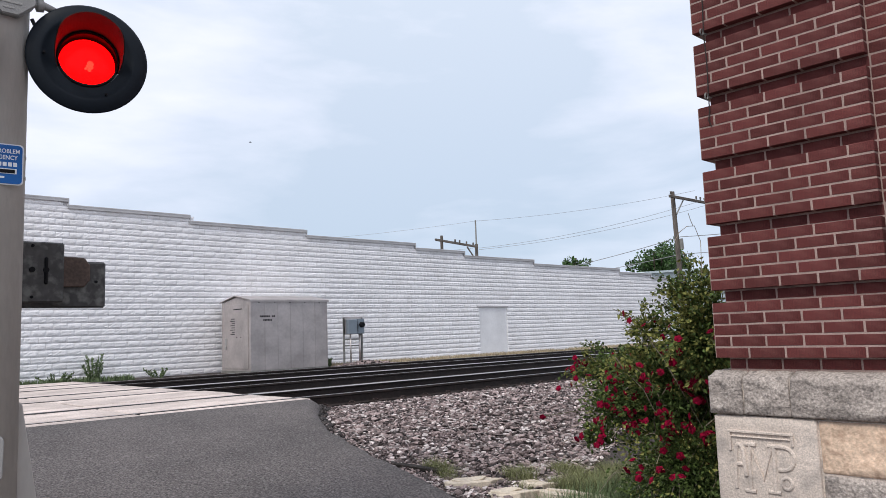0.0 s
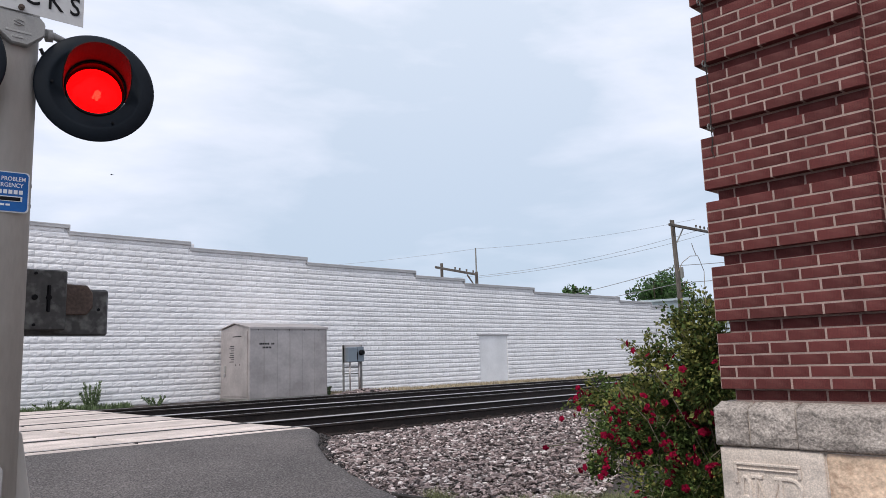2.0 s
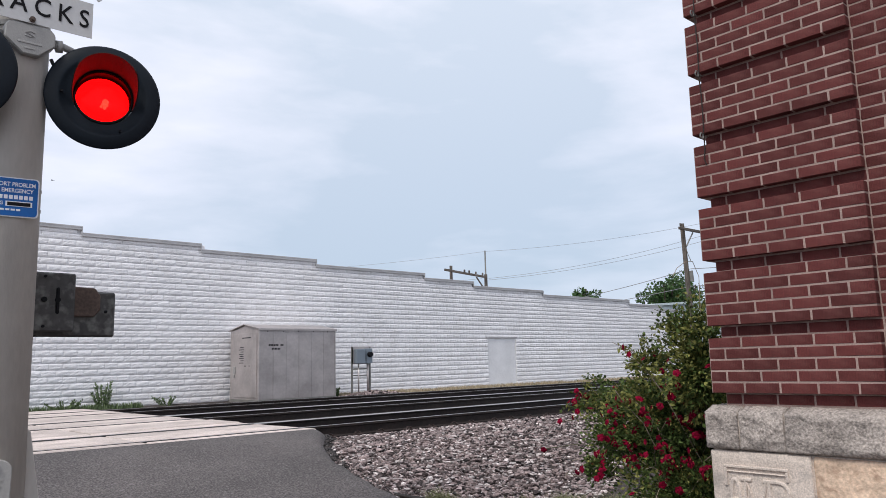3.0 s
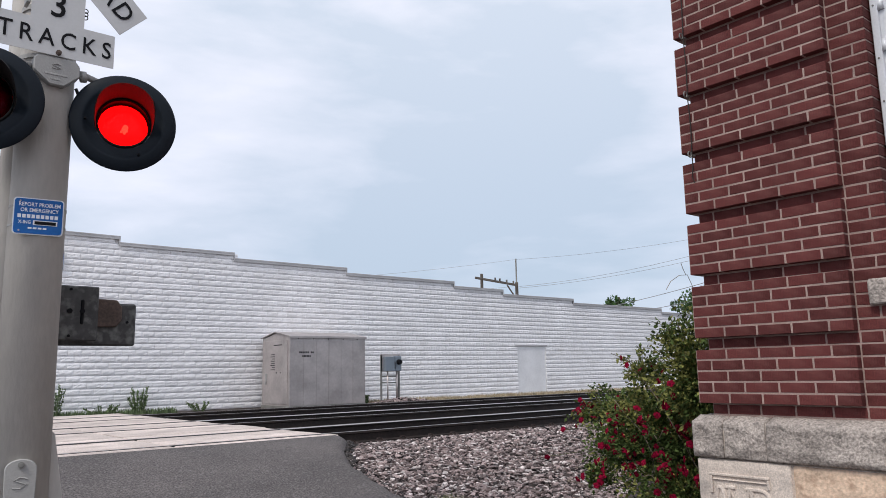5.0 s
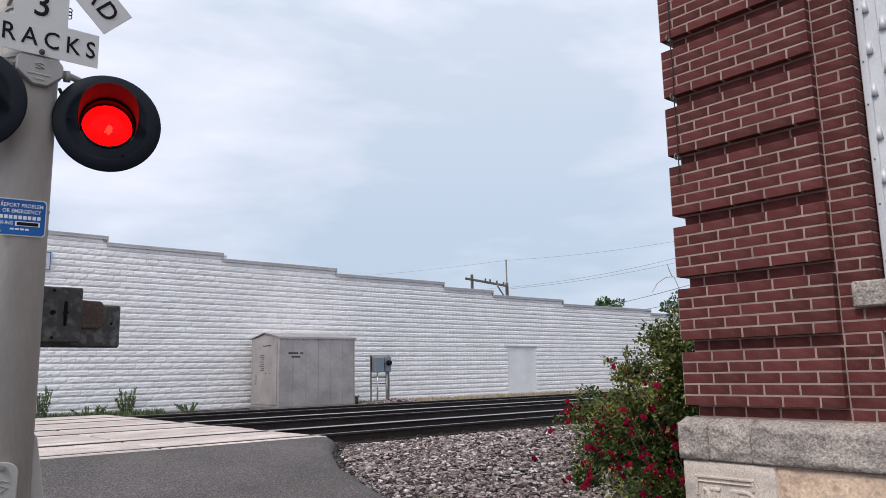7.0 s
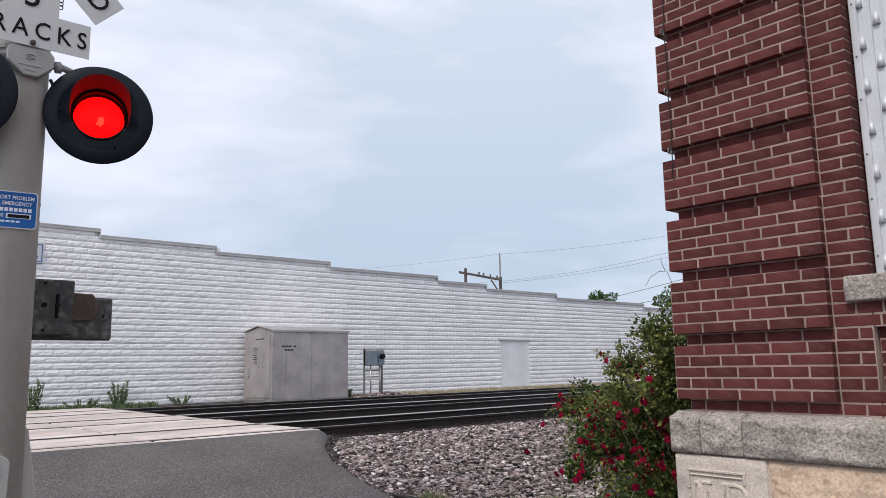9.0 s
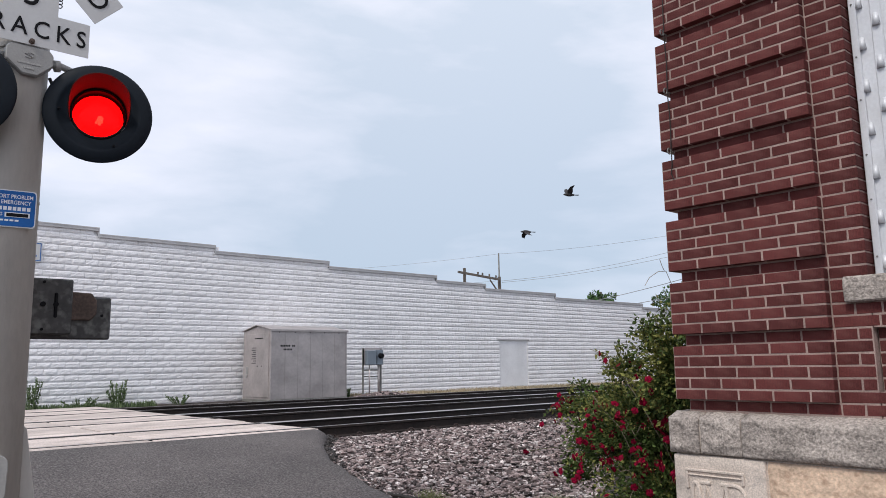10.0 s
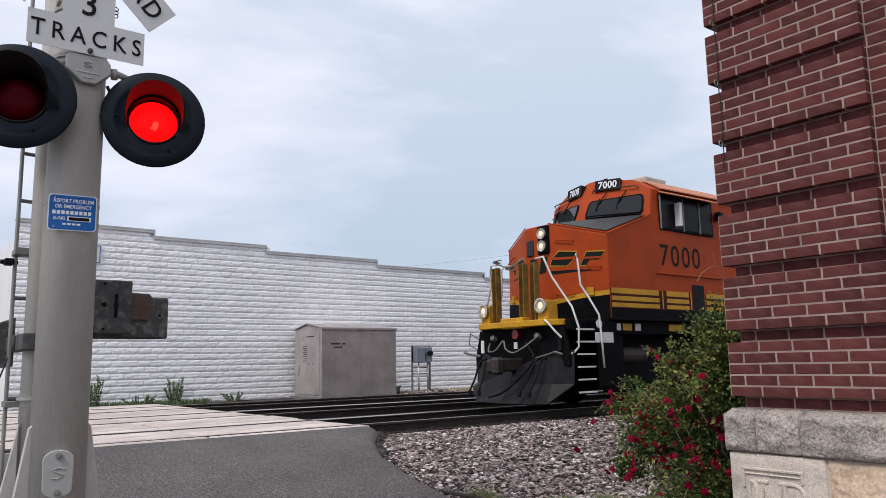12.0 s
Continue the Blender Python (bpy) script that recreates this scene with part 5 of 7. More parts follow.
def build_rose_bush():
    bush = thing("rose_bush", pose(0, 0, 0), "sprawling rose bush with crimson flowers against the brick corner", "bush")
    r = np.random.RandomState(11)
    # (centre, radii, share of the leaves)
    lobes = (((5.12, 2.58, 1.53), (0.29, 0.27, 0.44), 0.15), ((5.48, 3.05, 1.12), (0.56, 0.46, 0.36), 0.28), ((5.70, 3.72, 1.26), (0.38, 0.28, 0.12), 0.045),
             ((5.02, 2.95, 1.57), (0.17, 0.14, 0.09), 0.012), ((5.40, 2.82, 0.60), (0.58, 0.50, 0.52), 0.32), ((5.02, 3.45, 0.80), (0.14, 0.12, 0.10), 0.01),
             ((5.75, 2.75, 0.95), (0.62, 0.48, 0.85), 0.22), ((5.32, 3.42, 0.98), (0.34, 0.30, 0.24), 0.05))
    canes = []
    for k in range(46):
        c, rad, _ = lobes[r.choice(len(lobes), p=(0.18, 0.24, 0.12, 0.05, 0.23, 0.02, 0.06, 0.10))]
        a = r.uniform(0, 6.28)
        base = Vector((5.45 + r.uniform(-0.35, 0.45), 2.75 + r.uniform(-0.25, 0.6), 0.02))
        tip = Vector((c[0] + rad[0] * math.cos(a) * r.uniform(0.6, 1.12), c[1] + rad[1] * math.sin(a) * r.uniform(0.6, 1.12), c[2] + rad[2] * r.uniform(0.1, 1.05)))
        tip.x, tip.y = max(tip.x, 4.55 if tip.y > 2.3 else 4.8), max(tip.y, 2.25)
        mid = base.lerp(tip, 0.5) + Vector((r.uniform(-0.1, 0.1), r.uniform(-0.1, 0.1), 0.25 + 0.2 * r.uniform()))
        pts = [base * (1 - t) ** 2 + mid * 2 * t * (1 - t) + tip * t * t for t in np.linspace(0, 1, 9)]
        pts = [p + Vector(r.uniform(-0.02, 0.02, 3)) for p in pts]
        canes.append(pts)
    # bare dry shoots that stand out of the bush
    for shoot in SHOOTS:
        canes_extra = [Vector(p) for p in shoot]
        bm = B()
        pipe(bm, canes_extra, 0.0022, 5)
        part("dry_shoot", bm, M_CANE, bush, "bare dry shoot")
    for pts in canes:
        bm = B()
        pipe(bm, pts, 0.0036, 5)
        part("cane", bm, M_CANE, bush)
    pts = []
    for c, rad, share in lobes:
        for _ in range(int(62000 * share)):
            d = r.normal(size=3)
            d /= np.linalg.norm(d)
            q = r.uniform(0.05, 1.0) ** 0.62
            lump = 1.02 + 0.55 * noise.noise((c[0] + d[0] * 2.2, c[1] + d[1] * 2.2, c[2] + d[2] * 2.2))
            p = np.array(c) + d * np.array(rad) * q * lump
            if p[2] < 0.03 or (p[1] < 2.2 and p[0] > 4.3) or p[0] < 4.45 or noise.noise((p[0] * 4.3, p[1] * 4.3, p[2] * 4.3)) < (0.03 if q > 0.72 else -0.7):
                continue
            pts.append((p, d + np.array((0, 0, 0.25))))
    for cane in canes:
        for v in cane[3:]:
            for _ in range(7):
                pts.append((np.array(v) + r.uniform(-0.05, 0.05, 3), r.normal(size=3)))
    # leafy sprays that arch out of the mass
    for k in range(70):
        c, rad, _ = lobes[r.choice(4, p=(0.42, 0.38, 0.16, 0.04))]
        d = Vector((r.uniform(-1, 0.3), r.uniform(-0.6, 0.8), r.uniform(-0.1, 1.0))).normalized()
        a = Vector(c) + Vector([d[i] * rad[i] * 0.75 for i in range(3)])
        tip = a + d * r.uniform(0.12, 0.30) + Vector((0, 0, -0.06))
        if tip.x < 4.5 or tip.y < 2.25:
            continue
        bm = B()
        bow = [a, a.lerp(tip, 0.5) + Vector((0, 0, 0.05)), tip]
        pipe(bm, bow, 0.0025, 5)
        part("cane", bm, M_TWIG, bush)
        for i in range(34):
            t = r.uniform(0, 1)
            p = bow[0] * (1 - t) ** 2 + bow[1] * 2 * t * (1 - t) + bow[2] * t * t
            pts.append((np.array(p) + r.uniform(-0.03, 0.03, 3), np.array(d) * 0.5 + r.normal(size=3) * 0.7))
    leaves("leaf_mass", pts, 0.032, (M_LEAF, M_LEAF2), bush, 5, "small serrated green rose leaves")
    # flowers
    datas = []
    for k in range(3):
        bm = B()
        for ring, (n, tilt, length) in enumerate(((5, 25, 0.034), (5, 50, 0.028), (4, 72, 0.02))):
            for i in range(n):
                a = 2 * math.pi * (i + 0.5 * ring) / n + rnd.uniform(-0.2, 0.2)
                m = Matrix.Rotation(a, 4, "Z") @ Matrix.Rotation(radians(-tilt + rnd.uniform(-10, 10)), 4, "Y")
                vs = [bm.verts.new(m @ Vector(p)) for p in ((0.002, 0, 0), (length * 0.55, length * 0.5, 0.004), (length, length * 0.25, -0.003), (length * 1.02, -length * 0.25, -0.003), (length * 0.55, -length * 0.5, 0.004), (length * 0.6, 0, 0.009))]
                for q in ((0, 5, 1), (1, 5, 2), (2, 5, 3), (3, 5, 4), (4, 5, 0)):
                    bm.faces.new([vs[j] for j in q])
        datas.append(mesh_of("flower", bm, M_PETAL))
    bm = B()
    lathe(bm, [(0.0, 0.012), (0.008, 0.010), (0.009, 0.0)], 8)
    stamen = mesh_of("stamens", bm, M_STAMEN)
    spots = []
    view = np.array((-0.72, -0.55, 0.15))
    shell = []
    for c, rad, share in lobes:
        for _ in range(int(900 * share) + 24):
            d = r.normal(size=3)
            d /= np.linalg.norm(d)
            f = np.array(c) + d * np.array(rad) * r.uniform(0.98, 1.08)
            if d @ view > 0.25 and 0.5 < f[2] < 1.75 and f[0] > 4.5 and f[1] > 2.35:
                shell.append(f)
    for f in shell[::3]:
        for _ in range(r.choice((1, 1, 2, 2, 3, 4))):
            spots.append(f + r.uniform(-0.07, 0.07, 3))
    # single flowers at the tips of long shoots that lean over the ballast
    for tip, foot in (((5.05, 3.8, 1.13), (5.5, 3.6, 1.0)), ((5.22, 3.8, 1.15), (5.5, 3.5, 0.95)), ((4.95, 3.9, 0.92), (5.5, 3.4, 0.85)), ((5.28, 3.8, 1.36), (5.6, 3.7, 1.2)),
                      ((5.34, 3.8, 1.33), (5.65, 3.6, 1.2)), ((4.92, 3.5, 0.80), (5.3, 3.1, 0.6))):
        bm = B()
        pipe(bm, swoop([foot, [(a + b) / 2 + e for a, b, e in zip(foot, tip, (0.03, 0.02, 0.06))], tip]), 0.0028, 5)
        part("cane", bm, M_TWIG, bush)
        spots.append(np.array(tip))
    # dry tangled twigs in front of the leaves, towards the ballast
    for k in range(60):
        a = Vector((5.35 + r.uniform(-0.35, 0.4), 3.35 + r.uniform(-0.5, 0.35), 0.35 + 0.55 * r.uniform()))
        d = Vector((r.uniform(-1.0, -0.1), r.uniform(-0.5, 0.7), r.uniform(-0.3, 0.6))) * 0.32
        bm = B()
        pipe(bm, swoop([a, a + d * 0.5 + Vector((0, 0, 0.06)), a + d + Vector(r.uniform(-0.05, 0.05, 3))], 3), 0.0021, 4)
        part("dry_twig", bm, M_CANE, bush)
    for p in spots:
        out = Vector((-0.65, 0.1, 0.35)) + Vector(r.uniform(-0.7, 0.7, 3))
        ob = new("flower", datas[r.randint(3)])
        ob.parent = bush
        ob.matrix_basis = Matrix.Translation((max(p[0], 4.5), max(p[1], 2.3), p[2])) @ out.to_track_quat("Z", "Y").to_matrix().to_4x4() @ Matrix.Scale(r.uniform(0.65, 1.0), 4)
        st = new("stamens", stamen)
        st.parent = ob
        st.matrix_basis = Matrix.Identity(4)


def blades(name, count, place, h0, h1, mat, label, seed, width=0.005, lean=0.35):
    """Grass: bent blades of three faces in one mesh."""
    r = np.random.RandomState(seed)
    vs, fs = [], []
    for _ in range(count):
        x, y, z = place(r)
        h = r.uniform(h0, h1)
        a = r.uniform(0, 6.28)
        d = np.array((math.cos(a), math.sin(a))) * r.uniform(0, lean) * h
        w = np.array((-math.sin(a), math.cos(a))) * width * r.uniform(0.6, 1.3)
        k = len(vs)
        vs += [(x - w[0], y - w[1], z), (x + w[0], y + w[1], z), (x + d[0] * 0.35 + w[0] * 0.7, y + d[1] * 0.35 + w[1] * 0.7, z + h * 0.6),
               (x + d[0] * 0.35 - w[0] * 0.7, y + d[1] * 0.35 - w[1] * 0.7, z + h * 0.6), (x + d[0], y + d[1], z + h)]
        fs += [(k, k + 1, k + 2), (k, k + 2, k + 3), (k + 3, k + 2, k + 4)]
    me = bpy.data.meshes.new(name)
    me.from_pydata(vs, [], fs)
    me.materials.append(mat)
    tagged(new(name, me), label, "grass", kind="stuff")


def by_slabs(r):
    while True:
        x, y = 5.2 + 2.4 * r.uniform(), 3.0 + 3.0 * r.uniform()
        d = y - (5.15 - 0.85 * (x - 5.6))
        dense = 0.32 if x < 5.9 or y > 5.1 else -0.2 + 0.25 * noise.noise((x * 9, y * 9, 4))
        if -0.45 < d < 0.75 and noise.noise((x * 2.8, y * 2.8, 0)) > dense:
            return x, y, bed_z(x, y)


def under_bush(r):
    x, y = 4.9 + 1.7 * r.uniform(), 2.3 + 1.9 * r.uniform()
    return x, y, bed_z(x, y)


def wall_foot(r):
    while True:
        x = 15.8 + 26 * r.uniform() ** 1.2
        y = 23.0 + 1.9 * r.uniform()
        if noise.noise((x * 0.8, y * 0.8, 0)) > -0.25:
            return x, y, 0.46


def wall_foot_left(r):
    return 4.0 + 5.5 * r.uniform(), 24.2 + 0.7 * r.uniform(), 0.45


def tuft(name, x, y, z, n, h, spread, mat, label, seed):
    """One upright weed: a stalk bundle with narrow leaves."""
    w = thing(name, pose(x, y, z), label, "weed", "weeds along the foot of the wall")
    r = np.random.RandomState(seed)
    pts = []
    bm = B()
    for k in range(n):
        a, q = r.uniform(0, 6.28), spread * r.uniform() ** 0.5
        tip = Vector((q * math.cos(a), q * math.sin(a), h * r.uniform(0.55, 1.0)))
        base = Vector((tip.x * 0.4, tip.y * 0.4, 0))
        pipe(bm, [base, base.lerp(tip, 0.5) + Vector((0, 0, 0.05 * h)), tip], 0.008, 4)
        for i in range(40):
            pts.append((np.array(base.lerp(tip, r.uniform(0.15, 1))), r.normal(size=3) * 0.6 + np.array((0, 0, 0.6))))
    part("stalk", bm, mat, w)
    leaves("leaf_mass", pts, 0.06, (mat,), w, seed, droop=0.1)


def build_tree(x, y, z, h, rad, seed, n=3200):
    t = thing("tree", pose(x, y, z), "broad-leaved green tree beyond the white building", "tree", "far trees")
    r = np.random.RandomState(seed)
    bm = B()
    pipe(bm, [(0, 0, 0), (0.1, 0.05, h * 0.3), (0.0, 0.1, h * 0.6), (0.1, 0, h * 0.9)], 0.22, 8)
    for k in range(7):
        a = 6.28 * k / 7 + r.uniform(-0.3, 0.3)
        pipe(bm, [(0.05, 0.05, h * 0.42), (rad * 0.4 * math.cos(a), rad * 0.4 * math.sin(a), h * 0.62), (rad * 0.8 * math.cos(a), rad * 0.8 * math.sin(a), h * r.uniform(0.65, 0.9))], 0.08, 6)
    part("trunk", bm, M_BARK, t)
    pts = []
    clumps = [(r.normal(size=3) * np.array((rad * 0.5, rad * 0.5, h * 0.09)) + (0, 0, h * 0.74), rad * r.uniform(0.25, 0.42)) for _ in range(26)]
    for i in range(n):
        c, q = clumps[r.randint(len(clumps))]
        d = r.normal(size=3)
        d /= np.linalg.norm(d)
        pts.append((c + d * q * r.uniform(0.4, 1.0), d))
    leaves("crown", pts, 0.34, (M_TREE,), t, seed)


def build_slabs():
    for k, (x, y, rot, w, d) in enumerate(((5.50, 5.22, -22, 0.66, 0.40), (5.86, 4.78, -50, 0.42, 0.30), (5.80, 4.25, -62, 0.80, 0.30), (5.42, 4.72, -40, 0.55, 0.34), (5.75, 3.78, -70, 0.5, 0.3))):
        bm = B()
        ring = []
        for i in range(9):
            a = 2 * math.pi * (i + rnd.uniform(-0.3, 0.3)) / 9
            c, q = math.cos(a), math.sin(a)
            f = 1 / max(abs(c) ** 0.75 + abs(q) ** 0.75, 0.9) * rnd.uniform(1.0, 1.3)
            ring.append((w / 2 * c * f, d / 2 * q * f))
        prism(bm, ring, -0.10, 0.05, "z", 0.008)
        prism(bm, [(u * 0.6 - 0.05, v * 0.62 + 0.03) for u, v in ring], 0.04, 0.062, "z", 0.006)
        for v in bm.verts:
            v.co += Vector((0.03 * noise.noise((v.co.x * 9, v.co.y * 9, k)), 0.03 * noise.noise((v.co.x * 9, v.co.y * 9, k + 7)), 0.025 * noise.noise((v.co.x * 6, v.co.y * 6, k))))
        ob = new("stone_slab", mesh_of("stone_slab", bm, M_SLAB))
        ob.matrix_basis = pose(x, y, bed_z(x, y) + 0.022, rnd.uniform(-5, 5), rnd.uniform(-5, 5), rot)
        tagged(ob, "broken cream limestone slab half buried in grass", "stone", "stone slabs beside the asphalt")


def build_plank():
    bm = B()
    box(bm, (-0.36, -0.03, -0.018), (0.36, 0.03, 0.018), 0.006)
    for v in bm.verts:
        v.co += Vector((0, 0.01, 0.01)) * noise.noise(v.co * 5)
    ob = new("plank", mesh_of("plank", bm, M_TIE))
    ob.matrix_basis = pose(5.35, 6.0, bed_z(5.35, 6.0) + 0.05, 6, 4, -70)
    tagged(ob, "old dark tie offcut lying on the ballast", "plank")


build_rose_bush()
build_slabs()
build_plank()
blades("tall_grass", 26000, by_slabs, 0.03, 0.17, M_GRASS, "tall yellow-green grass in front of the rose bush", 21, 0.0017, 1.5)
blades("undergrowth", 9000, under_bush, 0.06, 0.26, M_WEED, "dusty green undergrowth below the rose bush", 22, 0.003, 0.9)
blades("dry_grass", 14000, wall_foot, 0.04, 0.17, M_STRAW, "dry straw-coloured grass along the foot of the wall", 23, 0.012, 0.6)
blades("wall_weeds", 2600, wall_foot_left, 0.06, 0.22, M_WEED, "low green weeds along the foot of the wall", 24, 0.014, 0.6)
tuft("weed_clump", 8.35, 24.55, 0.46, 22, 0.85, 0.42, M_WEED, "bushy green weed at the foot of the white wall", 31)
tuft("weed_clump", 5.85, 24.4, 0.46, 16, 1.05, 0.35, M_WEED, "tall dark weed at the foot of the white wall", 32)
tuft("weed_clump", 10.25, 24.3, 0.46, 10, 0.32, 0.5, M_WEED, "low dark spreading weed by the track", 33)
tuft("weed_clump", 7.2, 24.5, 0.46, 12, 0.35, 0.6, M_WEED, "low dark spreading weed by the track", 34)
tuft("weed_clump", 15.95, 23.0, 0.46, 10, 0.42, 0.3, M_WEED, "pale green weed beside the signal hut", 35)
build_tree(60.3, 45.0, 0.4, 9.0, 1.2, 41, 2200)
build_tree(75.2, 45.0, 0.4, 10.4, 2.3, 42, 3600)
build_tree(80.6, 46.0, 0.4, 10.9, 2.8, 43, 3600)


def build_wall_sign():
    """The small notice on the white wall beside the mast."""
    bm = B()
    box(bm, (0, -0.015, 0), (0.85, 0, 0.62), 0.004)
    s = thing("wall_notice", pose(5.13, WALL_Y - 0.045, 4.95), "small white notice with a dark border on the wall", "sign")
    part("board", bm, M_SIGN, s)
    for lo, hi in (((0.03, 0.03), (0.82, 0.055)), ((0.03, 0.565), (0.82, 0.59)), ((0.03, 0.05), (0.055, 0.57)), ((0.795, 0.05), (0.82, 0.57)), ((0.15, 0.15), (0.7, 0.22)), ((0.2, 0.36), (0.66, 0.45))):
        bm = B()
        box(bm, (lo[0], -0.018, lo[1]), (hi[0], -0.0145, hi[1]))
        part("printed_bar", bm, M_BLUE, s)


build_wall_sign()


# ---- birds ----
BIRDS = []


def build_bird(label):
    b = thing("bird", pose(0, 0, 40), label, "bird", "birds in flight")
    bm = B()
    lathe(bm, [(0.0, -0.17), (0.012, -0.165), (0.03, -0.12), (0.05, -0.03), (0.052, 0.04), (0.035, 0.10), (0.032, 0.13), (0.02, 0.165), (0.006, 0.178), (0.0, 0.195)], 14,
          Matrix.Rotation(radians(-90), 4, "Y"))
    part("body", bm, M_BIRD, b, smooth=True)
    bm = B()
    prism(bm, [(0.13, -0.02), (0.28, -0.05), (0.30, 0.0), (0.28, 0.05), (0.13, 0.02)], -0.004, 0.006, "z")
    part("tail", bm, M_BIRD, b)
    wings = []
    for s in (-1, 1):
        bm = B()
        prism(bm, [(-0.07, s * 0.02), (-0.10, s * 0.14), (-0.05, s * 0.27), (0.06, s * 0.33), (0.04, s * 0.20), (0.08, s * 0.10), (0.06, s * 0.02)], -0.004, 0.004, "z", 0.002)
        w = part("wing", bm, M_BIRD, b)
        wings.append(w)
    BIRDS.append((b, wings))


build_bird("dark bird flying with beating wings")
build_bird("dark bird gliding below its companion")
build_bird("small far dark bird in flight")

# ---- locomotive ----
M_ORANGE = material("orange_loco_paint", (0.36, 0.049, 0.007), 0.55, grain=0.05, scale=30, blotch=0.10, blotch_scale=1.5, dirt=(0.20, 0.034, 0.011), dirt_amount=0.4, dirt_scale=2.0, spec=0.14)
M_LBLACK = material("grimy_black_loco_paint", (0.0032, 0.0032, 0.004), 0.6, grain=0.25, scale=12, blotch=0.3, blotch_scale=2, dirt=(0.009, 0.008, 0.008), dirt_amount=0.5, dirt_scale=3, spec=0.06)
M_PLOW = material("worn_black_plow", (0.008, 0.008, 0.010), 0.5, grain=0.25, scale=10, blotch=0.3, dirt=(0.022, 0.020, 0.020), dirt_amount=0.6, dirt_scale=3.5, spec=0.2)
M_YELLOW = material("yellow_loco_paint", (0.52, 0.27, 0.016), 0.5, grain=0.06, blotch=0.12, dirt=(0.26, 0.13, 0.025), dirt_amount=0.55, dirt_scale=4, spec=0.2)
# stained, and darkened all over for the shade inside the channels
M_DYELLOW = material("stained_shaded_yellow_post", (0.19, 0.105, 0.014), 0.6, grain=0.2, scale=15, blotch=0.3, blotch_scale=3, dirt=(0.06, 0.04, 0.02), dirt_amount=0.8, dirt_scale=5)
M_RAILING = material("white_handrail", (0.62, 0.61, 0.6), 0.45, blotch=0.12)
M_GLASS = material("dark_cab_glass", (0.010, 0.012, 0.014), 0.06, spec=0.4)
# the darkness inside the cab is put into the pane colour
M_PANE = material("dark_cab_pane", (0.004, 0.004, 0.005), 0.3, spec=0.12)
M_DRED = material("dark_red_stripe", (0.05, 0.007, 0.005), 0.5, blotch=0.15, spec=0.1)
M_REFLECT = material("silver_reflector", (0.62, 0.57, 0.48), 0.3, metal=0.8, blotch=0.15, blotch_scale=12)
M_FIGURE = material("dark_brown_figures", (0.012, 0.006, 0.005), 0.5, blotch=0.1, spec=0.1)
M_HOSE = material("black_air_hose", (0.007, 0.007, 0.008), 0.6, spec=0.15)
M_BRASS = material("grey_hose_fitting", (0.17, 0.165, 0.155), 0.5, metal=0.4)
M_LIGHT = glowing("lit_headlight", (1.0, 0.84, 0.62), 0.32)
M_MARKER = material("red_marker_glass", (0.25, 0.012, 0.015), 0.25)
M_ROOF = material("pale_orange_roof", (0.50, 0.19, 0.10), 0.55, blotch=0.12, spec=0.2)
M_TAN2 = material("beige_roof_unit", (0.46, 0.42, 0.34), 0.6, blotch=0.1)
M_GLARE = material("dull_antiglare_black", (0.032, 0.035, 0.037), 0.4, blotch=0.15, spec=0.3)
M_DRUST = material("dark_rust", (0.028, 0.020, 0.018), 0.7, grain=0.25, blotch=0.3, blotch_scale=5)
M_DGREEN = material("dark_green_emblem", (0.008, 0.011, 0.009), 0.5, blotch=0.1, spec=0.1)

W = 1.46


def poly(bm, pts, faces):
    vs = [bm.verts.new(p) for p in pts]
    for f in faces:
        bm.faces.new([vs[i] for i in f])
    bmesh.ops.recalc_face_normals(bm, faces=bm.faces[:])
    return bm


def on_quad(q, u, v, lift=0.0):
    """A point of a four-cornered face, u along its foot and v up, lifted off it."""
    a, b, c, d = (Vector(p) for p in q)
    p = (a * (1 - u) + b * u) * (1 - v) + (d * (1 - u) + c * u) * v
    n = (b - a).cross(d - a).normalized()
    return p + n * lift


def slab_on(bm, q, corners, thick, lift=0.0):
    lo = [bm.verts.new(on_quad(q, u, v, lift)) for u, v in corners]
    hi = [bm.verts.new(on_quad(q, u, v, lift + thick)) for u, v in corners]
    n = len(lo)
    fs = [bm.faces.new(lo), bm.faces.new(hi)]
    for k in range(n):
        fs.append(bm.faces.new((lo[k], lo[(k + 1) % n], hi[(k + 1) % n], hi[k])))
    bmesh.ops.recalc_face_normals(bm, faces=fs)
    return bm


def round_rect(u0, v0, u1, v1, ru, rv, n=4):
    pts = []
    for cu, cv, q in ((u1 - ru, v1 - rv, 0), (u0 + ru, v1 - rv, 90), (u0 + ru, v0 + rv, 180), (u1 - ru, v0 + rv, 270)):
        for k in range(n + 1):
            a = radians(q + 90 * k / n)
            pts.append((cu + ru * math.cos(a), cv + rv * math.sin(a)))
    return pts


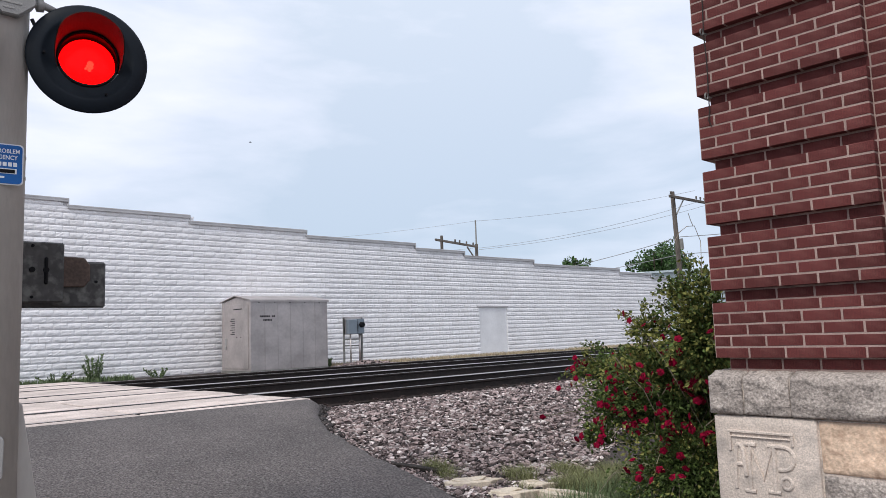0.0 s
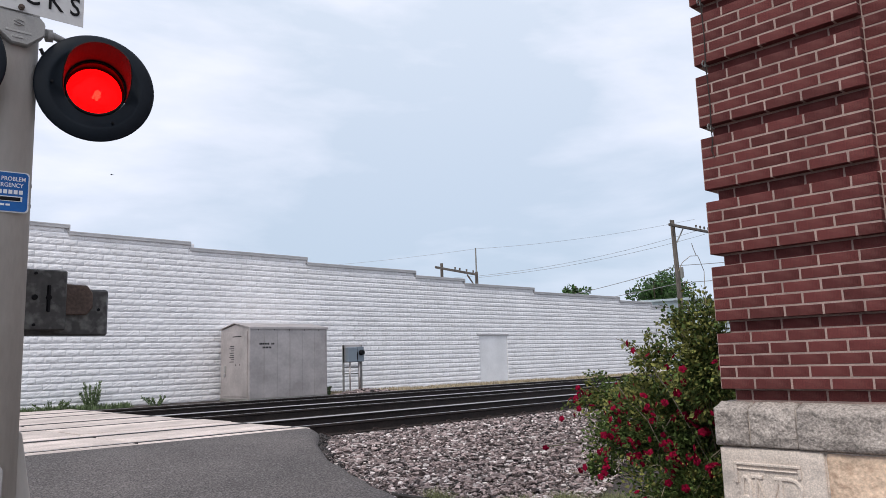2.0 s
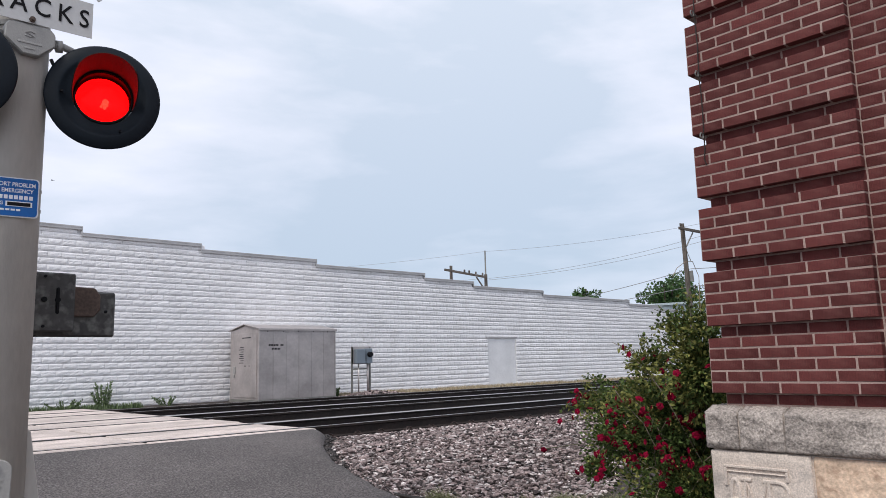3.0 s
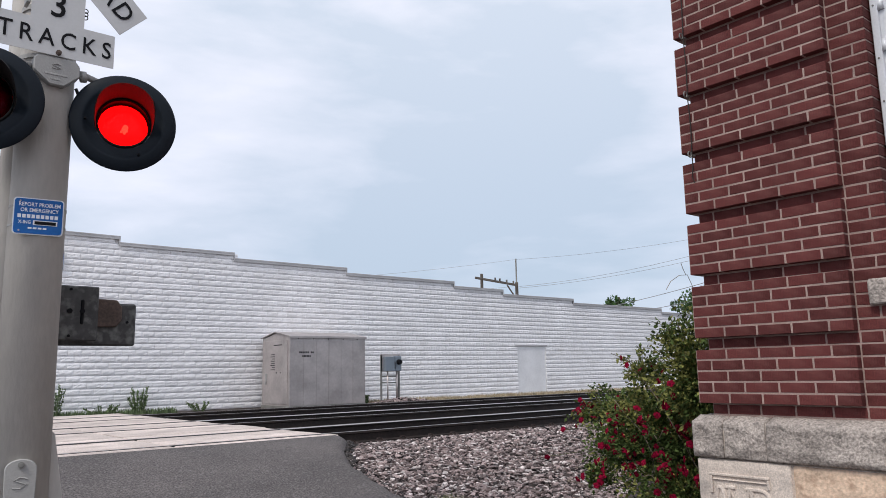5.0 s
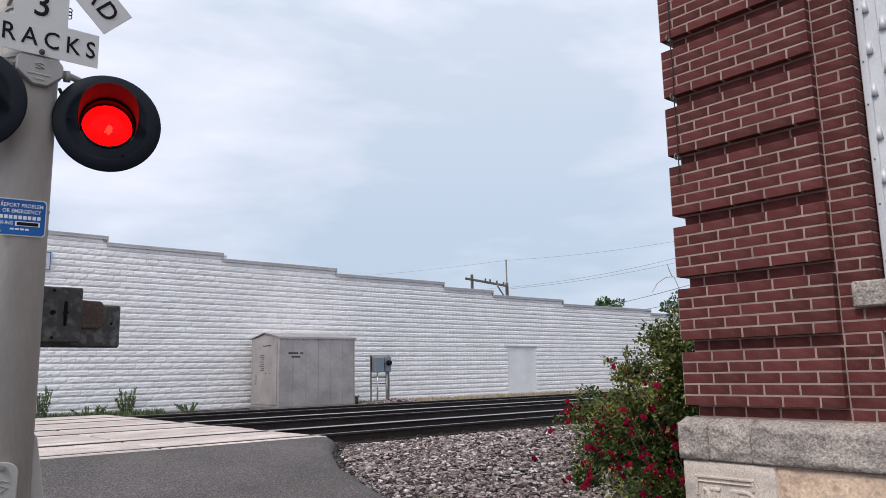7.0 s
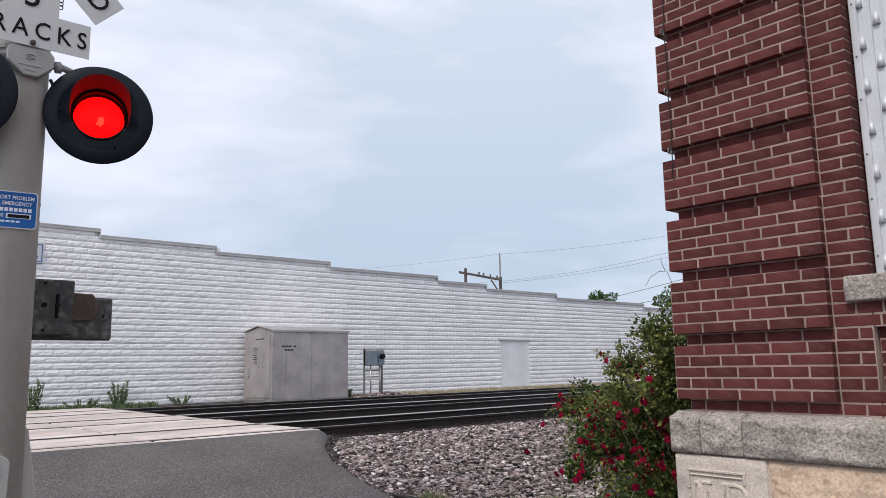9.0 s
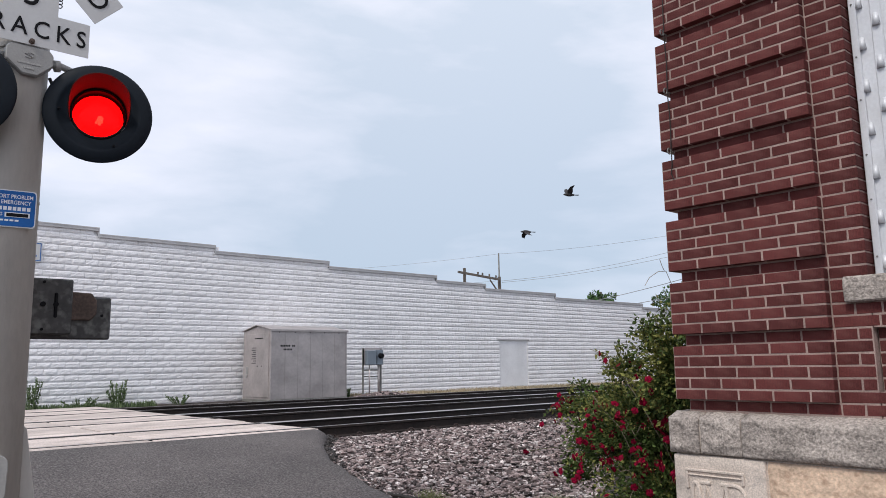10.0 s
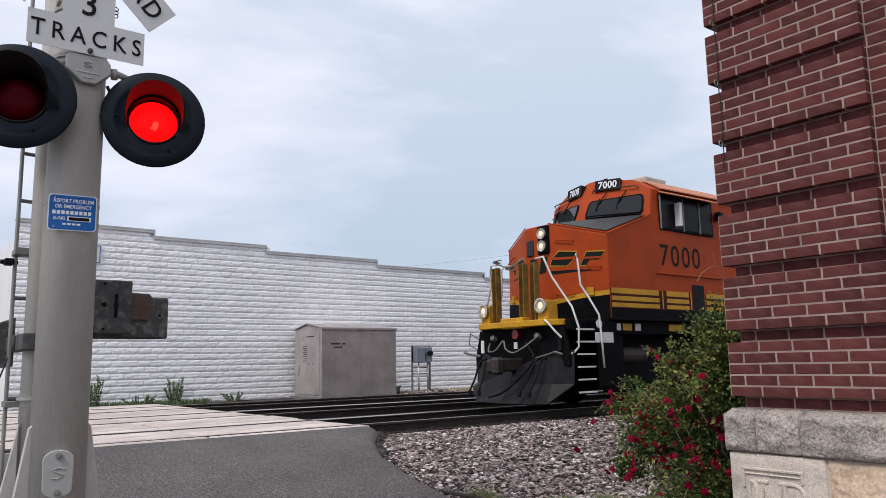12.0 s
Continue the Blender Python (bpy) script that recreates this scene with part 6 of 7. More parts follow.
def build_locomotive():
    t = thing("locomotive", pose(0, 0, 0), "orange and black diesel freight locomotive with yellow stripes and lit headlights", "locomotive")
    # cab and nose shell
    base, foot = 1.72, 2.28
    half = [(0.0, -0.34, base), (0.50, -W, base), (6.2, -W, base), (0.0, -0.34, 3.74), (0.52, -W, 3.42), (1.32, -0.10, 3.97), (1.93, -W, 3.95),
            (1.64, -0.10, 4.61), (2.05, -W + 0.03, 4.56), (1.86, -0.10, 4.96), (2.02, -0.95, 4.84), (6.2, -W + 0.03, 4.58), (6.2, -0.95, 4.86), (6.2, -0.10, 5.0)]
    n = len(half)
    pts = half + [(x, -y, z) for x, y, z in half]
    side = [(0, 1, 4, 3), (1, 2, 11, 8, 6, 4), (3, 4, 6, 5), (5, 6, 8, 7), (7, 8, 10, 9), (8, 11, 12, 10), (10, 12, 13, 9)]
    faces = side + [tuple(i + n for i in f[::-1]) for f in side]
    faces += [(0, 3, 3 + n, n), (3, 5, 5 + n, 3 + n), (5, 7, 7 + n, 5 + n), (7, 9, 9 + n, 7 + n), (9, 13, 13 + n, 9 + n), (2, 2 + n, 11 + n, 12 + n, 13 + n, 13, 12, 11), (0, n, 1 + n, 2 + n, 2, 1)]
    bm = poly(B(), pts, faces)
    bmesh.ops.bevel(bm, geom=bm.edges[:], offset=0.035, segments=2, affect="EDGES", profile=0.6)
    cab = part("cab", bm, M_ORANGE, t, "orange wide-nosed cab", False)
    # long hood behind the cab
    bm = B()
    box(bm, (6.25, -1.02, base), (20.4, 1.02, 4.45), 0.06, seg=2)
    part("long_hood", bm, M_ORANGE, t)
    bm = B()
    box(bm, (16.0, -1.42, 3.6), (20.3, 1.42, 4.55), 0.05)
    part("radiator", bm, M_ORANGE, t)
    # pale edge line over nose and cab side, roof edge
    for s in (-1, 1):
        bm = B()
        pipe(bm, [(0.0, s * 0.34, 3.755), (0.52, s * (W + 0.005), 3.435), (1.93, s * (W + 0.005), 3.962)], 0.012, 6)
        part("nose_trim", bm, M_ORANGE, cab)
        bm = B()
        prism(bm, [(s * (W - 0.03), 4.58), (s * 0.95, 4.865), (s * 0.95, 4.885), (s * (W + 0.02), 4.59), (s * (W + 0.02), 4.565)], 2.35, 6.2, "x")
        part("roof_edge", bm, M_ROOF, cab)
    bm = B()
    box(bm, (2.95, -0.62, 4.9), (3.75, 0.5, 5.13), 0.03)
    part("roof_unit", bm, M_TAN2, t, "beige roof air-conditioner")
    bm = B()
    pipe(bm, [(2.3, 0.35, 4.95), (2.3, 0.3, 5.06), (2.3, -0.05, 5.08), (2.3, -0.1, 4.98)], 0.014, 6)
    part("grab_iron", bm, M_LBLACK, t)
    # windscreens and number boards
    for s in (1, -1):
        q = ((1.32, -0.10, 3.97), (1.93, -W, 3.95), (2.05, -W + 0.03, 4.56), (1.64, -0.10, 4.61))
        b4 = ((1.64, -0.10, 4.61), (2.05, -W + 0.03, 4.56), (2.02, -0.95, 4.84), (1.86, -0.10, 4.96))
        nose = ((0.0, -0.34, base), (0.50, -W, base), (0.52, -W, 3.42), (0.0, -0.34, 3.74))
        if s < 0:
            q, b4, nose = ([(x, -y, z) for x, y, z in (p[1], p[0], p[3], p[2])] for p in (q, b4, nose))
        # the opening is lower towards the middle of the cab
        hi_in, hi_out = (0.70, 0.80) if s > 0 else (0.80, 0.70)
        u_in, u_out = (0.03, 0.90) if s > 0 else (0.10, 0.97)
        w4 = [on_quad(q, u_in, 0.03), on_quad(q, u_out, 0.05), on_quad(q, u_out, hi_out), on_quad(q, u_in, hi_in)]
        bm = B()
        slab_on(bm, w4, round_rect(0.0, 0.0, 1.0, 1.0, 0.08, 0.22), 0.022, 0.012)
        part("windscreen_frame", bm, M_LBLACK, cab)
        bm = B()
        slab_on(bm, w4, round_rect(0.03, 0.06, 0.97, 0.94, 0.07, 0.20), 0.006, 0.030)
        part("windscreen", bm, M_GLASS, cab, "dark reflecting windscreen")
        for u in (0.3, 0.62):
            bm = B()
            a, b2 = on_quad(q, u, 0.95, 0.06), on_quad(q, u - 0.10, 0.55, 0.06)
            pipe(bm, [a, a.lerp(b2, 0.4), b2], 0.012, 6)
            c2 = on_quad(q, u - 0.12, 0.3, 0.05)
            pipe(bm, [on_quad(q, u - 0.10, 0.75, 0.05), c2], 0.014, 5)
            part("wiper", bm, M_INK, cab)
        bm = B()
        a, b2 = on_quad(q, 0.06, 0.02, 0.05), on_quad(q, 0.86, 0.06, 0.07)
        pipe(bm, [a, on_quad(q, 0.1, 0.08, 0.08), b2, on_quad(q, 0.87, -0.02, 0.03)], 0.014, 6)
        part("grab_iron", bm, M_LBLACK, cab)
        bm = B()
        pipe(bm, [on_quad(b4, 0.03, 0.1, 0.02), on_quad(b4, 0.06, 0.12, 0.08), on_quad(b4, 0.80, 0.14, 0.08), on_quad(b4, 0.84, 0.1, 0.02)], 0.013, 6)
        part("grab_iron", bm, M_DRUST, cab)
        bm = B()
        ua, ub = (0.04, 0.56) if s > 0 else (0.44, 0.96)
        across = on_quad(b4, 1, 0) - on_quad(b4, 0, 0)
        across.z *= 0.6
        across.normalize()
        out = Vector((-1, 0, 0.16)) - across * Vector((-1, 0, 0.16)).dot(across)
        out.normalize()
        turn = Matrix.Translation(on_quad(b4, (ua + ub) / 2, 0.10, 0.04)) @ Matrix((across, out.cross(across), out)).transposed().to_4x4()
        box(bm, (-0.30, 0.0, -0.26), (0.30, 0.255, 0.0), 0.014)
        bmesh.ops.transform(bm, matrix=turn, verts=bm.verts[:])
        nb = part("number_board", bm, M_INK, cab, "black number board with white figures")
        writing("number_lettering", "7000", 0.225, M_WHITE_INK, nb, turn @ Matrix.Translation((0, 0.128, 0.002)), bold=0.005, spacing=1.05, stretch=0.95)
        bm = B()
        for lo, hi in (((-0.30, 0.0), (0.30, 0.014)), ((-0.30, 0.241), (0.30, 0.255)), ((-0.30, 0.014), (-0.286, 0.241)), ((0.286, 0.014), (0.30, 0.241))):
            box(bm, (lo[0], lo[1], -0.004), (hi[0], hi[1], 0.006))
        bmesh.ops.transform(bm, matrix=turn, verts=bm.verts[:])
        part("board_rim", bm, M_DRUST, nb)
        # nose: emblem as plain slanted shapes, and grab irons
        blades_ = (([(0.0, 0.56), (0.31, 0.575), (0.43, 0.655), (0.49, 0.755), (0.17, 0.735), (0.05, 0.65)], [(0.02, 0.628), (0.445, 0.662), (0.462, 0.69), (0.035, 0.655)]),
                   ([(0.52, 0.585), (0.63, 0.60), (0.69, 0.675), (0.86, 0.69), (0.96, 0.80), (0.64, 0.765)], [(0.575, 0.672), (0.865, 0.70), (0.885, 0.722), (0.59, 0.695)]))
        for outline, slit in blades_:
            if s < 0:
                outline, slit = ([(1 - u, v) for u, v in reversed(p)] for p in (outline, slit))
            cu_, cv_ = sum(u for u, v in outline) / 6, sum(v for u, v in outline) / 6
            bm = B()
            slab_on(bm, nose, outline, 0.004, 0.002)
            part("emblem_outline", bm, M_YELLOW, cab)
            bm = B()
            slab_on(bm, nose, [(cu_ + (u - cu_) * 0.93, cv_ + (v - cv_) * 0.88) for u, v in outline], 0.003, 0.006)
            part("emblem_shape", bm, M_DGREEN, cab)
            bm = B()
            slab_on(bm, nose, slit, 0.003, 0.009)
            part("emblem_gap", bm, M_ORANGE, cab)
        bm = B()
        slab_on(bm, nose, [(0.0, 0.475), (0.45, 0.525), (0.72, 0.552), (0.72, 0.562), (0.40, 0.545), (0.0, 0.51)] if s > 0 else [(0.28, 0.552), (0.55, 0.525), (1.0, 0.475), (1.0, 0.51), (0.60, 0.545), (0.28, 0.562)], 0.004, 0.002)
        part("emblem_sweep", bm, M_DGREEN, cab)
        for v in (0.845, 0.59, 0.27) if s > 0 else (0.8,):
            ua, ub = (0.66, 0.88) if v == 0.59 else (0.12, 0.42)
            bm = B()
            pipe(bm, [on_quad(nose, ua, v, 0.0), on_quad(nose, ua, v, 0.06), on_quad(nose, ub, v + 0.012, 0.06), on_quad(nose, ub, v + 0.012, 0)], 0.013, 6)
            part("grab_iron", bm, M_ORANGE, cab)
        # yellow band round the nose, black below
        bm = B()
        slab_on(bm, nose, [(0, 0.01), (1, 0.01), (1, 0.29), (0.55, 0.235), (0, 0.16)] if s > 0 else [(0, 0.01), (1, 0.01), (1, 0.16), (0.45, 0.235), (0, 0.29)], 0.004, 0.003)
        part("black_band", bm, M_LBLACK, cab)
        bm = B()
        slab_on(bm, nose, [(0, 0.165), (0.55, 0.24), (1, 0.285), (1, 0.34), (0.55, 0.295), (0, 0.215)] if s > 0 else [(0, 0.285), (0.45, 0.24), (1, 0.165), (1, 0.215), (0.45, 0.295), (0, 0.34)], 0.004, 0.008)
        part("yellow_band", bm, M_YELLOW, cab)
        bm = B()
        slab_on(bm, nose, [(0.63, 0.27), (0.75, 0.27), (0.75, 0.36), (0.63, 0.36)] if s > 0 else [(0.25, 0.27), (0.37, 0.27), (0.37, 0.36), (0.25, 0.36)], 0.05, 0.008)
        part("latch_box", bm, M_YELLOW, cab)
        # side stripes, side black band and sill
        ys = -s * W
        rows_ = ((2.235, 2.345), (2.095, 2.185), (1.965, 2.05))
        bands = [(z0, z1, x0, x1) for z0, z1 in rows_ for x0, x1 in ((0.55, 2.06), (2.32, 3.10), (3.76, 6.1))]
        for z0, z1, x0, x1 in bands + [(1.965, 2.345, 2.17, 2.20), (1.965, 2.345, 3.17, 3.20)]:
            bm = B()
            box(bm, (x0, min(ys, ys - s * 0.008), z0), (x1, max(ys, ys - s * 0.008), z1))
            part("yellow_stripe", bm, M_YELLOW, cab)
        bm = B()
        box(bm, (0.53, min(ys, ys - s * 0.004), 1.945), (3.22, max(ys, ys - s * 0.004), 2.345))
        box(bm, (3.74, min(ys, ys - s * 0.004), 1.945), (6.15, max(ys, ys - s * 0.004), 2.345))
        part("stripe_ground", bm, M_DRED, cab)
        bm = B()
        slab_on(bm, ((0.0, -0.34 * s, 3.74), (0.52, -W * s, 3.42), (1.93, -W * s, 3.95), (1.32, -0.10 * s, 3.97))[::s], [(0.10, 0.10), (0.93, 0.06), (0.96, 0.96), (0.06, 0.96)] if s > 0 else [(0.06, 0.04), (0.96, 0.04), (0.93, 0.94), (0.10, 0.90)], 0.004, 0.028)
        part("antiglare_panel", bm, M_GLARE, cab, "dull black anti-glare nose top")
        bm = B()
        box(bm, (0.53, min(ys, ys - s * 0.004), 1.72), (6.2, max(ys, ys - s * 0.004), 1.945))
        part("black_band", bm, M_LBLACK, cab)
        # flat black plate, painted for the shade in the step recess
        bm = B()
        box(bm, (3.25, min(ys, ys - s * 0.012), 1.80), (3.68, max(ys, ys - s * 0.012), 2.52), 0.003)
        part("step_recess", bm, M_INK, cab)
        bm = B()
        box(bm, (2.0, min(ys, ys - s * 0.03), 2.70), (6.0, max(ys, ys - s * 0.03), 2.73), 0.004)
        part("drip_strip", bm, M_ORANGE, cab)
        rot = Matrix.Identity(4) if s > 0 else Matrix.Rotation(radians(180), 4, "Z")
        writing("number_lettering", "7000", 0.66, M_FIGURE, cab, Matrix.Translation((2.90, ys - s * 0.004, 3.09)) @ rot @ FACE, bold=0.004, stretch=1.0, spacing=1.16)
        # side windows under a sun shade
        bm = B()
        box(bm, (2.22, min(ys, ys - s * 0.02), 3.66), (4.20, max(ys, ys - s * 0.02), 4.46), 0.01)
        win = part("side_window", bm, M_LBLACK, cab, "dark sliding cab window")
        for x0, x1 in ((2.30, 3.02), (3.12, 3.62), (3.72, 4.14)):
            bm = B()
            box(bm, (x0, min(ys - s * 0.02, ys - s * 0.026), 3.72), (x1, max(ys - s * 0.02, ys - s * 0.026), 4.40))
            part("pane", bm, M_PANE, win)
        for x0 in (2.26, 3.07, 3.67):
            bm = B()
            box(bm, (x0 - 0.02, min(ys, ys - s * 0.04), 3.68), (x0 + 0.02, max(ys, ys - s * 0.04), 4.42), 0.004)
            part("window_bar", bm, M_STEEL, win)
        bm = B()
        prism(bm, [(ys, 4.52), (ys - s * 0.26, 4.41), (ys - s * 0.26, 4.395), (ys, 4.49)], 2.26, 4.22, "x")
        part("sun_shade", bm, M_ROOF, cab, "pale orange sun shade over the window")
        bm = B()
        box(bm, (2.72, min(ys - s * 0.05, ys - s * 0.20), 3.76), (2.80, max(ys - s * 0.05, ys - s * 0.20), 4.28), 0.01)
        part("mirror", bm, M_RAILING, cab, "white cab mirror")
        bm = B()
        box(bm, (4.3, min(ys, ys - s * 0.16), 4.05), (4.45, max(ys, ys - s * 0.16), 4.25), 0.02)
        part("horn_box", bm, M_INK, cab)
    # emblem on the middle panel
    for y0_, y1_ in ((-0.30, -0.04), (0.02, 0.28)):
        bm = B()
        prism(bm, [(y1_, 2.72), (y0_ + 0.07, 2.74), (y0_, 3.06), (y1_ - 0.07, 3.05)], -0.006, 0.01, "x")
        part("emblem_shape", bm, M_DGREEN, cab)
    # nose door window and headlights on the middle panel
    bm = B()
    box(bm, (-0.03, 0.10, 3.12), (0.02, 0.30, 3.46), 0.015)
    part("nose_window", bm, M_GLASS, cab)
    bm = B()
    box(bm, (-0.06, -0.36, 3.12), (0.05, -0.06, 3.72), 0.02)
    hl = part("headlight_housing", bm, M_LBLACK, cab, "black headlight housing")
    for z in (3.29, 3.55):
        bm = B()
        lathe(bm, [(0.0, 0.0), (0.085, 0.008), (0.10, 0.03), (0.115, 0.03), (0.115, -0.02)], 20, Matrix.Translation((-0.07, -0.21, z)) @ Matrix.Rotation(radians(-90), 4, "Y"))
        part("headlight_rim", bm, M_REFLECT, hl)
        bm = B()
        lathe(bm, [(0.0, 0.022), (0.04, 0.019), (0.06, 0.014)], 20, Matrix.Translation((-0.082, -0.21, z)) @ Matrix.Rotation(radians(-90), 4, "Y"))
        part("headlight_lens", bm, M_LIGHT, hl, "lit white headlight")
    # front platform and anticlimber
    bm = B()
    prism(bm, [(-0.86, -0.95), (-0.86, 0.95), (-0.55, 1.18), (-0.3, 1.18), (-0.3, -1.18), (-0.55, -1.18)], 1.60, 1.72, "z", 0.012)
    part("anticlimber", bm, M_YELLOW, t, "yellow anticlimber platform edge")
    bm = B()
    box(bm, (-0.84, -0.36, 1.58), (-0.62, 0.30, 1.79), 0.015)
    part("platform_step", bm, M_YELLOW, t)
    bm = B()
    box(bm, (-0.5, -1.3, 1.5), (6.0, 1.3, 1.72), 0.02)
    part("deck", bm, M_LBLACK, t)
    # ditch lights
    for y in (-0.80, 0.90):
        bm = B()
        box(bm, (-0.72, y - 0.13, 1.72), (-0.42, y + 0.13, 2.10), 0.015)
        dl = part("ditch_light", bm, M_YELLOW, t, "ditch light on a yellow bracket")
        bm = B()
        lathe(bm, [(0.0, -0.002), (0.07, 0.012), (0.105, 0.02), (0.12, 0.055), (0.15, 0.05), (0.145, 0.0)], 20, Matrix.Translation((-0.74, y, 1.99)) @ Matrix.Rotation(radians(-90), 4, "Y"))
        part("light_rim", bm, M_REFLECT, dl)
        bm = B()
        lathe(bm, [(0.0, 0.03), (0.04, 0.027), (0.066, 0.020)], 20, Matrix.Translation((-0.748, y, 1.99)) @ Matrix.Rotation(radians(-90), 4, "Y"))
        part("light_lens", bm, M_LIGHT, dl, "lit ditch light")
    # tall stained posts of the front gate
    for y in (0.62, -0.20, -0.52):
        bm = B()
        box(bm, (-0.60, y - 0.07, 1.72), (-0.55, y + 0.07, 2.88), 0.008)
        box(bm, (-0.70, y - 0.07, 1.72), (-0.58, y - 0.055, 2.88), 0.006)
        box(bm, (-0.70, y + 0.055, 1.72), (-0.58, y + 0.07, 2.88), 0.006)
        part("gate_post", bm, M_DYELLOW, t, "tall stained yellow channel post")
    bm = B()
    pipe(bm, [(-0.62, 0.62, 2.98), (-0.64, 0.3, 2.86), (-0.64, 0.05, 2.86), (-0.62, -0.2, 2.98)], 0.016, 6)
    part("safety_chain", bm, M_BRASS, t)
    for y in (0.55, 0.66, 0.6):
        bm = B()
        pipe(bm, [(-0.6 + 0.05 * math.cos(a), y + 0.05 * math.sin(a), 2.99 + 0.01 * a) for a in (0.8 * i for i in range(9))], 0.012, 5)
        part("chain_coil", bm, M_RUSTY, t)
    # handrails
    for s in (-1, 1):
        for pts_ in (((-0.58, s * 0.52, 2.95), (-0.62, s * 0.78, 2.96), (-0.60, s * 0.84, 2.80), (-0.52, s * 0.90, 2.55), (-0.40, s * 1.28, 1.95), (-0.42, s * 1.45, 1.55), (-0.44, s * 1.45, 1.18), (-0.50, s * 1.38, 1.08), (-0.6, s * 1.3, 1.02)),
                     ((0.12, s * 1.0, 3.02), (0.02, s * 1.06, 3.02), (-0.02, s * 1.12, 2.92), (0.0, s * 1.16, 2.40), (0.06, s * 1.30, 2.15), (0.14, s * 1.47, 1.80), (0.16, s * 1.49, 1.4), (0.20, s * 1.49, 0.78))):
            bm = B()
            pipe(bm, pts_, 0.021, 8)
            part("handrail", bm, M_RAILING, t, "white bent handrail", True)
    bm = B()
    pipe(bm, [(-0.84, -0.98, 1.70), (-0.86, -1.08, 1.64), (-0.80, -1.2, 1.48), (-0.72, -1.28, 1.36)], 0.02, 8)
    part("grab_iron", bm, M_RAILING, t)
    # steps at the corner
    for s in (-1, 1):
        bm = B()
        prism(bm, [(0.10, 0.35), (0.9, 0.35), (0.9, 1.6), (0.10, 1.6)], s * 0.95, s * 1.40, "y")
        part("step_well", bm, M_LBLACK, t)
        bm = B()
        box(bm, (0.10, min(s * 1.40, s * 1.45), 0.42), (0.62, max(s * 1.40, s * 1.45), 1.72), 0.01)
        part("side_plate", bm, M_LBLACK, t)
        for k in range(6):
            z = 0.34 + 0.235 * k
            bm = B()
            box(bm, (-0.46, min(s * 1.02, s * 1.44), z - 0.025), (0.10, max(s * 1.02, s * 1.44), z), 0.006)
            st = part("step", bm, M_LBLACK, t)
            bm = B()
            box(bm, (-0.47, min(s * 1.425, s * 1.448), z - 0.02), (0.02, max(s * 1.425, s * 1.448), z + 0.012), 0.004)
            part("step_nosing", bm, M_RAILING, st, "worn white step edge")
        bm = B()
        box(bm, (0.02, min(s * 1.45, s * 1.458), 1.26), (0.55, max(s * 1.45, s * 1.458), 1.46), 0.003)
        part("notice_plate", bm, M_RAILING, t)
        bm = B()
        tube(bm, (0.15, s * 1.45, 1.62), (0.15, s * 1.46, 1.62), 0.085, seg=20)
        part("round_plate", bm, M_RAILING, t)
        for x0, x1, mt in ((0.68, 0.80, M_RAILING), (0.86, 1.14, M_YELLOW), (1.24, 1.42, M_RAILING), (2.35, 2.9, M_YELLOW)):
            bm = B()
            box(bm, (x0, min(s * 1.42, s * 1.452), 1.50), (x1, max(s * 1.42, s * 1.452), 1.64), 0.003)
            part("marker_plate", bm, mt, t)
        bm = B()
        box(bm, (0.5, min(s * 1.30, s * 1.44), 1.42), (20.0, max(s * 1.30, s * 1.44), 1.70), 0.02)
        part("side_sill", bm, M_LBLACK, t)
        bm = B()
        box(bm, (0.5, min(s * 1.1, s * 1.56), 1.70), (20.0, max(s * 1.1, s * 1.56), 1.735), 0.006)
        part("walkway", bm, M_LBLACK, t)
        bm = B()
        tube(bm, (0.95, s * 1.20, 1.02), (1.75, s * 1.20, 1.02), 0.15, seg=16)
        part("air_reservoir", bm, M_DRUST, t)
        bm = B()
        pipe(bm, [(1.6, s * 1.3, 1.12), (1.78, s * 1.36, 1.12), (1.9, s * 1.36, 1.08)], 0.03, 8)
        part("pipe_fitting", bm, M_BRASS, t)
    # pilot sheet, plow, coupler
    bm = B()
    prism(bm, [(-1.20, 1.58), (-1.36, 1.05), (-1.36, 0.82), (1.36, 0.82), (1.36, 1.05), (1.20, 1.58)], -0.62, -0.52, "x", 0.012)
    part("pilot_sheet", bm, M_LBLACK, t)
    bm = B()
    up_, lo_ = 1.12, 0.13
    ppts = []
    for y, xt, xb in ((-1.40, -0.52, -0.70), (-1.02, -0.66, -0.92), (0.0, -0.78, -1.16), (1.02, -0.66, -0.92), (1.40, -0.52, -0.70)):
        ppts += [(xt, y, 0.80 if abs(y) < 0.7 else up_), ((xt + xb) / 2 + 0.05, y, 0.5), (xb, y, lo_ if abs(y) < 1.2 else 0.42)]
    f = []
    for k in range(4):
        for j in range(2):
            a = k * 3 + j
            f.append((a, a + 3, a + 4, a + 1))
    poly(bm, ppts, f)
    r = bmesh.ops.solidify(bm, geom=bm.faces[:], thickness=0.03)
    part("snow_plow", bm, M_PLOW, t, "worn black snow plow")
    bm = B()
    box(bm, (-1.25, -0.12, 0.74), (-0.6, 0.12, 1.0), 0.03)
    box(bm, (-1.38, -0.16, 0.68), (-1.15, 0.04, 1.02), 0.05)
    box(bm, (-1.40, 0.04, 0.70), (-1.22, 0.16, 1.0), 0.06)
    part("coupler", bm, M_DRUST, t, "rusty knuckle coupler")
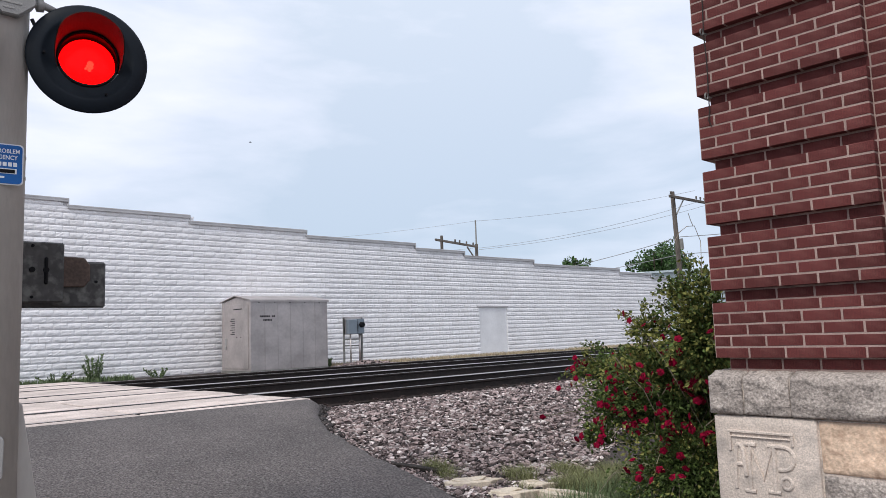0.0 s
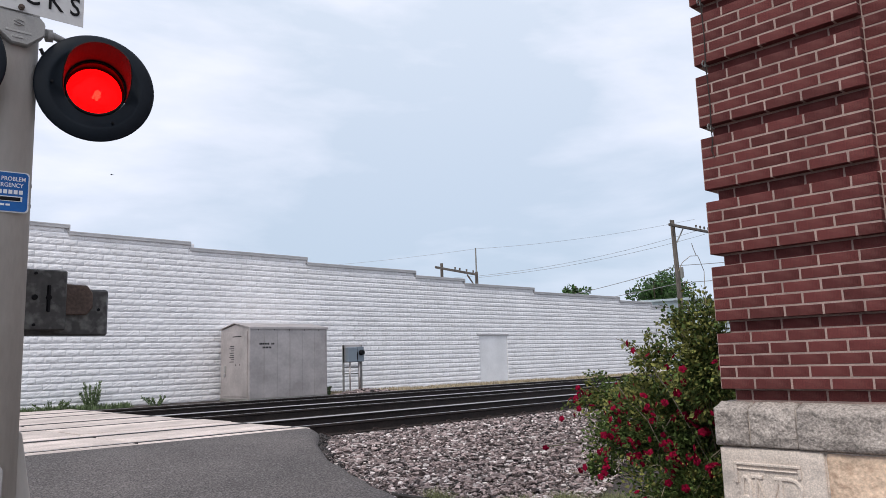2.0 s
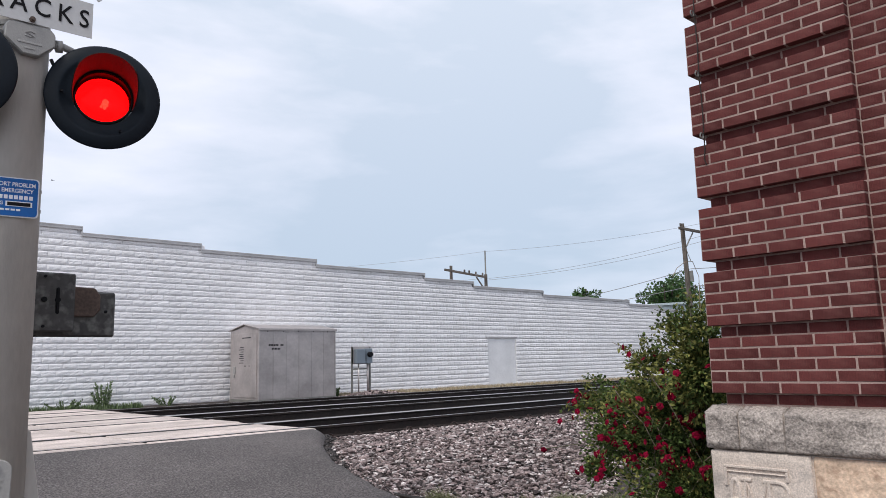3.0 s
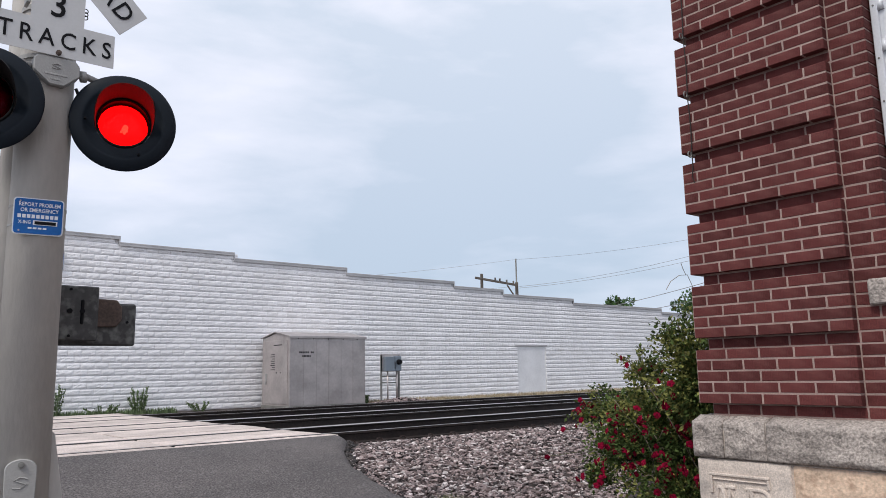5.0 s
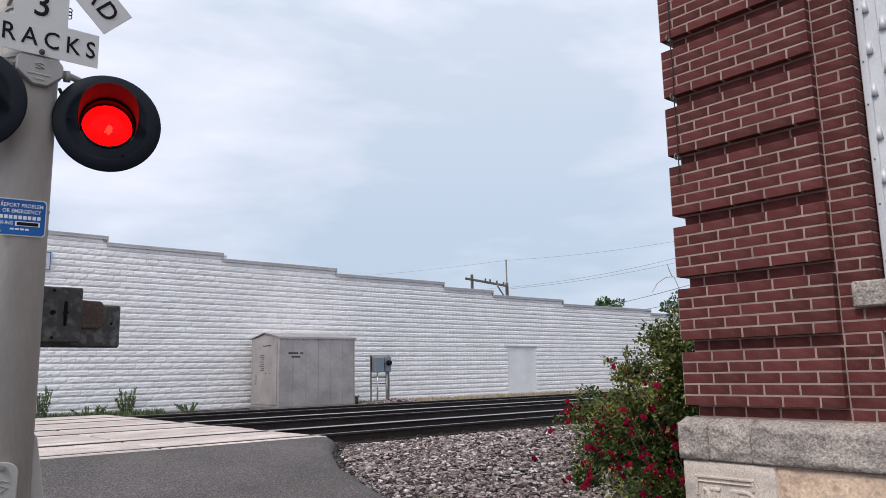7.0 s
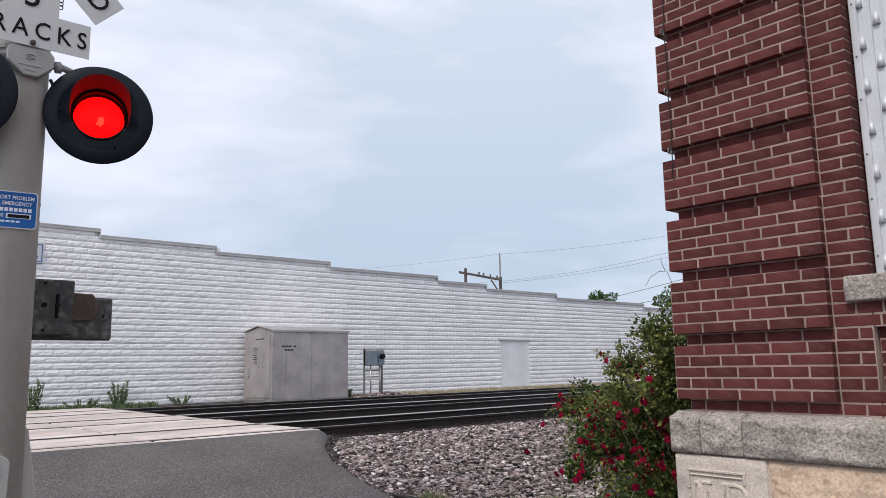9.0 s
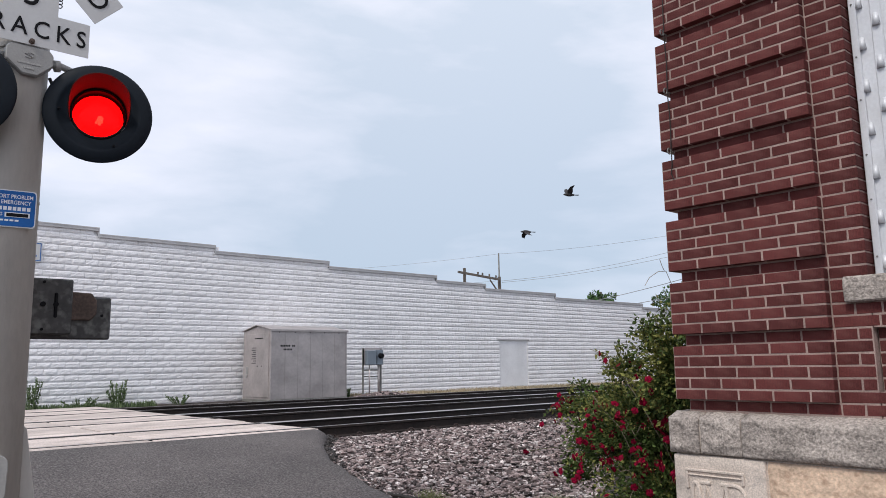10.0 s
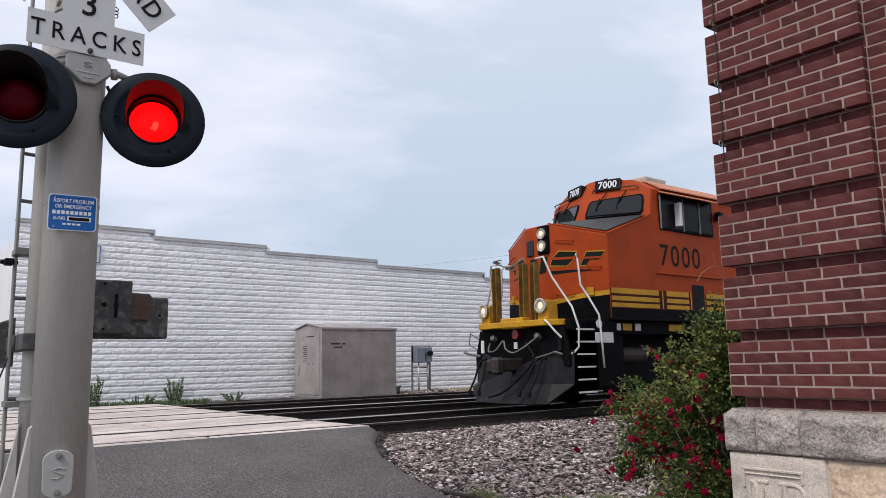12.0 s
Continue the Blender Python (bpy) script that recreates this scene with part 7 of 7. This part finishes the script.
    for y, dy in ((-0.70, 0.16), (-0.85, 0.06), (0.75, -0.05), (0.95, 0.02)):
        bm = B()
        pipe(bm, swoop([(-0.64, y, 1.0), (-0.86, y, 0.92), (-0.98, y + dy * 0.5, 0.62), (-1.10, y + dy, 0.40), (-1.12, y + dy * 1.2, 0.33)]), 0.021, 8)
        tube(bm, (-1.12, y + dy * 1.2, 0.36), (-1.14, y + dy * 1.25, 0.26), 0.042, seg=8)
        part("air_hose", bm, M_HOSE, t)
    bm = B()
    pipe(bm, swoop([(-0.66, -0.62, 1.42), (-0.92, -0.5, 1.22), (-1.0, -0.25, 1.10), (-0.98, 0.0, 1.18), (-0.90, 0.15, 1.34), (-0.98, 0.3, 1.16), (-0.95, 0.55, 1.14), (-0.80, 0.68, 1.30)]), 0.017, 8)
    part("control_cable", bm, M_BRASS, t, "grey jumper cable hanging in loops")
    bm = B()
    pipe(bm, swoop([(-0.66, -0.25, 1.30), (-0.80, -0.6, 1.0), (-0.95, -0.45, 0.7), (-1.15, -0.1, 0.36), (-1.2, 0.3, 0.24)]), 0.026, 8)
    part("air_hose", bm, M_HOSE, t)
    bm = B()
    pipe(bm, [(-0.7, -0.5, 0.98), (-0.72, -0.95, 1.06), (-0.72, -1.1, 1.10), (-0.68, -1.25, 1.05)], 0.02, 6)
    part("uncoupling_lever", bm, M_BRASS, t)
    bm = B()
    pipe(bm, [(-0.62, 1.2, 1.05), (-0.7, 1.45, 1.1), (-0.7, 1.65, 1.14)], 0.03, 6)
    pipe(bm, [(-0.55, 1.2, 1.35), (-0.6, 1.55, 1.55), (-0.6, 1.6, 1.3), (-0.58, 1.25, 1.15)], 0.016, 6)
    part("uncoupling_lever", bm, M_BRASS, t)
    for y in (-0.62, 0.68):
        bm = B()
        lathe(bm, [(0.0, 0.10), (0.06, 0.08), (0.075, 0.0), (0.05, -0.05)], 12, Matrix.Translation((-0.66, y, 1.40)) @ Matrix.Rotation(radians(-70), 4, "Y"))
        part("jumper_socket", bm, M_BRASS, t)
    bm = B()
    tube(bm, (-0.62, 0.02, 1.47), (-0.70, 0.02, 1.47), 0.095, seg=16)
    part("marker_light", bm, M_MARKER, t, "round red marker")
    bm = B()
    box(bm, (-0.65, 0.02, 1.18), (-0.615, 0.12, 1.32), 0.004)
    part("data_plate", bm, M_RAILING, t)
    for y in (-1.15, 1.1):
        bm = B()
        box(bm, (-0.66, y - 0.05, 1.10), (-0.62, y + 0.05, 1.38), 0.02)
        part("hand_hole", bm, M_RAILING if y > 0 else M_INK, t)
    # trucks and wheels
    for x0 in (2.6, 16.2):
        truck = []
        for s in (-1, 1):
            bm = B()
            prism(bm, [(x0 - 1.9, 0.55), (x0 - 1.7, 0.95), (x0 + 3.7, 0.95), (x0 + 3.9, 0.55), (x0 + 3.2, 0.42), (x0 - 1.2, 0.42)], s * 1.05, s * 1.22, "y", 0.03)
            part("truck_frame", bm, M_LBLACK, t)
        for k in range(3):
            bm = B()
            for s in (-1, 1):
                tube(bm, (0, s * 0.70, 0), (0, s * 0.83, 0), 0.53, seg=32)
                tube(bm, (0, s * 0.66, 0), (0, s * 0.70, 0), 0.56, seg=32)
            tube(bm, (0, -0.9, 0), (0, 0.9, 0), 0.09, seg=12)
            part("wheelset", bm, M_LBLACK, t, m=pose(x0 - 1.0 + 2.0 * k, 0, 0.53))
    # dark box added to fill the shaded space under the deck
    bm = B()
    box(bm, (0.3, -1.0, 0.40), (20.0, 1.0, 1.52), 0.02)
    part("underframe", bm, M_LBLACK, t)
    bm = B()
    box(bm, (8.0, -1.35, 0.35), (13.8, 1.35, 1.45), 0.15, seg=3)
    part("fuel_tank", bm, M_LBLACK, t)
    return t


LOCO = build_locomotive()

# ---- pieces of the ground, walls and track ----
build_crossing()
build_tracks()
build_wall()
build_brick_building()
stones("ballast", 36000, near_bed, 0.0172, M_STONE, "broken pinkish-grey ballast stones beside the track", 1)
stones("pale_ballast", 9500, near_bed, 0.0155, M_PALE_STONE, "pale broken stones among the grey ballast", 4)
stones("asphalt_crumbs", 2600, road_rim, 0.017, M_CRUMB, "black broken asphalt crumbs along the road edge", 6)
stones("track_ballast", 6000, far_bed, 0.035, M_DARK_BED, "dark ballast between the rails", 2)
stones("gravel_heap", 700, heap_by_meter, 0.035, M_STONE, "brown gravel heaped round the meter stand", 3)


# ---- what moves ----
SWITCH = (2, 20, 32, 47, 65, 80, 94, 109, 123, 137, 155, 170, 182, 200, 214, 230, 244, 260, 275, 287, 305, 320, 332, 350)   # in film steps
# the locomotive's nose along the track, slowing towards the crossing
NOSE_X = ((0, 152.3), (11.0, 22.6), (11.3, 19.1), (11.5, 16.52), (11.6, 15.38), (11.7, 14.26), (11.8, 13.14), (11.9, 12.2), (12, 11.33))


def flashing_rows(start):
    """The insert of a flashing light, half a turn at each switch."""
    rows, turn = [], start
    for k in SWITCH:
        for i, a in ((-2, 0), (-1, 60), (0, 120), (1, 180)):
            rows.append(((k + i) / FPS, pose(0, 0, -0.120, 0, turn + a, 0)))
        turn += 180
    if rows[0][0] > 0:
        rows.insert(0, (0, pose(0, 0, -0.120, 0, start, 0)))
    rows.append((12.0, pose(0, 0, -0.120, 0, turn, 0)))
    return rows


def motions():
    times = [0.5 * k for k in range(22)] + [11 + 0.1 * k for k in range(11)]
    walk(LOCO, [(t, pose(lerp(NOSE_X, t), TRACKS[0], RAIL_TOP)) for t in times])
    walk(INSERTS[0], flashing_rows(0))
    walk(INSERTS[1], flashing_rows(180))
    flights = (
        ((0, 106, -32, 7.5), (5, 61.5, -9.5, 6.8), (9, 25.5, 8.4, 6.3), (9.8, 18.15, 11.94, 6.29), (10.1, 15.55, 13.2, 6.33), (10.3, 13.14, 14.35, 6.43), (10.5, 10.74, 15.1, 6.46),
         (10.7, 8.54, 15.55, 6.40), (10.9, 5.9, 15.88, 6.2), (11.2, 2.2, 16.1, 5.9), (12, -7, 16.6, 5.4)),
        ((0, 106, -30, 6.5), (5, 62, -8, 5.9), (9, 25.0, 10.3, 5.4), (9.6, 19.89, 12.94, 5.39), (9.8, 18.2, 13.75, 5.43), (10.1, 15.6, 14.9, 5.55), (10.3, 13.01, 16.0, 5.65), (10.5, 10.4, 16.8, 5.68),
         (10.7, 7.69, 17.25, 5.70), (10.9, 4.74, 17.4, 5.65), (11.2, 0.5, 17.5, 5.5), (12, -10, 18, 5.2)),
        ((0, 51.4, 93.4, 29.2), (0.5, 46.8, 95.3, 30.5), (0.8, 44.0, 96.9, 30.0), (1.2, 41.0, 98.5, 28.9), (6, 2, 118, 26), (12, -45, 140, 24)),
    )
    for n, ((bird, wings), rows) in enumerate(zip(BIRDS, flights)):
        walk(bird, [(t, pose(x, y, z, 0, 0, -24)) for t, x, y, z in rows])
        for s, w in zip((-1, 1), wings):
            beats = [(0, pose(0, 0, 0, s * 10))]
            if n < 2:
                for k in range(22):
                    beats.append((9.2 + 0.1 * k, pose(0, 0, 0, s * ((38, 5, -34, 4)[(k + 2 * n) % 4] + 6))))
            walk(w, beats + [(12, pose(0, 0, 0, s * 10))])


motions()
